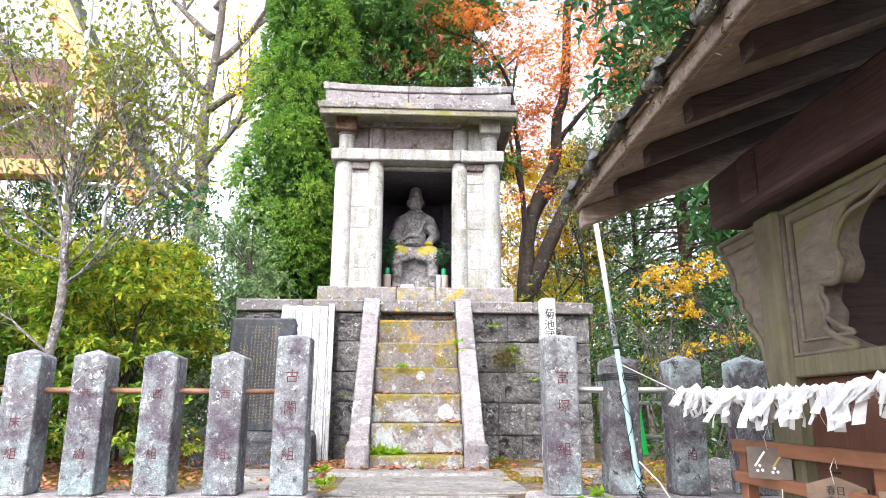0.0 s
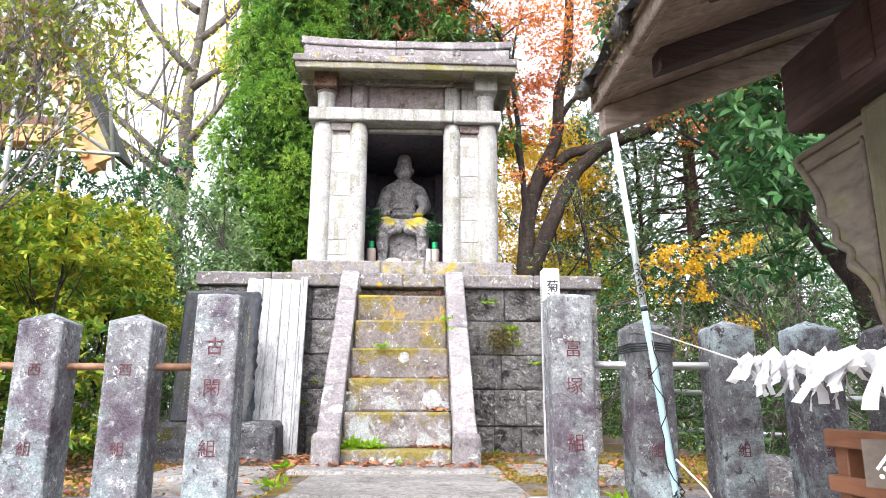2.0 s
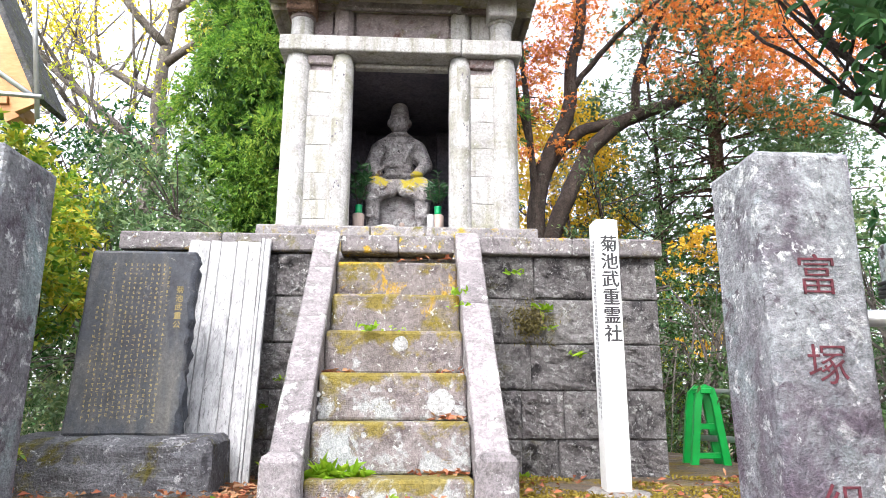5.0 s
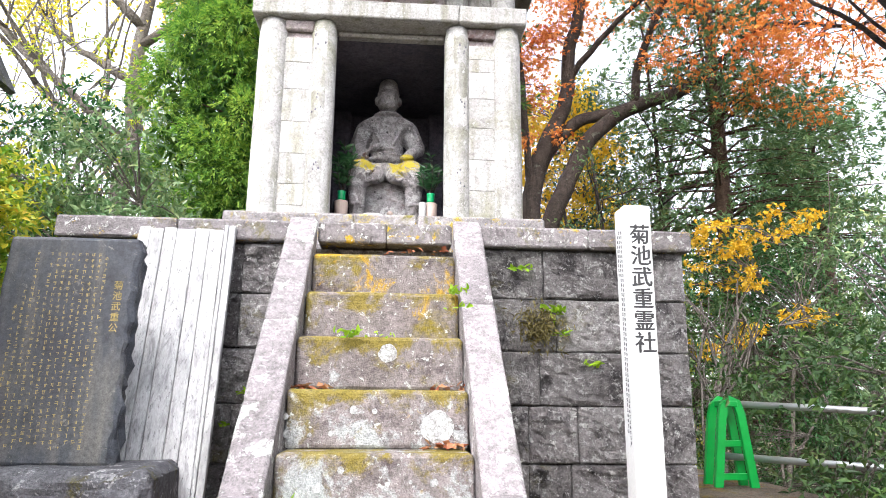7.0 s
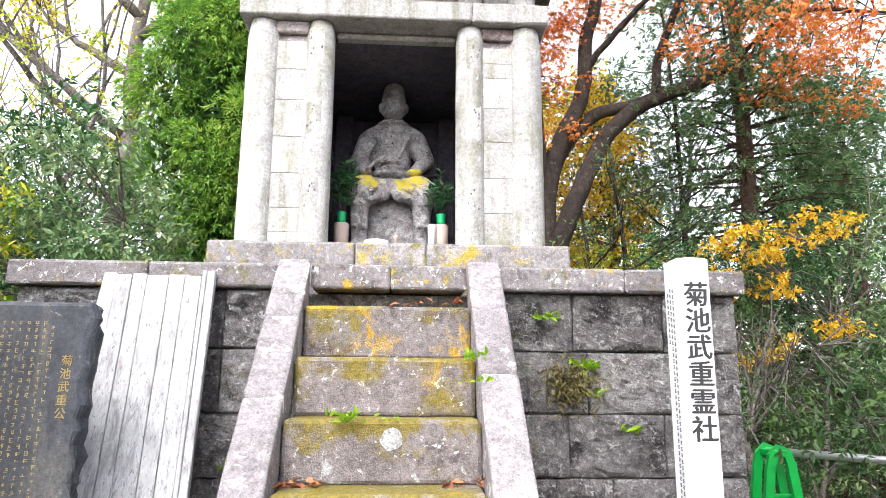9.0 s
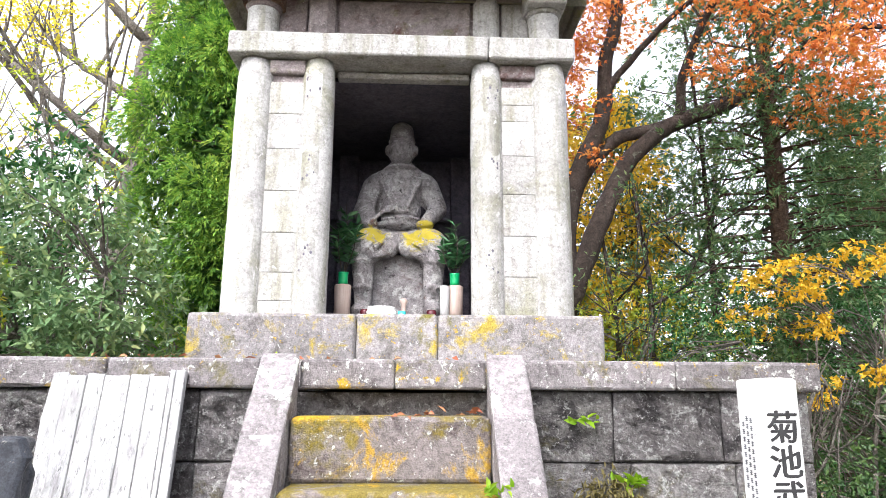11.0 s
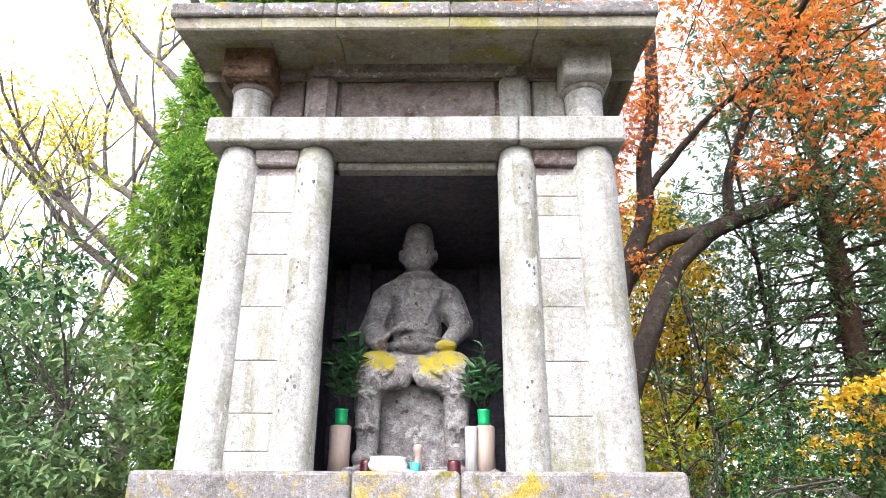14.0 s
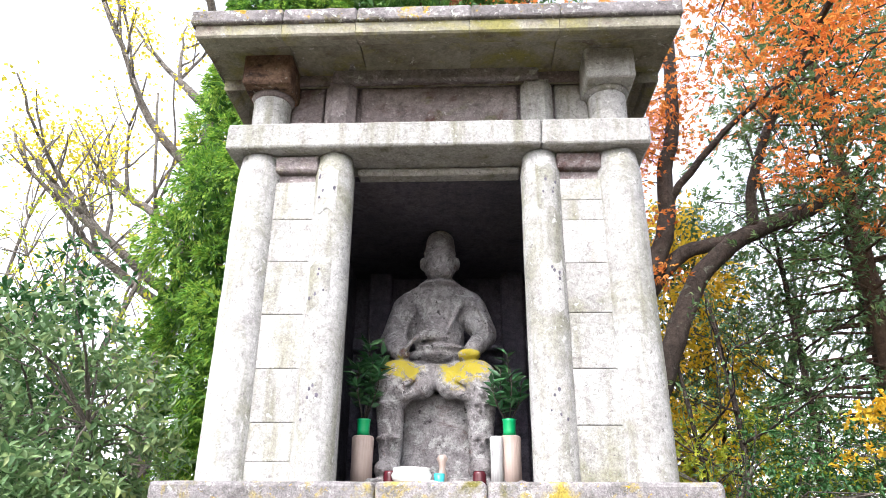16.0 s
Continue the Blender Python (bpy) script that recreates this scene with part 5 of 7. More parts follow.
def sloped(x0, x1, y0, y1, below, thick, material, name, label=""):
    """A board that lies along the roof's slope: its top is `below` under the roof line."""
    bm = box(x0, x1, y0, y1, -thick, 0, 0.004)
    for v in bm.verts:
        v.co.z += roof_z(v.co.x) - below
    return part(name, bm, material, pav, label)


for i in range(20):
    y0 = Y_START + (Y_END - 0.004 - Y_START) * i / 20
    sloped(EAVE_X + 0.02, RIDGE_X, y0, y0 + 0.161, 0.012, 0.04, old_timber, "roof_board")
sloped(EAVE_X, EAVE_X + 0.05, Y_START, Y_END, 0.0, 0.05, old_timber, "eave_fascia", "long eave board")
sloped(EAVE_X - 0.012, EAVE_X + 0.06, Y_START, Y_END - 0.003, -0.022, 0.02, old_timber, "eave_batten", "thin upper eave board")
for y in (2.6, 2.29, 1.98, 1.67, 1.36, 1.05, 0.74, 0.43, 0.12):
    sloped(EAVE_X + 0.075, RIDGE_X, y - 0.026, y + 0.026, 0.052, 0.055, shade_dark_timber, "rafter", "dark square rafter")
bm = box(EAVE_X + 0.02, RIDGE_X, Y_END - 0.05, Y_END, -0.075, 0, 0.005)
for v in bm.verts:
    v.co.z += roof_z(v.co.x) - 0.052
part("bargeboard", bm, old_timber, pav, "deep board at the gable end")
# tiles: a row of channel tiles, their round ends along the eave
bm = bmesh.new()
for i in range(11):
    y = Y_END - 0.05 - i * 0.31
    add_tube(bm, [(EAVE_X - 0.025, y, roof_z(EAVE_X - 0.025) + 0.034), (RIDGE_X, y, roof_z(RIDGE_X) + 0.034)], 0.036, 10)
part("ridge_tiles", bm, tile_mat, pav, "rows of round grey tiles")
for i in range(10):                             # dished tiles between the round ones
    y = Y_END - 0.05 - i * 0.31
    bm = bmesh.new()
    rows = []
    for x in (EAVE_X - 0.045, EAVE_X + 0.3):
        rows.append([bm.verts.new((x, y - 0.31 * k / 8, roof_z(x) + 0.05 - 0.045 * math.sin(math.pi * k / 8))) for k in range(9)])
    for k in range(8):
        bm.faces.new((rows[0][k], rows[0][k + 1], rows[1][k + 1], rows[1][k]))
    bmesh.ops.solidify(bm, geom=bm.faces[:], thickness=0.022)
    part("dished_tile", bm, tile_mat, pav, "dished mossy eave tile")
bm = box(EAVE_X + 0.06, RIDGE_X, Y_START, Y_END - 0.01, 0.0, 0.02, 0.0)
for v in bm.verts:
    v.co.z += roof_z(v.co.x) + 0.004
part("flat_tiles", bm, tile_mat, pav, "flat grey tiles")
moss_leaf = leaf_mat("tile_moss", [(0.09, 0.075, 0.035), (0.15, 0.125, 0.045), (0.23, 0.2, 0.06)], 0.9, 0.2)
tr = np.random.default_rng(9)
mossy = []
for i in range(11):
    y = Y_END - 0.05 - i * 0.31
    et = part("eave_tile", lathe(((0.025, -0.03), (0.044, -0.025), (0.046, 0), (0.042, 0.008), (0.025, 0.004)), (0, 0, 0), 20), tile_mat, pav, "round mossy tile end")
    et.data.transform(pose(EAVE_X - 0.035, y, EAVE_Z + 0.02, 0, -90 + 20, 0))
    n = 420
    p = tr.normal(size=(n, 3)) * np.array([0.03, 0.028, 0.02]) + np.array([EAVE_X - 0.02, y, EAVE_Z + 0.055])
    p[340:] += np.array([-0.015, 0.0, -0.04]) - np.abs(tr.normal(size=(80, 3))) * np.array([0.0, 0.01, 0.04])
    mossy.append(p)
mossy = np.concatenate(mossy)
n = len(mossy)
tagged(link_mesh("moss", leaf_mesh(mossy, tr.normal(size=(n, 3)) + np.array([0, 0, 0.6]), tr.uniform(0.008, 0.018, n), tr.uniform(0.004, 0.008, n), tr), moss_leaf, pav, "tufts of yellow-brown moss"), kind="stuff")
# frame below
for y in (2.42, 0.2):
    part("pillar", stone_box(1.085, 1.22, y, y + 0.135, 0, 1.965, 0.012, 6, 0.0015), pillar_timber, pav)
for y in (2.42, 0.2):
    part("pillar", box(2.15, 2.28, y, y + 0.135, 0, 2.5, 0.012), pillar_timber, pav)
part("wall_plate", stone_box(1.06, 1.27, -0.1, 2.8, 1.995, 2.19, 0.01, 8, 0.002), plum_timber, pav, "heavy beam on the pillars")
bm = box(1.05, 2.3, 2.43, 2.54, 2.02, 2.18, 0.006)
part("tie_beam", bm, plum_timber, pav)
part("lintel", box(1.105, 1.185, 0.33, 2.42, 1.44, 1.5, 0.005), pillar_timber, pav, "pale rail across the wall")
part("lintel", box(1.105, 1.185, 0.33, 2.42, 0.25, 0.33, 0.005), pillar_timber, pav, "pale rail across the wall")
for i in range(9):
    y0 = 0.335 + i * 0.231
    part("wall_plank", box(1.14, 1.165, y0, y0 + 0.2335, 0.33, 1.44, 0.002), red_timber, pav)
# inner walls in near-black timber: the interior's shade is in the colour
part("back_wall", box(2.2, 2.23, 0.335, 2.42, 0, 2.4, 0.0), shade_dark_timber, pav)
part("end_wall", box(1.22, 2.15, 2.46, 2.49, 0, 2.02, 0.0), shade_dark_timber, pav)


def bracket(pts, y0, sign_, name, label):
    """A carved cloud bracket in the plane of the wall."""
    out = []
    for i in range(len(pts)):                    # rounded scrolls between the corner points
        p0, p1, p2, p3 = (Vector(pts[(i + k) % len(pts)]) for k in (-1, 0, 1, 2))
        straight = abs(p1.x) < 1e-6 and abs(p2.x) < 1e-6 or abs(p1.y - p2.y) < 1e-6
        for q in range(1 if straight else 5):
            t = q / 5
            out.append(tuple(0.5 * ((2 * p1) + (p2 - p0) * t + (2 * p0 - 5 * p1 + 4 * p2 - p3) * t * t + (3 * p1 - p0 - 3 * p2 + p3) * t ** 3)) if q else tuple(p1))
    bm = extrude_outline(out, 0.07)
    bmesh.ops.bevel(bm, geom=[e for e in bm.edges if len(e.link_faces) == 2 and any(len(f.verts) > 6 for f in e.link_faces)], offset=0.005, segments=2, affect="EDGES")
    m = Matrix.Translation((1.12, y0, 0.165)) @ Matrix.Rotation(radians(90), 4, "Z") @ Matrix.Diagonal((sign_, -1, 1, 1))
    bmesh.ops.transform(bm, matrix=m, verts=bm.verts[:])
    bmesh.ops.recalc_face_normals(bm, faces=bm.faces[:])
    slab = part(name, bm, carved_timber, pav, label)
    mx, mz = sum(p[0] for p in out) / len(out), sum(p[1] for p in out) / len(out)
    for shrink, r in ((0.97, 0.011), (0.8, 0.007)):   # a raised rib follows the scrolls, a finer one inside it
        rim = bmesh.new()
        pts2 = [(mx + (p[0] - mx) * shrink, -0.002, mz + (p[1] - mz) * shrink) for p in out]
        add_tube(rim, pts2 + pts2[:1], r, 8)
        bmesh.ops.transform(rim, matrix=m, verts=rim.verts[:])
        part("carved_rib", rim, carved_timber, slab)


outer = [(0, 1.79), (0.28, 1.79), (0.27, 1.74), (0.22, 1.66), (0.215, 1.6), (0.17, 1.56), (0.165, 1.52), (0.12, 1.49), (0.125, 1.455), (0.09, 1.43), (0.05, 1.38), (0.0, 1.27)]
bracket(outer, 2.555, 1, "carved_bracket", "tapering carved bracket under the beam end")
inner = [(0, 1.79), (0.5, 1.79), (0.45, 1.745), (0.36, 1.735), (0.29, 1.7), (0.25, 1.63), (0.265, 1.57), (0.23, 1.525), (0.17, 1.53), (0.145, 1.49), (0.17, 1.45), (0.16, 1.4), (0.23, 1.36), (0.28, 1.335), (0.0, 1.335)]
bracket(inner, 2.42, -1, "carved_bracket", "broad carved cloud bracket with moss")

# ---------------------------------------------------------------- barrier, rocks, fence pipes beyond
bar = thing("barrier_stand", "bright green metal barrier stand with steel pipes", "barrier", at=(2.23, 7.5, 0.9))


def flat_bar(pts, wide, deep):
    """A flat metal bar bent along points in an upright plane."""
    bm = bmesh.new()
    P = [Vector(p) for p in pts]
    rows = []
    for i, p in enumerate(P):
        d = (P[min(i + 1, len(P) - 1)] - P[max(i - 1, 0)]).normalized()
        n = Vector((d.z, 0, -d.x)).normalized() * wide / 2
        rows.append([bm.verts.new(p + a * n + Vector((0, b * deep / 2, 0))) for a, b in ((-1, -1), (1, -1), (1, 1), (-1, 1))])
    for a, b in zip(rows, rows[1:]):
        for k in range(4):
            bm.faces.new((a[k], a[(k + 1) % 4], b[(k + 1) % 4], b[k]))
    bm.faces.new(rows[0])
    bm.faces.new(list(reversed(rows[-1])))
    bmesh.ops.recalc_face_normals(bm, faces=bm.faces[:])
    return bm


for y in (7.36, 7.5):
    part("stand_frame", flat_bar([(2.07, y, 0.86), (2.13, y, 1.33), (2.15, y, 1.41), (2.19, y, 1.45), (2.235, y, 1.43), (2.255, y, 1.36), (2.32, y, 0.84)], 0.05, 0.03), green_paint, bar)
for z, a, b in ((0.98, 2.09, 2.3), (1.18, 2.115, 2.275)):
    part("cross_bar", box(a, b, 7.4, 7.44, z - 0.02, z + 0.02, 0.004), green_paint, bar)
part("hinge_plate", box(2.15, 2.235, 7.34, 7.52, 1.405, 1.445, 0.006), green_paint, bar)
for z0, z1 in ((1.43, 1.3), (1.1, 0.98)):
    part("pipe", tube([(2.18, 7.5, z0), (3.4, 6.9, (z0 + z1) / 2), (5.2, 6.1, z1)], 0.022, 10), steel, bar, "galvanised pipe")
rock("boulder", (1.75, 4.25, 0.88), (0.22, 0.18, 0.22), 2, wall_stone, "grey boulder behind the fence")
rock("boulder", (1.15, 4.6, 0.88), (0.12, 0.1, 0.09), 5, wall_stone, "small mossy boulder on the terrace")
rock("boulder", (2.0, 5.2, 0.85), (0.16, 0.16, 0.12), 8, wall_stone, "grey boulder behind the fence")

# ---------------------------------------------------------------- building under repair with scaffolding
house = thing("timber_building", "new orange timber gable roof of a building under repair", "building", at=(-5, 9, 0))
ga, gb = Vector((-3.05, 8.0, 3.79)), Vector((-4.93, 8.0, 7.45))
dirv = (gb - ga).normalized()
nrm = Vector((-dirv.z, 0, dirv.x)) * -1
for off, thick, depth, lab in ((0.0, 0.2, 0.06, "broad bargeboard"), (0.205, 0.12, 0.1, "second bargeboard")):
    bm = bmesh.new()
    a, b = ga - nrm * off, gb - nrm * off
    q = [a, b, b - nrm * thick, a - nrm * thick]
    f = bm.faces.new([bm.verts.new(p + Vector((0, off * 0.4, 0))) for p in q])
    r = bmesh.ops.extrude_face_region(bm, geom=[f])
    bmesh.ops.translate(bm, vec=(0, depth, 0), verts=[g for g in r["geom"] if isinstance(g, bmesh.types.BMVert)])
    bmesh.ops.recalc_face_normals(bm, faces=bm.faces[:])
    part("bargeboard", bm, new_timber, house, lab)
bm = bmesh.new()
q = [ga + nrm * 0.05, gb + nrm * 0.05, gb, ga]
f = bm.faces.new([bm.verts.new(p - Vector((0, 0.04, 0))) for p in q])
r = bmesh.ops.extrude_face_region(bm, geom=[f])
bmesh.ops.translate(bm, vec=(0, 0.45, 0), verts=[g for g in r["geom"] if isinstance(g, bmesh.types.BMVert)])
bmesh.ops.recalc_face_normals(bm, faces=bm.faces[:])
part("roof", bm, tile_mat, house, "thin grey roof edge")
for k in range(9):
    p = ga.lerp(gb, 0.06 + k * 0.1) - nrm * 0.25
    part("purlin", box(p.x - 0.05, p.x + 0.05, 8.05, 8.5, p.z - 0.1, p.z, 0.004), new_timber, house)
part("eave_beam", box(-9.0, -3.58, 8.35, 8.55, 4.07, 4.27, 0.01), new_timber, house, "long horizontal beam")
part("gable_wall", box(-9.0, -4.0, 8.9, 9.0, 4.2, 4.6, 0.0), red_timber, house, "brown boarded wall")
part("gable_wall", box(-9.0, -4.5, 8.9, 9.0, 4.6, 5.9, 0.0), red_timber, house, "brown boarded wall")
part("gable_beam", box(-9.0, -4.75, 8.6, 8.8, 5.15, 5.4, 0.008), new_timber, house, "upper horizontal beam")
scaf = thing("scaffold", "galvanised pipe scaffolding before the building", "scaffold", at=(-3.6, 7.7, 0))
for x, y in ((-3.42, 7.75), (-5.1, 7.75), (-3.42, 6.9)):
    part("standard", tube([(x, y, -0.3), (x - 0.05, y, 9.0)], 0.026, 8), steel, scaf)
for a, b in (((-5.2, 7.72, 5.25), (-2.95, 7.72, 3.72)), ((-5.2, 7.8, 4.1), (-3.3, 7.8, 5.35)), ((-5.2, 7.72, 6.6), (-3.2, 7.72, 5.0)), ((-3.75, 7.7, 3.76), (-2.85, 7.7, 3.7)), ((-2.98, 7.9, 3.6), (-3.42, 7.9, 6.4)), ((-5.2, 7.75, 6.9), (-3.0, 7.75, 6.9)), ((-3.42, 6.9, 4.2), (-3.42, 7.75, 4.2))):
    part("brace", tube([a, b], 0.021, 8), steel, scaf)
for z in (3.75, 4.35, 4.75, 5.3):
    part("clamp", box(-3.475, -3.385, 7.69, 7.8, z - 0.04, z + 0.04, 0.01), steel, scaf)
# ---------------------------------------------------------------- plants
def clump_leaves(centres, radii, count, length, width, seed, outward=0.6, droop=0.15, lift=0.2, lobes=1, shell=0.0, wilt=0.0, rosette=1, oval=False):
    """Leaves scattered round clump centres, as one mesh."""
    r = np.random.default_rng(seed)
    P, D = [], []
    for c, rad in zip(centres, radii):
        n = max(3, int(count * r.uniform(0.7, 1.3)))
        v = r.normal(size=(n, 3))
        v /= np.linalg.norm(v, axis=1, keepdims=True)
        k = r.uniform(shell, 1.0, (n, 1)) ** 0.6
        if rosette > 1:                          # leaves stand in whorls at the twig ends
            n = max(2, n // rosette)
            v, k = v[:n], k[:n]
            ax = v * outward + np.array([0, 0, lift]) + r.normal(size=(n, 3)) * 0.35
            ax /= np.linalg.norm(ax, axis=1, keepdims=True)
            s1 = np.cross(ax, r.normal(size=(n, 3)))
            s1 /= np.linalg.norm(s1, axis=1, keepdims=True)
            s2 = np.cross(ax, s1)
            for q in range(rosette):
                a = 2 * math.pi * q / rosette + r.uniform(-0.3, 0.3, (n, 1))
                P.append(np.array(c) + v * k * np.array(rad))
                D.append(ax * r.uniform(0.15, 0.8, (n, 1)) + s1 * np.cos(a) + s2 * np.sin(a))
            continue
        P.append(np.array(c) + v * k * np.array(rad))
        D.append(v * outward + r.normal(size=(n, 3)) * 0.6 + np.array([0, 0, lift - wilt]))
    P, D = np.concatenate(P), np.concatenate(D)
    n = len(P)
    return leaf_mesh(P, D, length * r.uniform(0.65, 1.25, n), width * r.uniform(0.7, 1.2, n), r, droop, 0.2, lobes, oval)


def fan_leaves(centres, dirs, size, per, seed, hang=0.7):
    """Flat drooping sprays of scale leaves, as conifers carry them: thin slips fanning out from each foot."""
    r = np.random.default_rng(seed)
    c, d = np.repeat(np.array(centres), per, axis=0), np.repeat(np.array(dirs), per, axis=0)
    n = len(c)
    d = d / (np.linalg.norm(d, axis=1, keepdims=True) + 1e-9)
    jit = r.normal(size=(n, 3)) * 0.42
    dd = d + jit + np.array([0, 0, -hang]) * r.uniform(0.2, 1.0, (n, 1))
    start = c + dd * size * r.uniform(0, 0.6, (n, 1))
    L = size * r.uniform(0.5, 1.1, n)
    return leaf_mesh(start, dd, L, L * 0.27, r, 0.1, 0.1)


def skeleton_tube(bm, pts, r0, r1, segs=8, wob=0.0, seed=0):
    """A tapering limb through the points, smoothed and slightly crooked."""
    rg = random.Random(seed)
    P = [Vector(p) for p in pts]
    out = []
    for i in range(len(P) - 1):
        p0, p1, p2, p3 = P[max(i - 1, 0)], P[i], P[i + 1], P[min(i + 2, len(P) - 1)]
        for s in range(4):
            t = s / 4
            q = 0.5 * ((2 * p1) + (p2 - p0) * t + (2 * p0 - 5 * p1 + 4 * p2 - p3) * t * t + (3 * p1 - p0 - 3 * p2 + p3) * t ** 3)
            out.append(q + Vector((rg.uniform(-wob, wob), rg.uniform(-wob, wob), rg.uniform(-wob, wob))))
    out.append(P[-1])
    n = len(out)
    add_tube(bm, out, [r0 + (r1 - r0) * k / (n - 1) for k in range(n)], segs)
    return out


def grow(bm, rg, p, d, length, r, level, tips, spread=0.55, rise=0.12, kids=(2, 4), thin=0.6):
    """A branch and the branches that leave it."""
    pts, q, dd = [p], p, d.normalized()
    segs = 5
    for k in range(segs):
        dd = (dd + Vector((rg.gauss(0, 0.13), rg.gauss(0, 0.13), rg.gauss(0, 0.1) + rise * 0.3))).normalized()
        q = q + dd * (length / segs)
        pts.append(q)
    add_tube(bm, pts, [r * (1 - (1 - thin) * k / segs) for k in range(segs + 1)], 8 if r > 0.05 else (6 if r > 0.015 else 4))
    if level == 0:
        tips.append(pts[-1])
        tips.append(pts[3])
        return
    for _ in range(rg.randint(*kids)):
        at = pts[rg.randint(2, segs)]
        nd = (dd + Vector((rg.gauss(0, spread), rg.gauss(0, spread), rg.gauss(0, spread * 0.7) + rise))).normalized()
        grow(bm, rg, at, nd, length * rg.uniform(0.55, 0.8), r * thin * rg.uniform(0.6, 0.85), level - 1, tips, spread, rise, kids, thin)
    grow(bm, rg, pts[-1], dd, length * 0.7, r * thin, level - 1, tips, spread, rise, kids, thin)


def twigs_to(bm, hubs, centres, r=0.006):
    """Thin twigs from the nearest limb point to each clump."""
    H = np.array([tuple(h) for h in hubs])
    for c in centres:
        a = Vector(H[np.argmin(((H - np.array(c)) ** 2).sum(1))])
        b = Vector(c)
        mid = a.lerp(b, 0.5) + Vector((0, 0, 0.12 * (b - a).length))
        add_tube(bm, [a, mid, b], [r * 1.6, r * 1.2, r * 0.5], 4, cap=False)


def rand_in(rg, lo, hi, n, keep=lambda x, y, z: True):
    out = []
    while len(out) < n:
        p = tuple(rg.uniform(a, b) for a, b in zip(lo, hi))
        if keep(*p):
            out.append(p)
    return out


G = ground_height
maple_leaf = leaf_mat("orange_maple_leaf", [(0.52, 0.1, 0.03), (0.64, 0.19, 0.04), (0.72, 0.27, 0.055), (0.76, 0.38, 0.08)], 0.6, 0.5)
yellow_leaf = leaf_mat("yellow_autumn_leaf", [(0.66, 0.42, 0.03), (0.78, 0.58, 0.05), (0.8, 0.52, 0.05), (0.7, 0.64, 0.08)], 0.6, 0.65)
gold_leaf = leaf_mat("golden_leaf", [(0.6, 0.34, 0.015), (0.72, 0.46, 0.03), (0.7, 0.5, 0.06)], 0.6, 0.5)
lime_leaf = leaf_mat("yellow_green_leaf", [(0.2, 0.28, 0.025), (0.36, 0.42, 0.04), (0.6, 0.57, 0.06)], 0.5, 0.58)
# azalea pair: shade is painted into the lower leaves, sunlight into the upper
hedge_shade_leaf = leaf_mat("azalea_leaf_shaded", [(0.02, 0.075, 0.012), (0.06, 0.16, 0.018), (0.14, 0.25, 0.025), (0.34, 0.38, 0.04), (0.6, 0.42, 0.05)], 0.35, 0.35)
hedge_lit_leaf = leaf_mat("azalea_leaf_lit", [(0.03, 0.1, 0.012), (0.1, 0.22, 0.02), (0.27, 0.36, 0.03), (0.5, 0.47, 0.045), (0.72, 0.46, 0.05)], 0.35, 0.42)
bank_leaf = leaf_mat("shaded_bank_leaf", [(0.02, 0.055, 0.018), (0.045, 0.1, 0.028), (0.11, 0.18, 0.04)], 0.4, 0.25)
camellia_leaf = leaf_mat("camellia_leaf", [(0.025, 0.08, 0.03), (0.05, 0.14, 0.045), (0.1, 0.21, 0.07)], 0.2, 0.25)
blue_leaf = leaf_mat("blue_green_leaf", [(0.055, 0.12, 0.05), (0.11, 0.2, 0.08), (0.2, 0.29, 0.13), (0.36, 0.38, 0.12)], 0.28, 0.35)
cedar_leaf = leaf_mat("bright_cypress_spray", [(0.035, 0.12, 0.022), (0.1, 0.24, 0.032), (0.22, 0.38, 0.05), (0.4, 0.5, 0.08)], 0.6, 0.45)
# the dark cypress's own green, also used as painted shade inside crowns
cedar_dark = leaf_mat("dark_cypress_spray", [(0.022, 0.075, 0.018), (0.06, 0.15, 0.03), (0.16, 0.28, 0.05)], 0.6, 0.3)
fir_leaf = leaf_mat("soft_green_conifer_spray", [(0.035, 0.085, 0.038), (0.075, 0.155, 0.065), (0.14, 0.235, 0.085), (0.2, 0.18, 0.09)], 0.55, 0.4)
brown_leaf = leaf_mat("russet_dead_spray", [(0.16, 0.04, 0.03), (0.26, 0.09, 0.05), (0.34, 0.15, 0.06)], 0.8, 0.3)
weed_leaf = leaf_mat("fresh_weed_leaf", [(0.14, 0.3, 0.015), (0.24, 0.42, 0.02), (0.36, 0.48, 0.04)], 0.5, 0.5)
litter_leaf = leaf_mat("fallen_leaf", [(0.16, 0.05, 0.03), (0.3, 0.09, 0.045), (0.36, 0.19, 0.09), (0.25, 0.15, 0.09)], 0.7, 0.15)


def tree(name, label, category, at, group=""):
    return thing(name, label, category, group, at=(at[0], at[1], G(at[0], at[1]) - 0.1))


# maple behind the shrine
mp = tree("maple_tree", "maple tree with dark crooked limbs and orange leaves", "tree", (2.1, 13.0))
bm = bmesh.new()
hubs = []
hubs += skeleton_tube(bm, [(2.0, 13, G(2.1, 13) - 0.3), (2.08, 13, 2.2), (2.1, 13, 3.3), (2.13, 13, 4.1), (2.25, 13, 5.0), (2.5, 13, 5.6), (2.76, 13, 6.2), (2.8, 12.9, 7.0), (2.96, 12.8, 7.7), (3.0, 12.5, 9.4)], 0.185, 0.08, 12, 0.015, 1)
hubs += skeleton_tube(bm, [(2.12, 13, 3.3), (2.36, 12.97, 3.95), (2.6, 12.97, 4.5), (2.89, 13, 5.15), (3.27, 13, 5.68), (3.9, 13.05, 6.14), (4.5, 13, 6.35), (5.07, 12.9, 6.7)], 0.155, 0.1, 12, 0.015, 2)
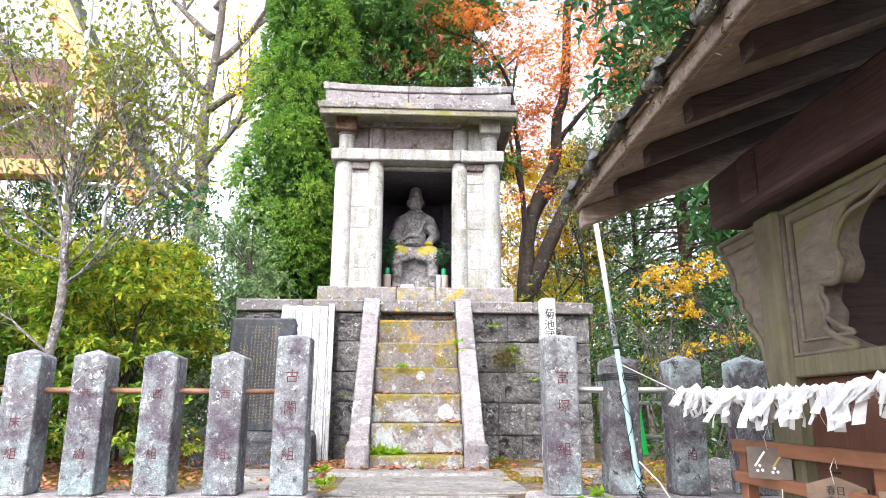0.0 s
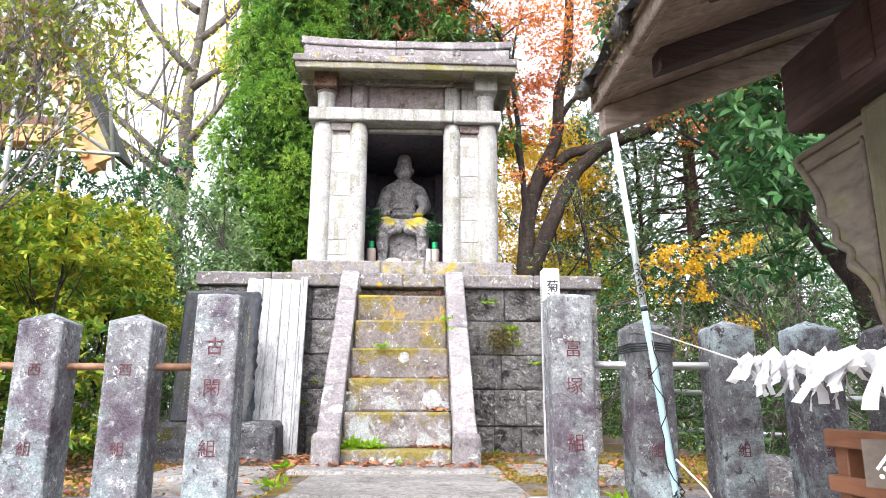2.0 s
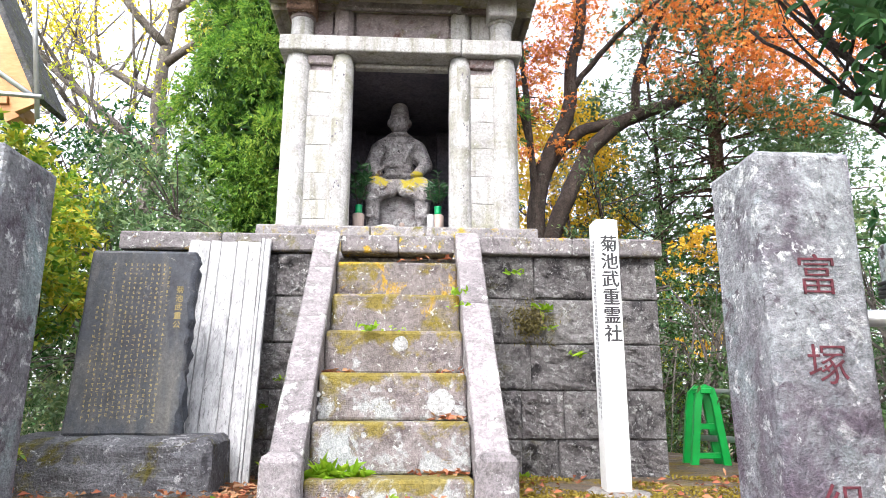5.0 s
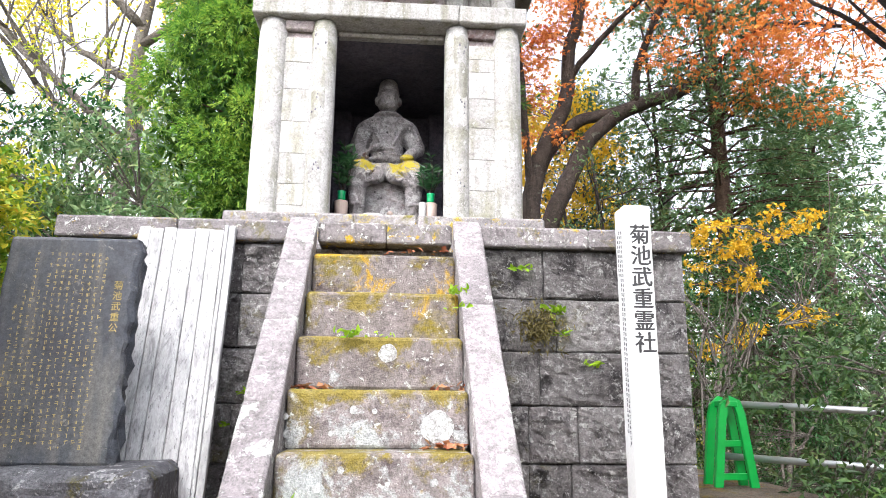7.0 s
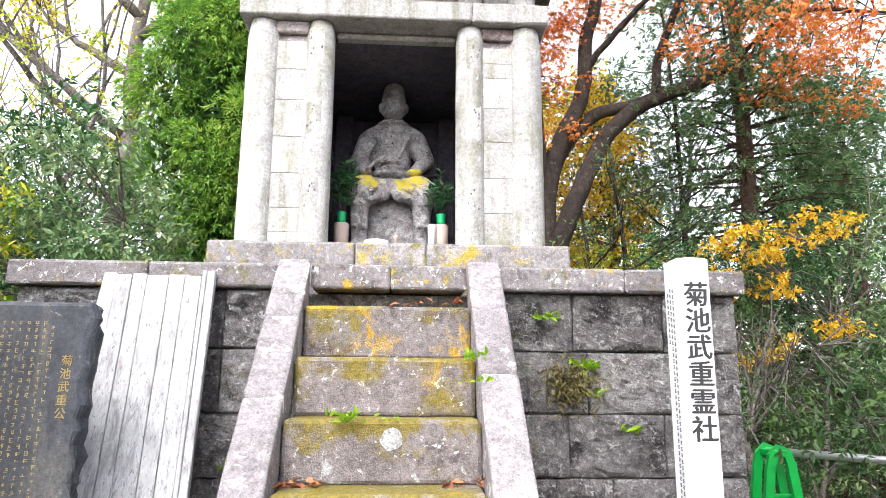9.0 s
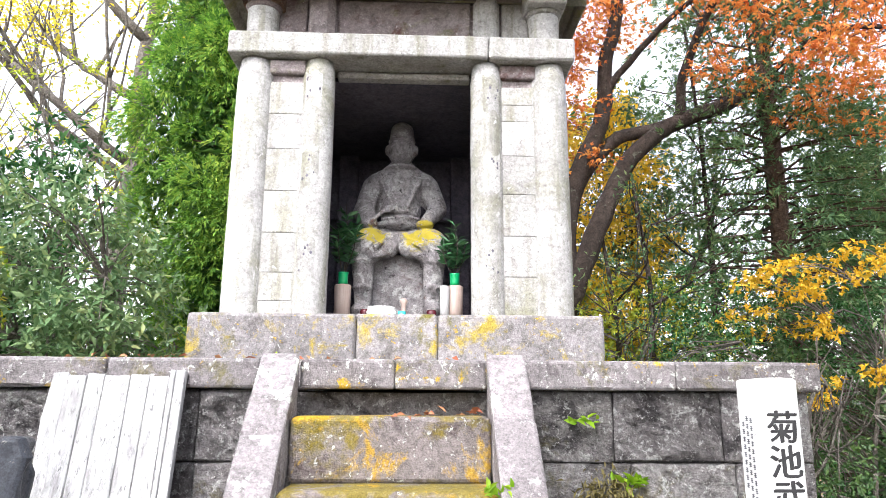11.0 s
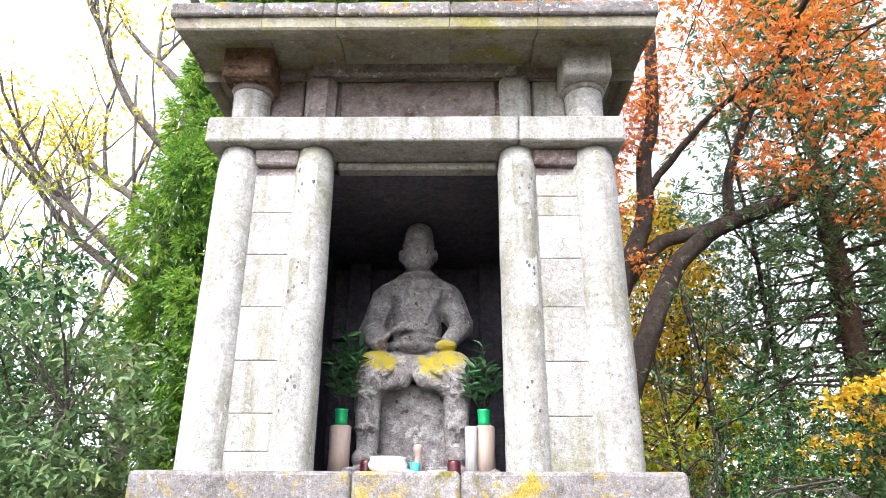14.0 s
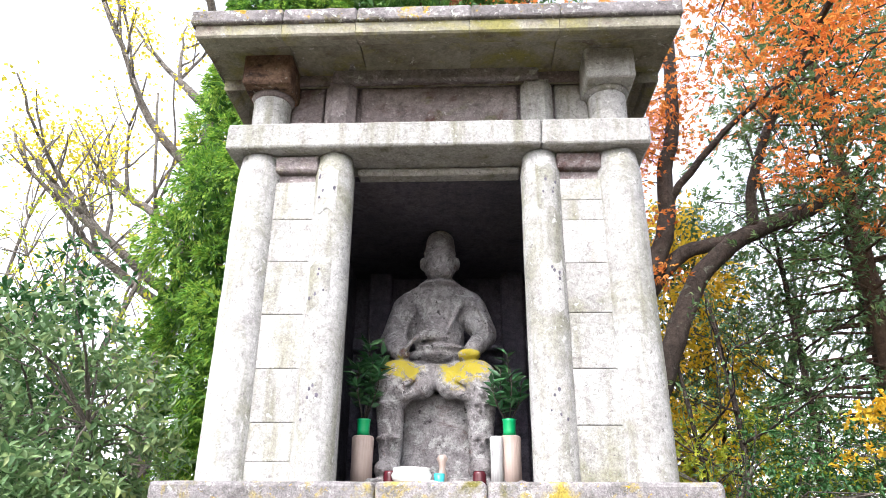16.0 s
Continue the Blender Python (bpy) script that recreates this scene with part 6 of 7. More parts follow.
hubs += skeleton_tube(bm, [(2.25, 13.05, 4.9), (2.55, 13.12, 5.45), (3.0, 13.15, 5.88), (3.45, 13.1, 6.0), (3.9, 13.06, 6.14)], 0.12, 0.08, 10, 0.01, 3)
hubs += skeleton_tube(bm, [(3.9, 13.05, 6.14), (3.94, 12.9, 6.8), (4.2, 12.5, 7.6), (4.5, 11.6, 8.3), (4.5, 10.2, 8.5)], 0.08, 0.03, 10, 0.012, 4)
hubs += skeleton_tube(bm, [(2.78, 13, 6.5), (3.2, 12.6, 7.0), (3.7, 12.0, 7.4), (4.3, 11.2, 7.6)], 0.06, 0.02, 8, 0.012, 5)
hubs += skeleton_tube(bm, [(2.18, 13, 4.6), (2.05, 13, 5.6), (1.85, 13, 6.8), (1.95, 12.6, 8.0)], 0.06, 0.02, 8, 0.012, 6)
hubs += skeleton_tube(bm, [(4.5, 10.2, 8.5), (4.1, 9.4, 7.7), (3.3, 8.9, 7.1), (2.6, 8.8, 6.9)], 0.03, 0.01, 6, 0.012, 7)
hubs += skeleton_tube(bm, [(4.5, 10.2, 8.5), (4.4, 9.4, 7.2), (3.9, 9.0, 6.3), (3.3, 8.9, 5.9)], 0.03, 0.01, 6, 0.012, 8)
hubs += skeleton_tube(bm, [(5.07, 12.9, 6.7), (5.5, 12, 7.0), (5.8, 11.2, 6.6), (5.9, 10.6, 6.2)], 0.05, 0.015, 6, 0.012, 9)
hubs += skeleton_tube(bm, [(2.15, 13, 4.5), (1.95, 12.6, 6.2), (1.7, 12.1, 7.4), (1.2, 11.9, 8.0), (0.4, 11.8, 8.3)], 0.06, 0.015, 8, 0.012, 10)
rg = random.Random(31)
cs = rand_in(rg, (1.7, 8.6, 5.3), (6.2, 12.6, 8.9), 105,
             lambda x, y, z: z > 6.9 - 0.42 * max(0, x - 2.2) - 0.28 * (12 - y) and not (x < 3.7 and y > 10.6 and z < 7.9) and (z < 7.6 or x > 2.2) and x > 1.75 + 0.1 * abs(y - 12))
cs += rand_in(rg, (4.6, 9.6, 5.3), (6.2, 11.8, 6.9), 20)
cs += rand_in(rg, (2.0, 12.6, 7.0), (3.3, 13.5, 9.2), 22)
cs += rand_in(rg, (0.3, 11.5, 7.6), (2.2, 12.3, 8.9), 26)
cs += rand_in(rg, (1.8, 12.5, 5.2), (2.5, 13.3, 7.2), 18)
twigs_to(bm, hubs, cs)
part("trunk", bm, bark, mp, smooth=False)
link_mesh("crown", clump_leaves(cs, [(0.5, 0.5, 0.13)] * len(cs), 70, 0.08, 0.042, 5, 0.5, 0.25, -0.1, 3), maple_leaf, mp, "layered orange maple leaves")

# yellow tree behind the maple
yt = tree("autumn_tree", "slender tree with yellow and orange leaves", "tree", (2.6, 14.6))
bm = bmesh.new()
tips = []
grow(bm, random.Random(3), Vector((2.6, 14.6, G(2.6, 14.6) - 0.2)), Vector((0.03, 0, 1)), 3.4, 0.13, 3, tips, 0.5, 0.2)
cs = rand_in(rg, (1.0, 13.6, 2.0), (4.6, 15.8, 7.2), 110, lambda x, y, z: ((x - 2.65) / 1.5) ** 2 + ((z - 4.5) / 2.4) ** 2 < 1)
twigs_to(bm, tips, cs, 0.008)
part("trunk", bm, grey_bark, yt)
link_mesh("crown", clump_leaves(cs, [(0.5, 0.5, 0.3)] * len(cs), 160, 0.09, 0.055, 6, 0.5, 0.2, 0.0), yellow_leaf, yt, "yellow and orange leaves")


def conifer(name, label, at, z0, z1, radius, leaf, seed, n, size, per, trunk_r=0.14, hang=0.7, taper=0.55, category="tree", bark_m=None, gap=0.0, core=None):
    x, y = at
    ob = tree(name, label, category, at)
    r = np.random.default_rng(seed)
    bm = bmesh.new()
    add_tube(bm, [(x, y, G(x, y) - 0.3), (x + 0.03, y, (z0 + z1) / 2), (x, y, z1)], [trunk_r, trunk_r * 0.7, 0.02], 10)
    whorls = int(n / 26)
    C, D = [], []
    for k in range(whorls):
        u = (k + 0.5) / whorls
        z = z0 + (z1 - z0) * u
        R = radius * (1 - u ** 1.6 * taper - (0.25 if u > 0.9 else 0)) * r.uniform(0.72, 1.12)
        a = r.uniform(0, 6.283)
        if r.random() < gap:
            continue
        L = R
        tip = np.array([x + math.cos(a) * L, y + math.sin(a) * L, z - 0.12 * L + 0.1])
        add_tube(bm, [(x, y, z), tuple((np.array([x, y, z]) + tip) / 2 + np.array([0, 0, 0.1])), tuple(tip)], [0.022, 0.014, 0.004], 5, cap=False)
        m = 26
        f = r.uniform(0.35, 1.08, m)
        base = np.array([x, y, z]) + (tip - np.array([x, y, z])) * f[:, None]
        base += r.normal(size=(m, 3)) * np.array([0.17, 0.17, 0.13]) * (0.6 + 0.5 * radius)
        C.append(base)
        D.append(np.tile(np.array([math.cos(a), math.sin(a), 0.1]), (m, 1)) + r.normal(size=(m, 3)) * 0.5)
    part("trunk", bm, bark_m or red_bark, ob)
    link_mesh("crown", fan_leaves(np.concatenate(C), np.concatenate(D), size, per, seed + 1, hang), leaf, ob, "hanging sprays of foliage")
    if core is not None:                        # added large inner leaves: block light, dark tone stands for shade
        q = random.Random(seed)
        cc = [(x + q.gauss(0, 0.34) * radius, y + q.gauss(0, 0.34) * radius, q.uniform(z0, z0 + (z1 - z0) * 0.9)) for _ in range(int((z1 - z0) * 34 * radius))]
        link_mesh("inner_shade_foliage", clump_leaves(cc, [(0.22, 0.22, 0.22)] * len(cc), 26, 0.2, 0.07, seed + 3), core, ob, "dark inner leaves standing for crown shade")
    return ob


def lobed_cypress(name, label, at, z0, z1, radius, leaf, core, seed, lobes, per, size):
    """A cypress whose foliage hangs in rounded lobes; dark inner leaves paint the shade in the gaps between them."""
    x, y = at
    ob = tree(name, label, "tree", at)
    r = np.random.default_rng(seed)
    bm = bmesh.new()
    add_tube(bm, [(x, y, G(x, y) - 0.3), (x + 0.03, y, (z0 + z1) / 2), (x, y, z1)], [0.15, 0.1, 0.02], 10)
    C, D, inner = [], [], []
    for k in range(lobes):
        u = (k + r.uniform(0, 1)) / lobes
        z = z0 + (z1 - z0) * u
        R = radius * (1 - 0.72 * u ** 1.8) * min(1.0, 0.5 + 1.3 * u) * r.uniform(0.6, 0.95)
        a = k * 2.399 + r.uniform(-0.4, 0.4)
        c = np.array([x + math.cos(a) * R, y + math.sin(a) * R, z])
        lr = r.uniform(0.2, 0.42) * (1 - 0.4 * u)
        add_tube(bm, [(x, y, z + 0.1), tuple(c)], [0.02, 0.006], 5, cap=False)
        n = int(per * (lr / 0.3) ** 2)
        v = r.normal(size=(n, 3)) + np.array([math.cos(a) * 0.7, math.sin(a) * 0.7, 0.35])
        v /= np.linalg.norm(v, axis=1, keepdims=True)
        C.append(c + v * lr * r.uniform(0.55, 1.05, (n, 1)) * np.array([1, 1, 1.35]))
        D.append(v + np.array([0, 0, -0.25]))
        inner.append(tuple(c * 0.8 + np.array([x, y, z]) * 0.2))
        inner.append(tuple(c * 0.4 + np.array([x, y, z - 0.2]) * 0.6))
    part("trunk", bm, red_bark, ob)
    link_mesh("crown", fan_leaves(np.concatenate(C), np.concatenate(D), size, 13, seed + 1, 0.7), leaf, ob, "hanging lobes of fine sprays")
    link_mesh("inner_shade_foliage", clump_leaves(inner, [(0.3, 0.3, 0.36)] * len(inner), 60, 0.16, 0.06, seed + 3), core, ob, "dark inner leaves standing for crown shade")
    return ob


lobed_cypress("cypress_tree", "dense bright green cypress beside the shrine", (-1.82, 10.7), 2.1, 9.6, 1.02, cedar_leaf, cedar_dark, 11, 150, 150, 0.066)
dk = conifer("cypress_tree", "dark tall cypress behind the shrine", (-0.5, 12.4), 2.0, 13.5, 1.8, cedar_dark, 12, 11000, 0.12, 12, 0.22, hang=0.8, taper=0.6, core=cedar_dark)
conifer("cypress_tree", "dark thin cypress behind the shrine roof", (1.0, 13.2), 5.8, 12.5, 0.95, cedar_dark, 18, 3600, 0.12, 11, 0.16, hang=0.8, taper=0.5, gap=0.3)
rg = random.Random(41)
cs = rand_in(rg, (-2.0, 11.0, 4.5), (0.6, 12.0, 8.6), 16)
link_mesh("dead_sprays", fan_leaves(np.repeat(np.array(cs), 8, axis=0) + np.random.default_rng(2).normal(size=(128, 3)) * 0.12, np.random.default_rng(3).normal(size=(128, 3)), 0.16, 8, 4, 1.2), brown_leaf, dk, "russet dead sprays")
conifer("conifer_tree", "tall soft green conifer on the slope", (5.3, 13.2), 1.0, 11.5, 2.0, fir_leaf, 13, 7800, 0.1, 15, 0.16, hang=0.35, taper=0.5)
conifer("conifer_tree", "dark conifer on the slope beyond the shrine", (7.6, 14.2), 0.0, 7.0, 2.0, fir_leaf, 14, 4400, 0.115, 14, 0.18, hang=0.35, taper=0.5, gap=0.05)
conifer("conifer_tree", "slim soft green conifer", (3.9, 15.5), 0.5, 7.5, 1.7, fir_leaf, 15, 4200, 0.11, 14, 0.13, hang=0.4, taper=0.5, gap=0.15)
conifer("conifer_tree", "slim soft green conifer", (8.6, 16.5), -1.5, 7.0, 2.0, fir_leaf, 16, 2400, 0.2, 8, 0.2, hang=0.4, taper=0.5, gap=0.2)
conifer("conifer_tree", "pale far conifer behind the bare trees", (-9.5, 15.5), -1.5, 9.5, 1.2, fir_leaf, 17, 1500, 0.2, 8, 0.12, hang=0.4, taper=0.6, gap=0.2)


def leafy_tree(name, label, at, height, lean, seed, leaf, lo, hi, n, count, size, width, keep=lambda x, y, z: True, r0=0.09, level=3, clump=(0.35, 0.35, 0.25), bark_m=None, gloss_note="leaves", lift=0.1, spread=0.5, length=None, rosette=4, oval=False):
    ob = tree(name, label, "tree" if height > 1.6 else "shrub", at)
    bm = bmesh.new()
    tips = []
    r = random.Random(seed)
    grow(bm, r, Vector((at[0], at[1], G(*at) - 0.15)), Vector((*lean, 1)), length or height * 0.45, r0, level, tips, spread, 0.2)
    cs = rand_in(r, lo, hi, n, keep)
    twigs_to(bm, tips, cs, 0.006)
    part("trunk", bm, bark_m or grey_bark, ob)
    link_mesh("crown", clump_leaves(cs, [clump] * len(cs), count, size, width, seed + 7, 0.6, 0.18, lift, rosette=rosette, oval=oval), leaf, ob, gloss_note)
    return ob


# golden leaves on low branches at the edge of the slope
leafy_tree("golden_shrub", "thin branches with golden yellow leaves", (4.8, 11.2), 3.6, (-0.1, 0), 51, gold_leaf, (3.6, 10.5, 1.8), (5.3, 11.7, 4.0), 44, 64, 0.056, 0.04,
           lambda x, y, z: abs(z - (2.1 + 0.32 * (x - 3.8))) < 0.1 or abs(z - (3.35 + 0.3 * (x - 4.0))) < 0.2 or (x < 4.6 and abs(z - (3.0 - 0.2 * (x - 4.0))) < 0.08), 0.04, 3, (0.24, 0.24, 0.1), length=1.9)
# evergreen that overhangs from beside the fence
leafy_tree("camellia_tree", "dark glossy broad-leaved evergreen over the fence", (3.3, 5.4), 4.5, (-0.12, 0), 52, camellia_leaf, (1.15, 4.2, 2.2), (4.4, 5.5, 5.6), 210, 120, 0.088, 0.04,
           lambda x, y, z: z > 3.3 - 1.05 * (x - 1.3) + 0.15 * (y - 5) and z < 5.2 + 0.3 * x and (x > 1.7 or z > 2.85), 0.12, 3, (0.32, 0.32, 0.24), bark, length=2.2, oval=True)
# right bank
leafy_tree("broadleaf_tree", "dark blue-green broadleaf tree on the slope", (6.0, 8.6), 4.5, (0.05, 0), 53, blue_leaf, (4.4, 7.6, 0.0), (8.2, 10.5, 3.4), 105, 70, 0.08, 0.035, clump=(0.45, 0.45, 0.35), r0=0.1)
leafy_tree("broadleaf_tree", "dark green leafy shrub on the slope", (3.2, 9.6), 2.0, (0, 0), 54, bank_leaf, (2.2, 8.6, 0.4), (4.3, 11.6, 2.5), 90, 100, 0.055, 0.025, clump=(0.4, 0.4, 0.3), r0=0.05)
leafy_tree("broadleaf_tree", "dark green broadleaf shrub behind the fence", (2.9, 6.2), 1.5, (0, 0), 55, bank_leaf, (2.1, 5.0, 0.5), (4.2, 7.3, 1.75), 70, 90, 0.055, 0.025, clump=(0.35, 0.35, 0.28), r0=0.04, length=0.7,
           keep=lambda x, y, z: x > 2.5 or y < 7.0)
leafy_tree("broadleaf_tree", "yellow-green broadleaf tree behind the shrine", (2.4, 12.9), 3.0, (0, 0), 56, lime_leaf, (1.4, 12.4, 0.6), (4.6, 14.0, 3.7), 120, 90, 0.08, 0.036, clump=(0.45, 0.45, 0.32), r0=0.06)
leafy_tree("broadleaf_tree", "dark green broadleaf tree on the slope", (5.6, 11.8), 3.0, (0, 0), 57, camellia_leaf, (2.9, 11.2, -0.3), (8.4, 13.2, 3.6), 200, 110, 0.07, 0.03, clump=(0.5, 0.5, 0.36), r0=0.07)
for i, (x, y, h) in enumerate(((3.35, 12.8, 5.2), (2.95, 13.0, 4.4), (4.6, 13.6, 8.0), (7.4, 10.6, 7.5), (5.9, 14.2, 9.0))):
    ob = tree("slender_tree", "slender bare brown trunk on the slope", "tree", (x, y), "slender trunks")
    bm = bmesh.new()
    tips = []
    skeleton_tube(bm, [(x, y, G(x, y) - 0.3), (x - 0.15, y, h * 0.4), (x - 0.1, y + 0.1, h * 0.7), (x - 0.3, y, h)], 0.07, 0.02, 8, 0.02, i)
    for k in range(9):
        z = h * (0.3 + 0.07 * k)
        a = k * 2.4 + i
        grow(bm, random.Random(i * 10 + k), Vector((x - 0.13, y, z)), Vector((math.cos(a), math.sin(a), 0.3)), 0.8, 0.018, 1, tips)
    part("trunk", bm, bark, ob)
    link_mesh("crown", clump_leaves([tuple(t) for t in tips], [(0.25, 0.25, 0.12)] * len(tips), 12, 0.08, 0.03, i + 60), fir_leaf, ob, "thin green leaves")

# left: azalea hedge, broad-leaved evergreens, bare tree, sapling
def hedge_top(x, y):
    return 2.62 - 0.16 * max(0.0, x + 2.6) * 1.9 + 0.1 * (y - 5.2) * 0.8 + 0.16 * math.sin(x * 3.1) * math.cos(y * 2.3)


hg = thing("azalea_hedge", "dense azalea hedge, yellow-green with some golden leaves", "hedge", at=(-2.4, 5.6, TERRACE - 0.1))
bm = bmesh.new()
r = random.Random(77)
tips = []
for i in range(16):
    grow(bm, r, Vector((r.uniform(-3.9, -1.75), r.uniform(4.7, 6.8), TERRACE - 0.05)), Vector((r.gauss(0, 0.25), r.gauss(0, 0.25), 1)), 0.7, 0.02, 2, tips, 0.5, 0.2)
part("stem_tangle", bm, bark, hg)
cs = rand_in(r, (-4.3, 4.45, 0.98), (-1.5, 7.2, 3.1), 250,
             lambda x, y, z: hedge_top(x, y) - 0.75 < z < hedge_top(x, y) and x < -1.7 and (x < -1.78 or y < 5.55 or y > 6.2) and not (x > -1.85 and y > 6.35))
# upper leaves take the sunlit tones, lower ones the shaded tones
link_mesh("upper_foliage", clump_leaves(cs, [(0.23, 0.23, 0.08)] * len(cs), 200, 0.05, 0.024, 61, 0.6, 0.15, 0.5, rosette=6, oval=True), hedge_lit_leaf, hg, "yellow-green upper leaves in sunlit tones")
cs = rand_in(r, (-4.2, 4.5, 0.95), (-1.55, 6.6, 2.0), 120, lambda x, y, z: z < hedge_top(x, y) - 0.5 and (x < -1.8 or y < 5.5))
link_mesh("lower_foliage", clump_leaves(cs, [(0.2, 0.2, 0.09)] * len(cs), 170, 0.05, 0.024, 62, 0.6, 0.15, 0.4, rosette=6, oval=True), hedge_shade_leaf, hg, "lower leaves toned darker as shade")
rg = random.Random(5)
leafy_tree("broadleaf_tree", "blue-green glossy broadleaf shrub behind the hedge", (-2.5, 8.6), 2.4, (0, 0), 63, blue_leaf, (-3.6, 7.9, 1.0), (-1.65, 9.6, 3.45), 190, 100, 0.07, 0.03, clump=(0.32, 0.32, 0.22), r0=0.05)
leafy_tree("broadleaf_tree", "dark glossy camellia shrub on the bank", (-4.6, 10.8), 3.2, (0, 0), 64, camellia_leaf, (-6.6, 9.2, 0.4), (-2.9, 12.0, 4.5), 270, 120, 0.09, 0.04, keep=lambda x, y, z: x < -2.95 - 0.45 * (y - 10.0), clump=(0.42, 0.42, 0.3), r0=0.08)
leafy_tree("autumn_shrub", "yellow-green shrub with some orange leaves behind the hedge", (-2.75, 7.6), 2.0, (0, 0), 65, hedge_lit_leaf, (-3.3, 7.2, 2.3), (-2.3, 8.0, 3.1), 14, 70, 0.06, 0.026, clump=(0.22, 0.22, 0.16), r0=0.03)
leafy_tree("broadleaf_tree", "thin-leaved tree with sparse yellow-green leaves", (-4.4, 12.6), 5.0, (0.02, 0), 66, lime_leaf, (-6.4, 11.6, 3.4), (-3.4, 13.6, 6.6), 80, 22, 0.08, 0.035, clump=(0.5, 0.5, 0.35), r0=0.07, length=2.3)
leafy_tree("broadleaf_tree", "olive shrub at the foot of the cypress", (-1.9, 9.6), 1.8, (0, 0), 67, hedge_shade_leaf, (-2.3, 9.2, 1.0), (-1.45, 9.9, 2.95), 32, 80, 0.055, 0.022, clump=(0.28, 0.28, 0.2), r0=0.03)

pale_yellow = leaf_mat("pale_yellow_leaf", [(0.4, 0.36, 0.04), (0.62, 0.52, 0.05), (0.74, 0.62, 0.1)], 0.5, 0.55)
bt = tree("bare_tree", "large grey autumn tree with few yellow leaves", "tree", (-5.15, 16.0))
bm = bmesh.new()
tips = []
r = random.Random(14)
hub = skeleton_tube(bm, [(-5.2, 16, G(-5.15, 16) - 0.3), (-5.3, 16, 3.0), (-5.2, 16, 5.0), (-5.1, 16, 6.6), (-5.2, 16, 8.2), (-5.0, 16, 10.0), (-4.9, 15.8, 13.0)], 0.27, 0.06, 12, 0.03, 1)
for z, dx, L in ((6.3, -1, 2.6), (7.0, 0.5, 1.6), (7.6, -0.8, 2.4), (8.4, 0.6, 2.0), (8.8, -0.5, 2.4), (9.6, 0.5, 2.2), (10.4, -0.6, 2.0), (11.2, 0.4, 1.8), (12.2, -0.3, 1.6), (6.0, -0.9, 2.2)):
    grow(bm, r, Vector((-5.12, 16, z)), Vector((dx, r.uniform(-0.5, 0.3), 0.5)), L, 0.1, 2, tips, 0.45, 0.25)
part("trunk", bm, grey_bark, bt)
link_mesh("crown", clump_leaves([tuple(t) for t in tips], [(0.45, 0.45, 0.3)] * len(tips), 15, 0.1, 0.07, 71), pale_yellow, bt, "sparse yellow leaves")
bt = tree("bare_tree", "thin grey autumn tree with few yellow leaves", "tree", (-8.0, 17.5))
bm = bmesh.new()
tips = []
grow(bm, random.Random(5), Vector((-8.0, 17.5, G(-8, 17.5) - 0.3)), Vector((0.1, 0, 1)), 6.0, 0.2, 3, tips, 0.4, 0.3)
part("trunk", bm, grey_bark, bt)
link_mesh("crown", clump_leaves([tuple(t) for t in tips], [(0.45, 0.45, 0.3)] * len(tips), 13, 0.1, 0.07, 72), pale_yellow, bt, "sparse yellow leaves")

pale_bark = stone_mat("lichened_pale_bark", (0.19, 0.17, 0.155), (0.3, 0.28, 0.265), [((0.09, 0.08, 0.07), 14, 0.54, 0.62), ((0.45, 0.45, 0.44), 22, 0.55, 0.6)], 0.9, 70)
sapling_leaf = leaf_mat("sapling_leaf", [(0.22, 0.09, 0.05), (0.14, 0.19, 0.03), (0.26, 0.31, 0.04), (0.34, 0.38, 0.06)], 0.35, 0.45)
sp = tree("sapling", "grey-stemmed camellia sapling with fine twigs and sparse leaves", "tree", (-2.08, 4.3))
bm = bmesh.new()
tips = []
r = random.Random(23)
hub = skeleton_tube(bm, [(-2.08, 4.3, TERRACE - 0.1), (-2.06, 4.3, 1.5), (-2.02, 4.3, 2.0), (-2.06, 4.3, 2.45), (-2.04, 4.3, 2.8)], 0.034, 0.016, 8, 0.006, 1)
part("trunk", bm, pale_bark, sp)
bm = bmesh.new()
for k in range(17):
    a = k * 2.399
    grow(bm, r, hub[int(len(hub) * (0.5 + 0.028 * k))], Vector((0.75 * math.cos(a), 0.4 * math.sin(a), 1.0)), 0.62, 0.0085, 2, tips, 0.45, 0.15, (4, 6))
for z, dx in ((1.62, -0.7), (2.0, 0.8), (2.15, -0.8)):
    grow(bm, r, Vector((-2.04, 4.3, z)), Vector((dx, 0, 0.6)), 0.42, 0.01, 2, tips)
tagged(part("twig_mass", bm, pale_bark, sp, "fine grey twigs"), kind="stuff")
link_mesh("crown", clump_leaves([tuple(t) for t in tips], [(0.1, 0.1, 0.08)] * len(tips), 4, 0.045, 0.024, 73, 0.4, 0.15, 0.1), sapling_leaf, sp, "sparse yellow-green leaves")

# far woods close the view below the sky
fw = thing("far_woods", "hazy far woods on the falling slope", "woods", kind="stuff", at=(0, 40, -6))
r = random.Random(91)
cs = []
for i in range(420):
    a = r.uniform(-1.25, 1.25)
    d = r.uniform(24, 46)
    x, y = math.sin(a) * d, 3 + math.cos(a) * d
    cs.append((x, y, G(x, y) + r.uniform(0.3, 3.4) * (1 + 0.4 * math.sin(x * 0.7))))
link_mesh("foliage", clump_leaves(cs, [(1.6, 1.6, 1.2)] * len(cs), 85, 0.4, 0.22, 92), blue_leaf, fw)

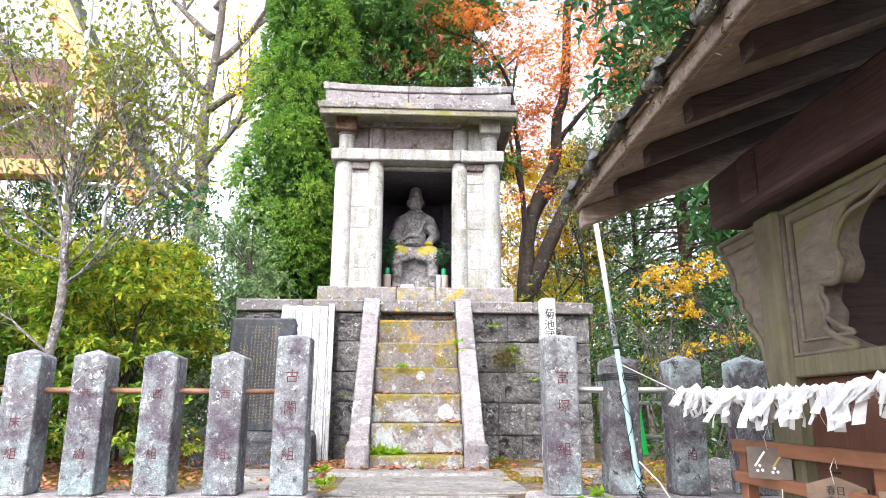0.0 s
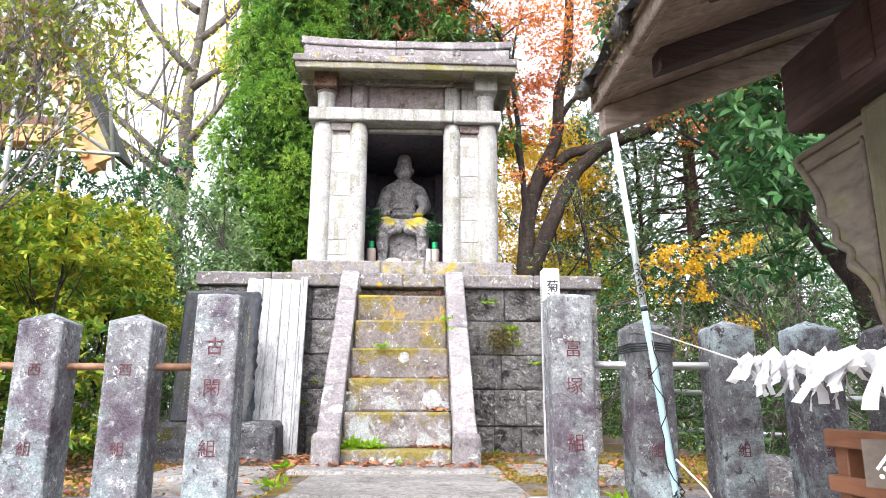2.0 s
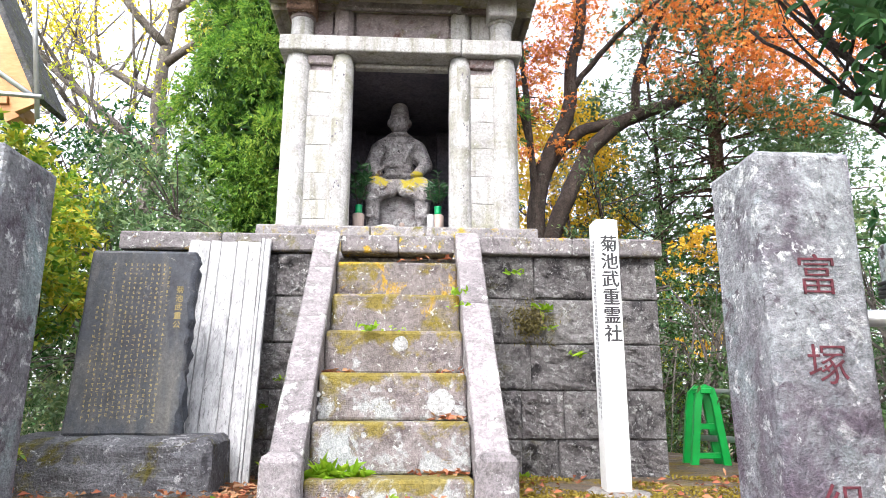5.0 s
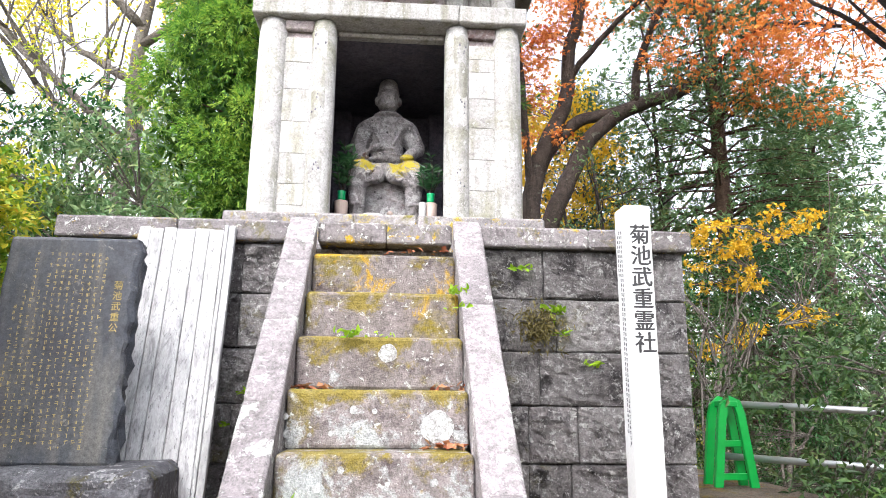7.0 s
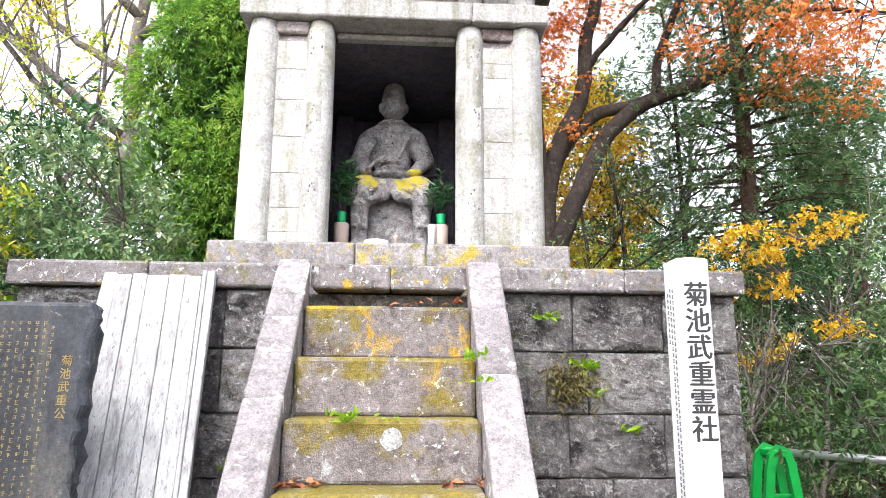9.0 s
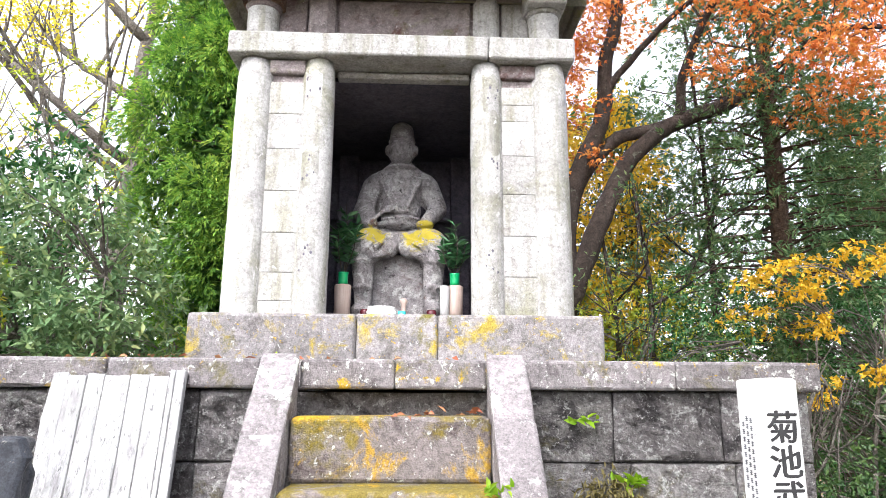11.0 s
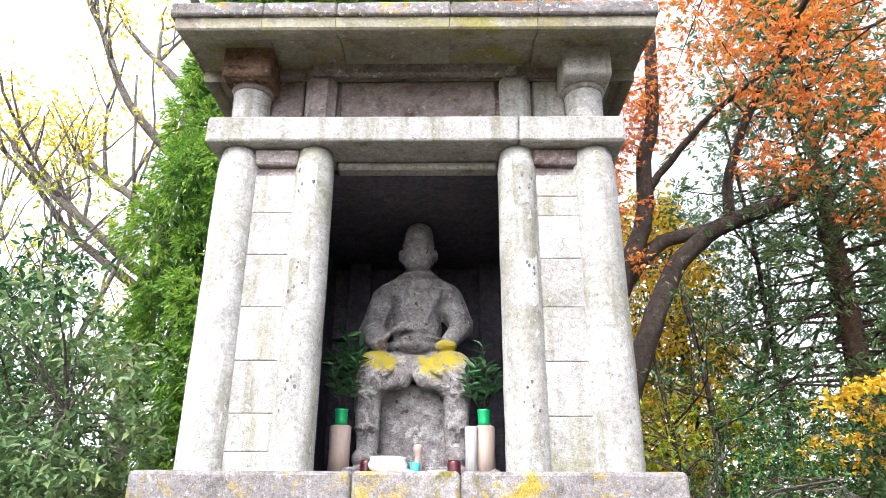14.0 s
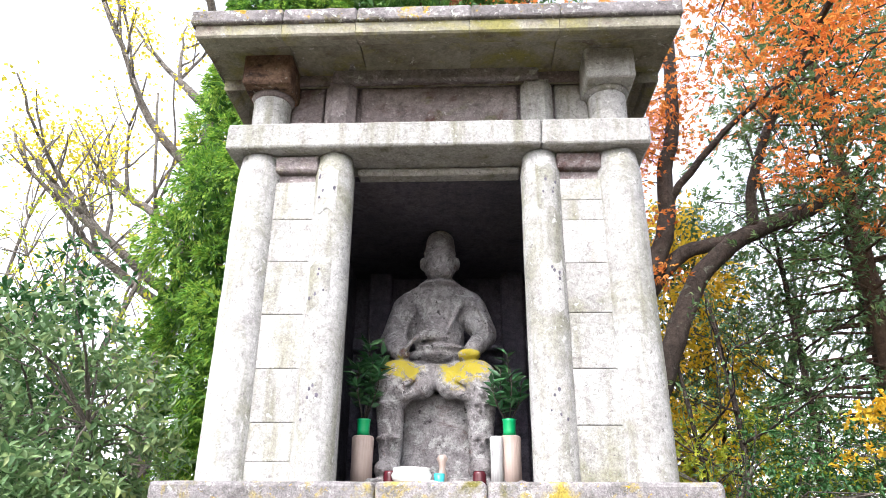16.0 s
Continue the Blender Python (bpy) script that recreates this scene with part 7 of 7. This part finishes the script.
# ---------------------------------------------------------------- weeds, litter
def weed(at, n, size, seed, label="small bright green weed in a joint", spread=0.05, wide=0.5):
    r = np.random.default_rng(seed)
    ob = thing("weed", label, "weed", "small weeds", at=at)
    p = np.array(at) + r.normal(size=(n, 3)) * np.array([spread, 0.012, 0.012]) * 0.5
    d = r.normal(size=(n, 3)) * np.array([0.9, 0.45, 0.4]) + np.array([0, -0.55, 0.75])
    L = size * r.uniform(0.38, 0.75, n)
    link_mesh("foliage", leaf_mesh(p, d, L, L * wide, r, 0.3, 0.2, oval=True), weed_leaf, ob)


weed((-0.25, 5.42, 1.03), 46, 0.16, 1, "leafy bright green fern on the lowest step", 0.15, 0.3)
weed((-0.15, 5.44, 1.03), 28, 0.14, 2, "leafy bright green fern on the lowest step", 0.12, 0.3)
for i, (x, y, z, n, s) in enumerate(((-0.11, 5.87, 1.672, 16, 0.07), (0.02, 5.87, 1.672, 7, 0.035), (0.33, 6.06, 1.885, 16, 0.055), (0.335, 5.9, 1.8, 9, 0.05), (0.7, 6.47, 2.08, 12, 0.07), (0.87, 6.47, 1.86, 18, 0.09), (0.9, 6.47, 1.75, 10, 0.06), (1.06, 6.47, 1.6, 9, 0.07),
                                     (-0.62, 6.46, 1.45, 8, 0.05), (-0.72, 6.47, 1.3, 8, 0.05), (0.72, 6.4, 0.93, 12, 0.06), (-0.6, 5.1, 0.95, 14, 0.08), (-0.52, 4.3, 0.95, 14, 0.08), (0.75, 3.42, 0.99, 14, 0.07), (0.66, 3.37, 0.97, 10, 0.06), (0.05, 5.3, 0.95, 12, 0.05), (-1.0, 6.46, 2.1, 12, 0.07), (-1.15, 6.46, 2.08, 10, 0.07), (-0.55, 7.18, 2.327, 9, 0.06))):
    weed((x, y, z), n, s, 20 + i)
ms = thing("moss_clump", "brown dried moss clump on the wall", "moss", at=(0.8, 6.46, 1.78))
r8 = np.random.default_rng(8)
p = np.array((0.79, 6.47, 1.8)) + r8.normal(size=(500, 3)) * np.array([0.055, 0.012, 0.05])
link_mesh("tuft", leaf_mesh(p, r8.normal(size=(500, 3)) + np.array([0, -0.8, -0.5]), r8.uniform(0.02, 0.05, 500), r8.uniform(0.006, 0.012, 500), r8), moss_leaf, ms)["kind"] = "stuff"

lt = thing("leaf_litter", "fallen red and brown leaves on the ground and steps", "leaves", kind="stuff", at=(0, 5, TERRACE))
r9 = np.random.default_rng(19)
P = []
for x0, x1, y0, y1, z, n in ((-3.2, -0.55, 4.0, 6.4, TERRACE + 0.02, 1500), (0.55, 2.4, 3.9, 6.4, TERRACE + 0.015, 420), (-0.45, 0.5, 5.12, 5.3, 0.952, 120), (-0.75, -0.5, 5.2, 6.3, 0.93, 260),
                             (0.1, 0.33, 5.45, 5.5, 1.036, 34), (0.18, 0.34, 5.63, 5.7, 1.25, 26), (-0.32, -0.2, 5.82, 5.88, 1.463, 26), (0.22, 0.34, 5.84, 5.89, 1.463, 14), (-1.5, -0.4, 6.85, 7.15, 2.327, 24), (-0.5, 0.3, 7.02, 7.18, 2.329, 9), (0.0, 0.33, 6.25, 6.28, 2.1, 14)):
    q = np.stack([r9.uniform(x0, x1, n), r9.uniform(y0, y1, n), z + r9.uniform(0, 0.012, n)], axis=1)
    P.append(q)
P = np.concatenate(P)
D = r9.normal(size=P.shape) * np.array([1, 1, 0.25])
link_mesh("leaves", leaf_mesh(P, D, r9.uniform(0.025, 0.055, len(P)), r9.uniform(0.014, 0.028, len(P)), r9, 0.05, 0.3), litter_leaf, lt)

mc = thing("ground_moss", "yellow-brown moss carpet on the earth", "moss", kind="stuff", at=(1, 5.8, TERRACE))
carpet_leaf = leaf_mat("ground_moss_leaf", [(0.12, 0.085, 0.015), (0.22, 0.16, 0.02), (0.3, 0.25, 0.03)], 0.9, 0.2)
rm9 = np.random.default_rng(29)
n = 16000
px = np.concatenate([rm9.uniform(0.52, 2.3, n * 3 // 4), rm9.uniform(-1.7, -0.5, n // 4)])
py = np.concatenate([rm9.uniform(4.6, 6.45, n * 3 // 4), rm9.uniform(4.0, 5.6, n // 4)])
keep = np.array([noise.noise(Vector((a * 2.4, b * 2.4, 4.0))) > -0.12 for a, b in zip(px, py)])
px, py = px[keep], py[keep]
pz = np.array([G(a, b) for a, b in zip(px, py)]) + 0.004
P = np.stack([px, py, pz], axis=1)
n = len(P)
link_mesh("tufts", leaf_mesh(P, rm9.normal(size=(n, 3)) * np.array([1, 1, 0.3]) + np.array([0, 0, 0.5]), rm9.uniform(0.012, 0.026, n), rm9.uniform(0.008, 0.014, n), rm9, 0.1, 0.2), carpet_leaf, mc)
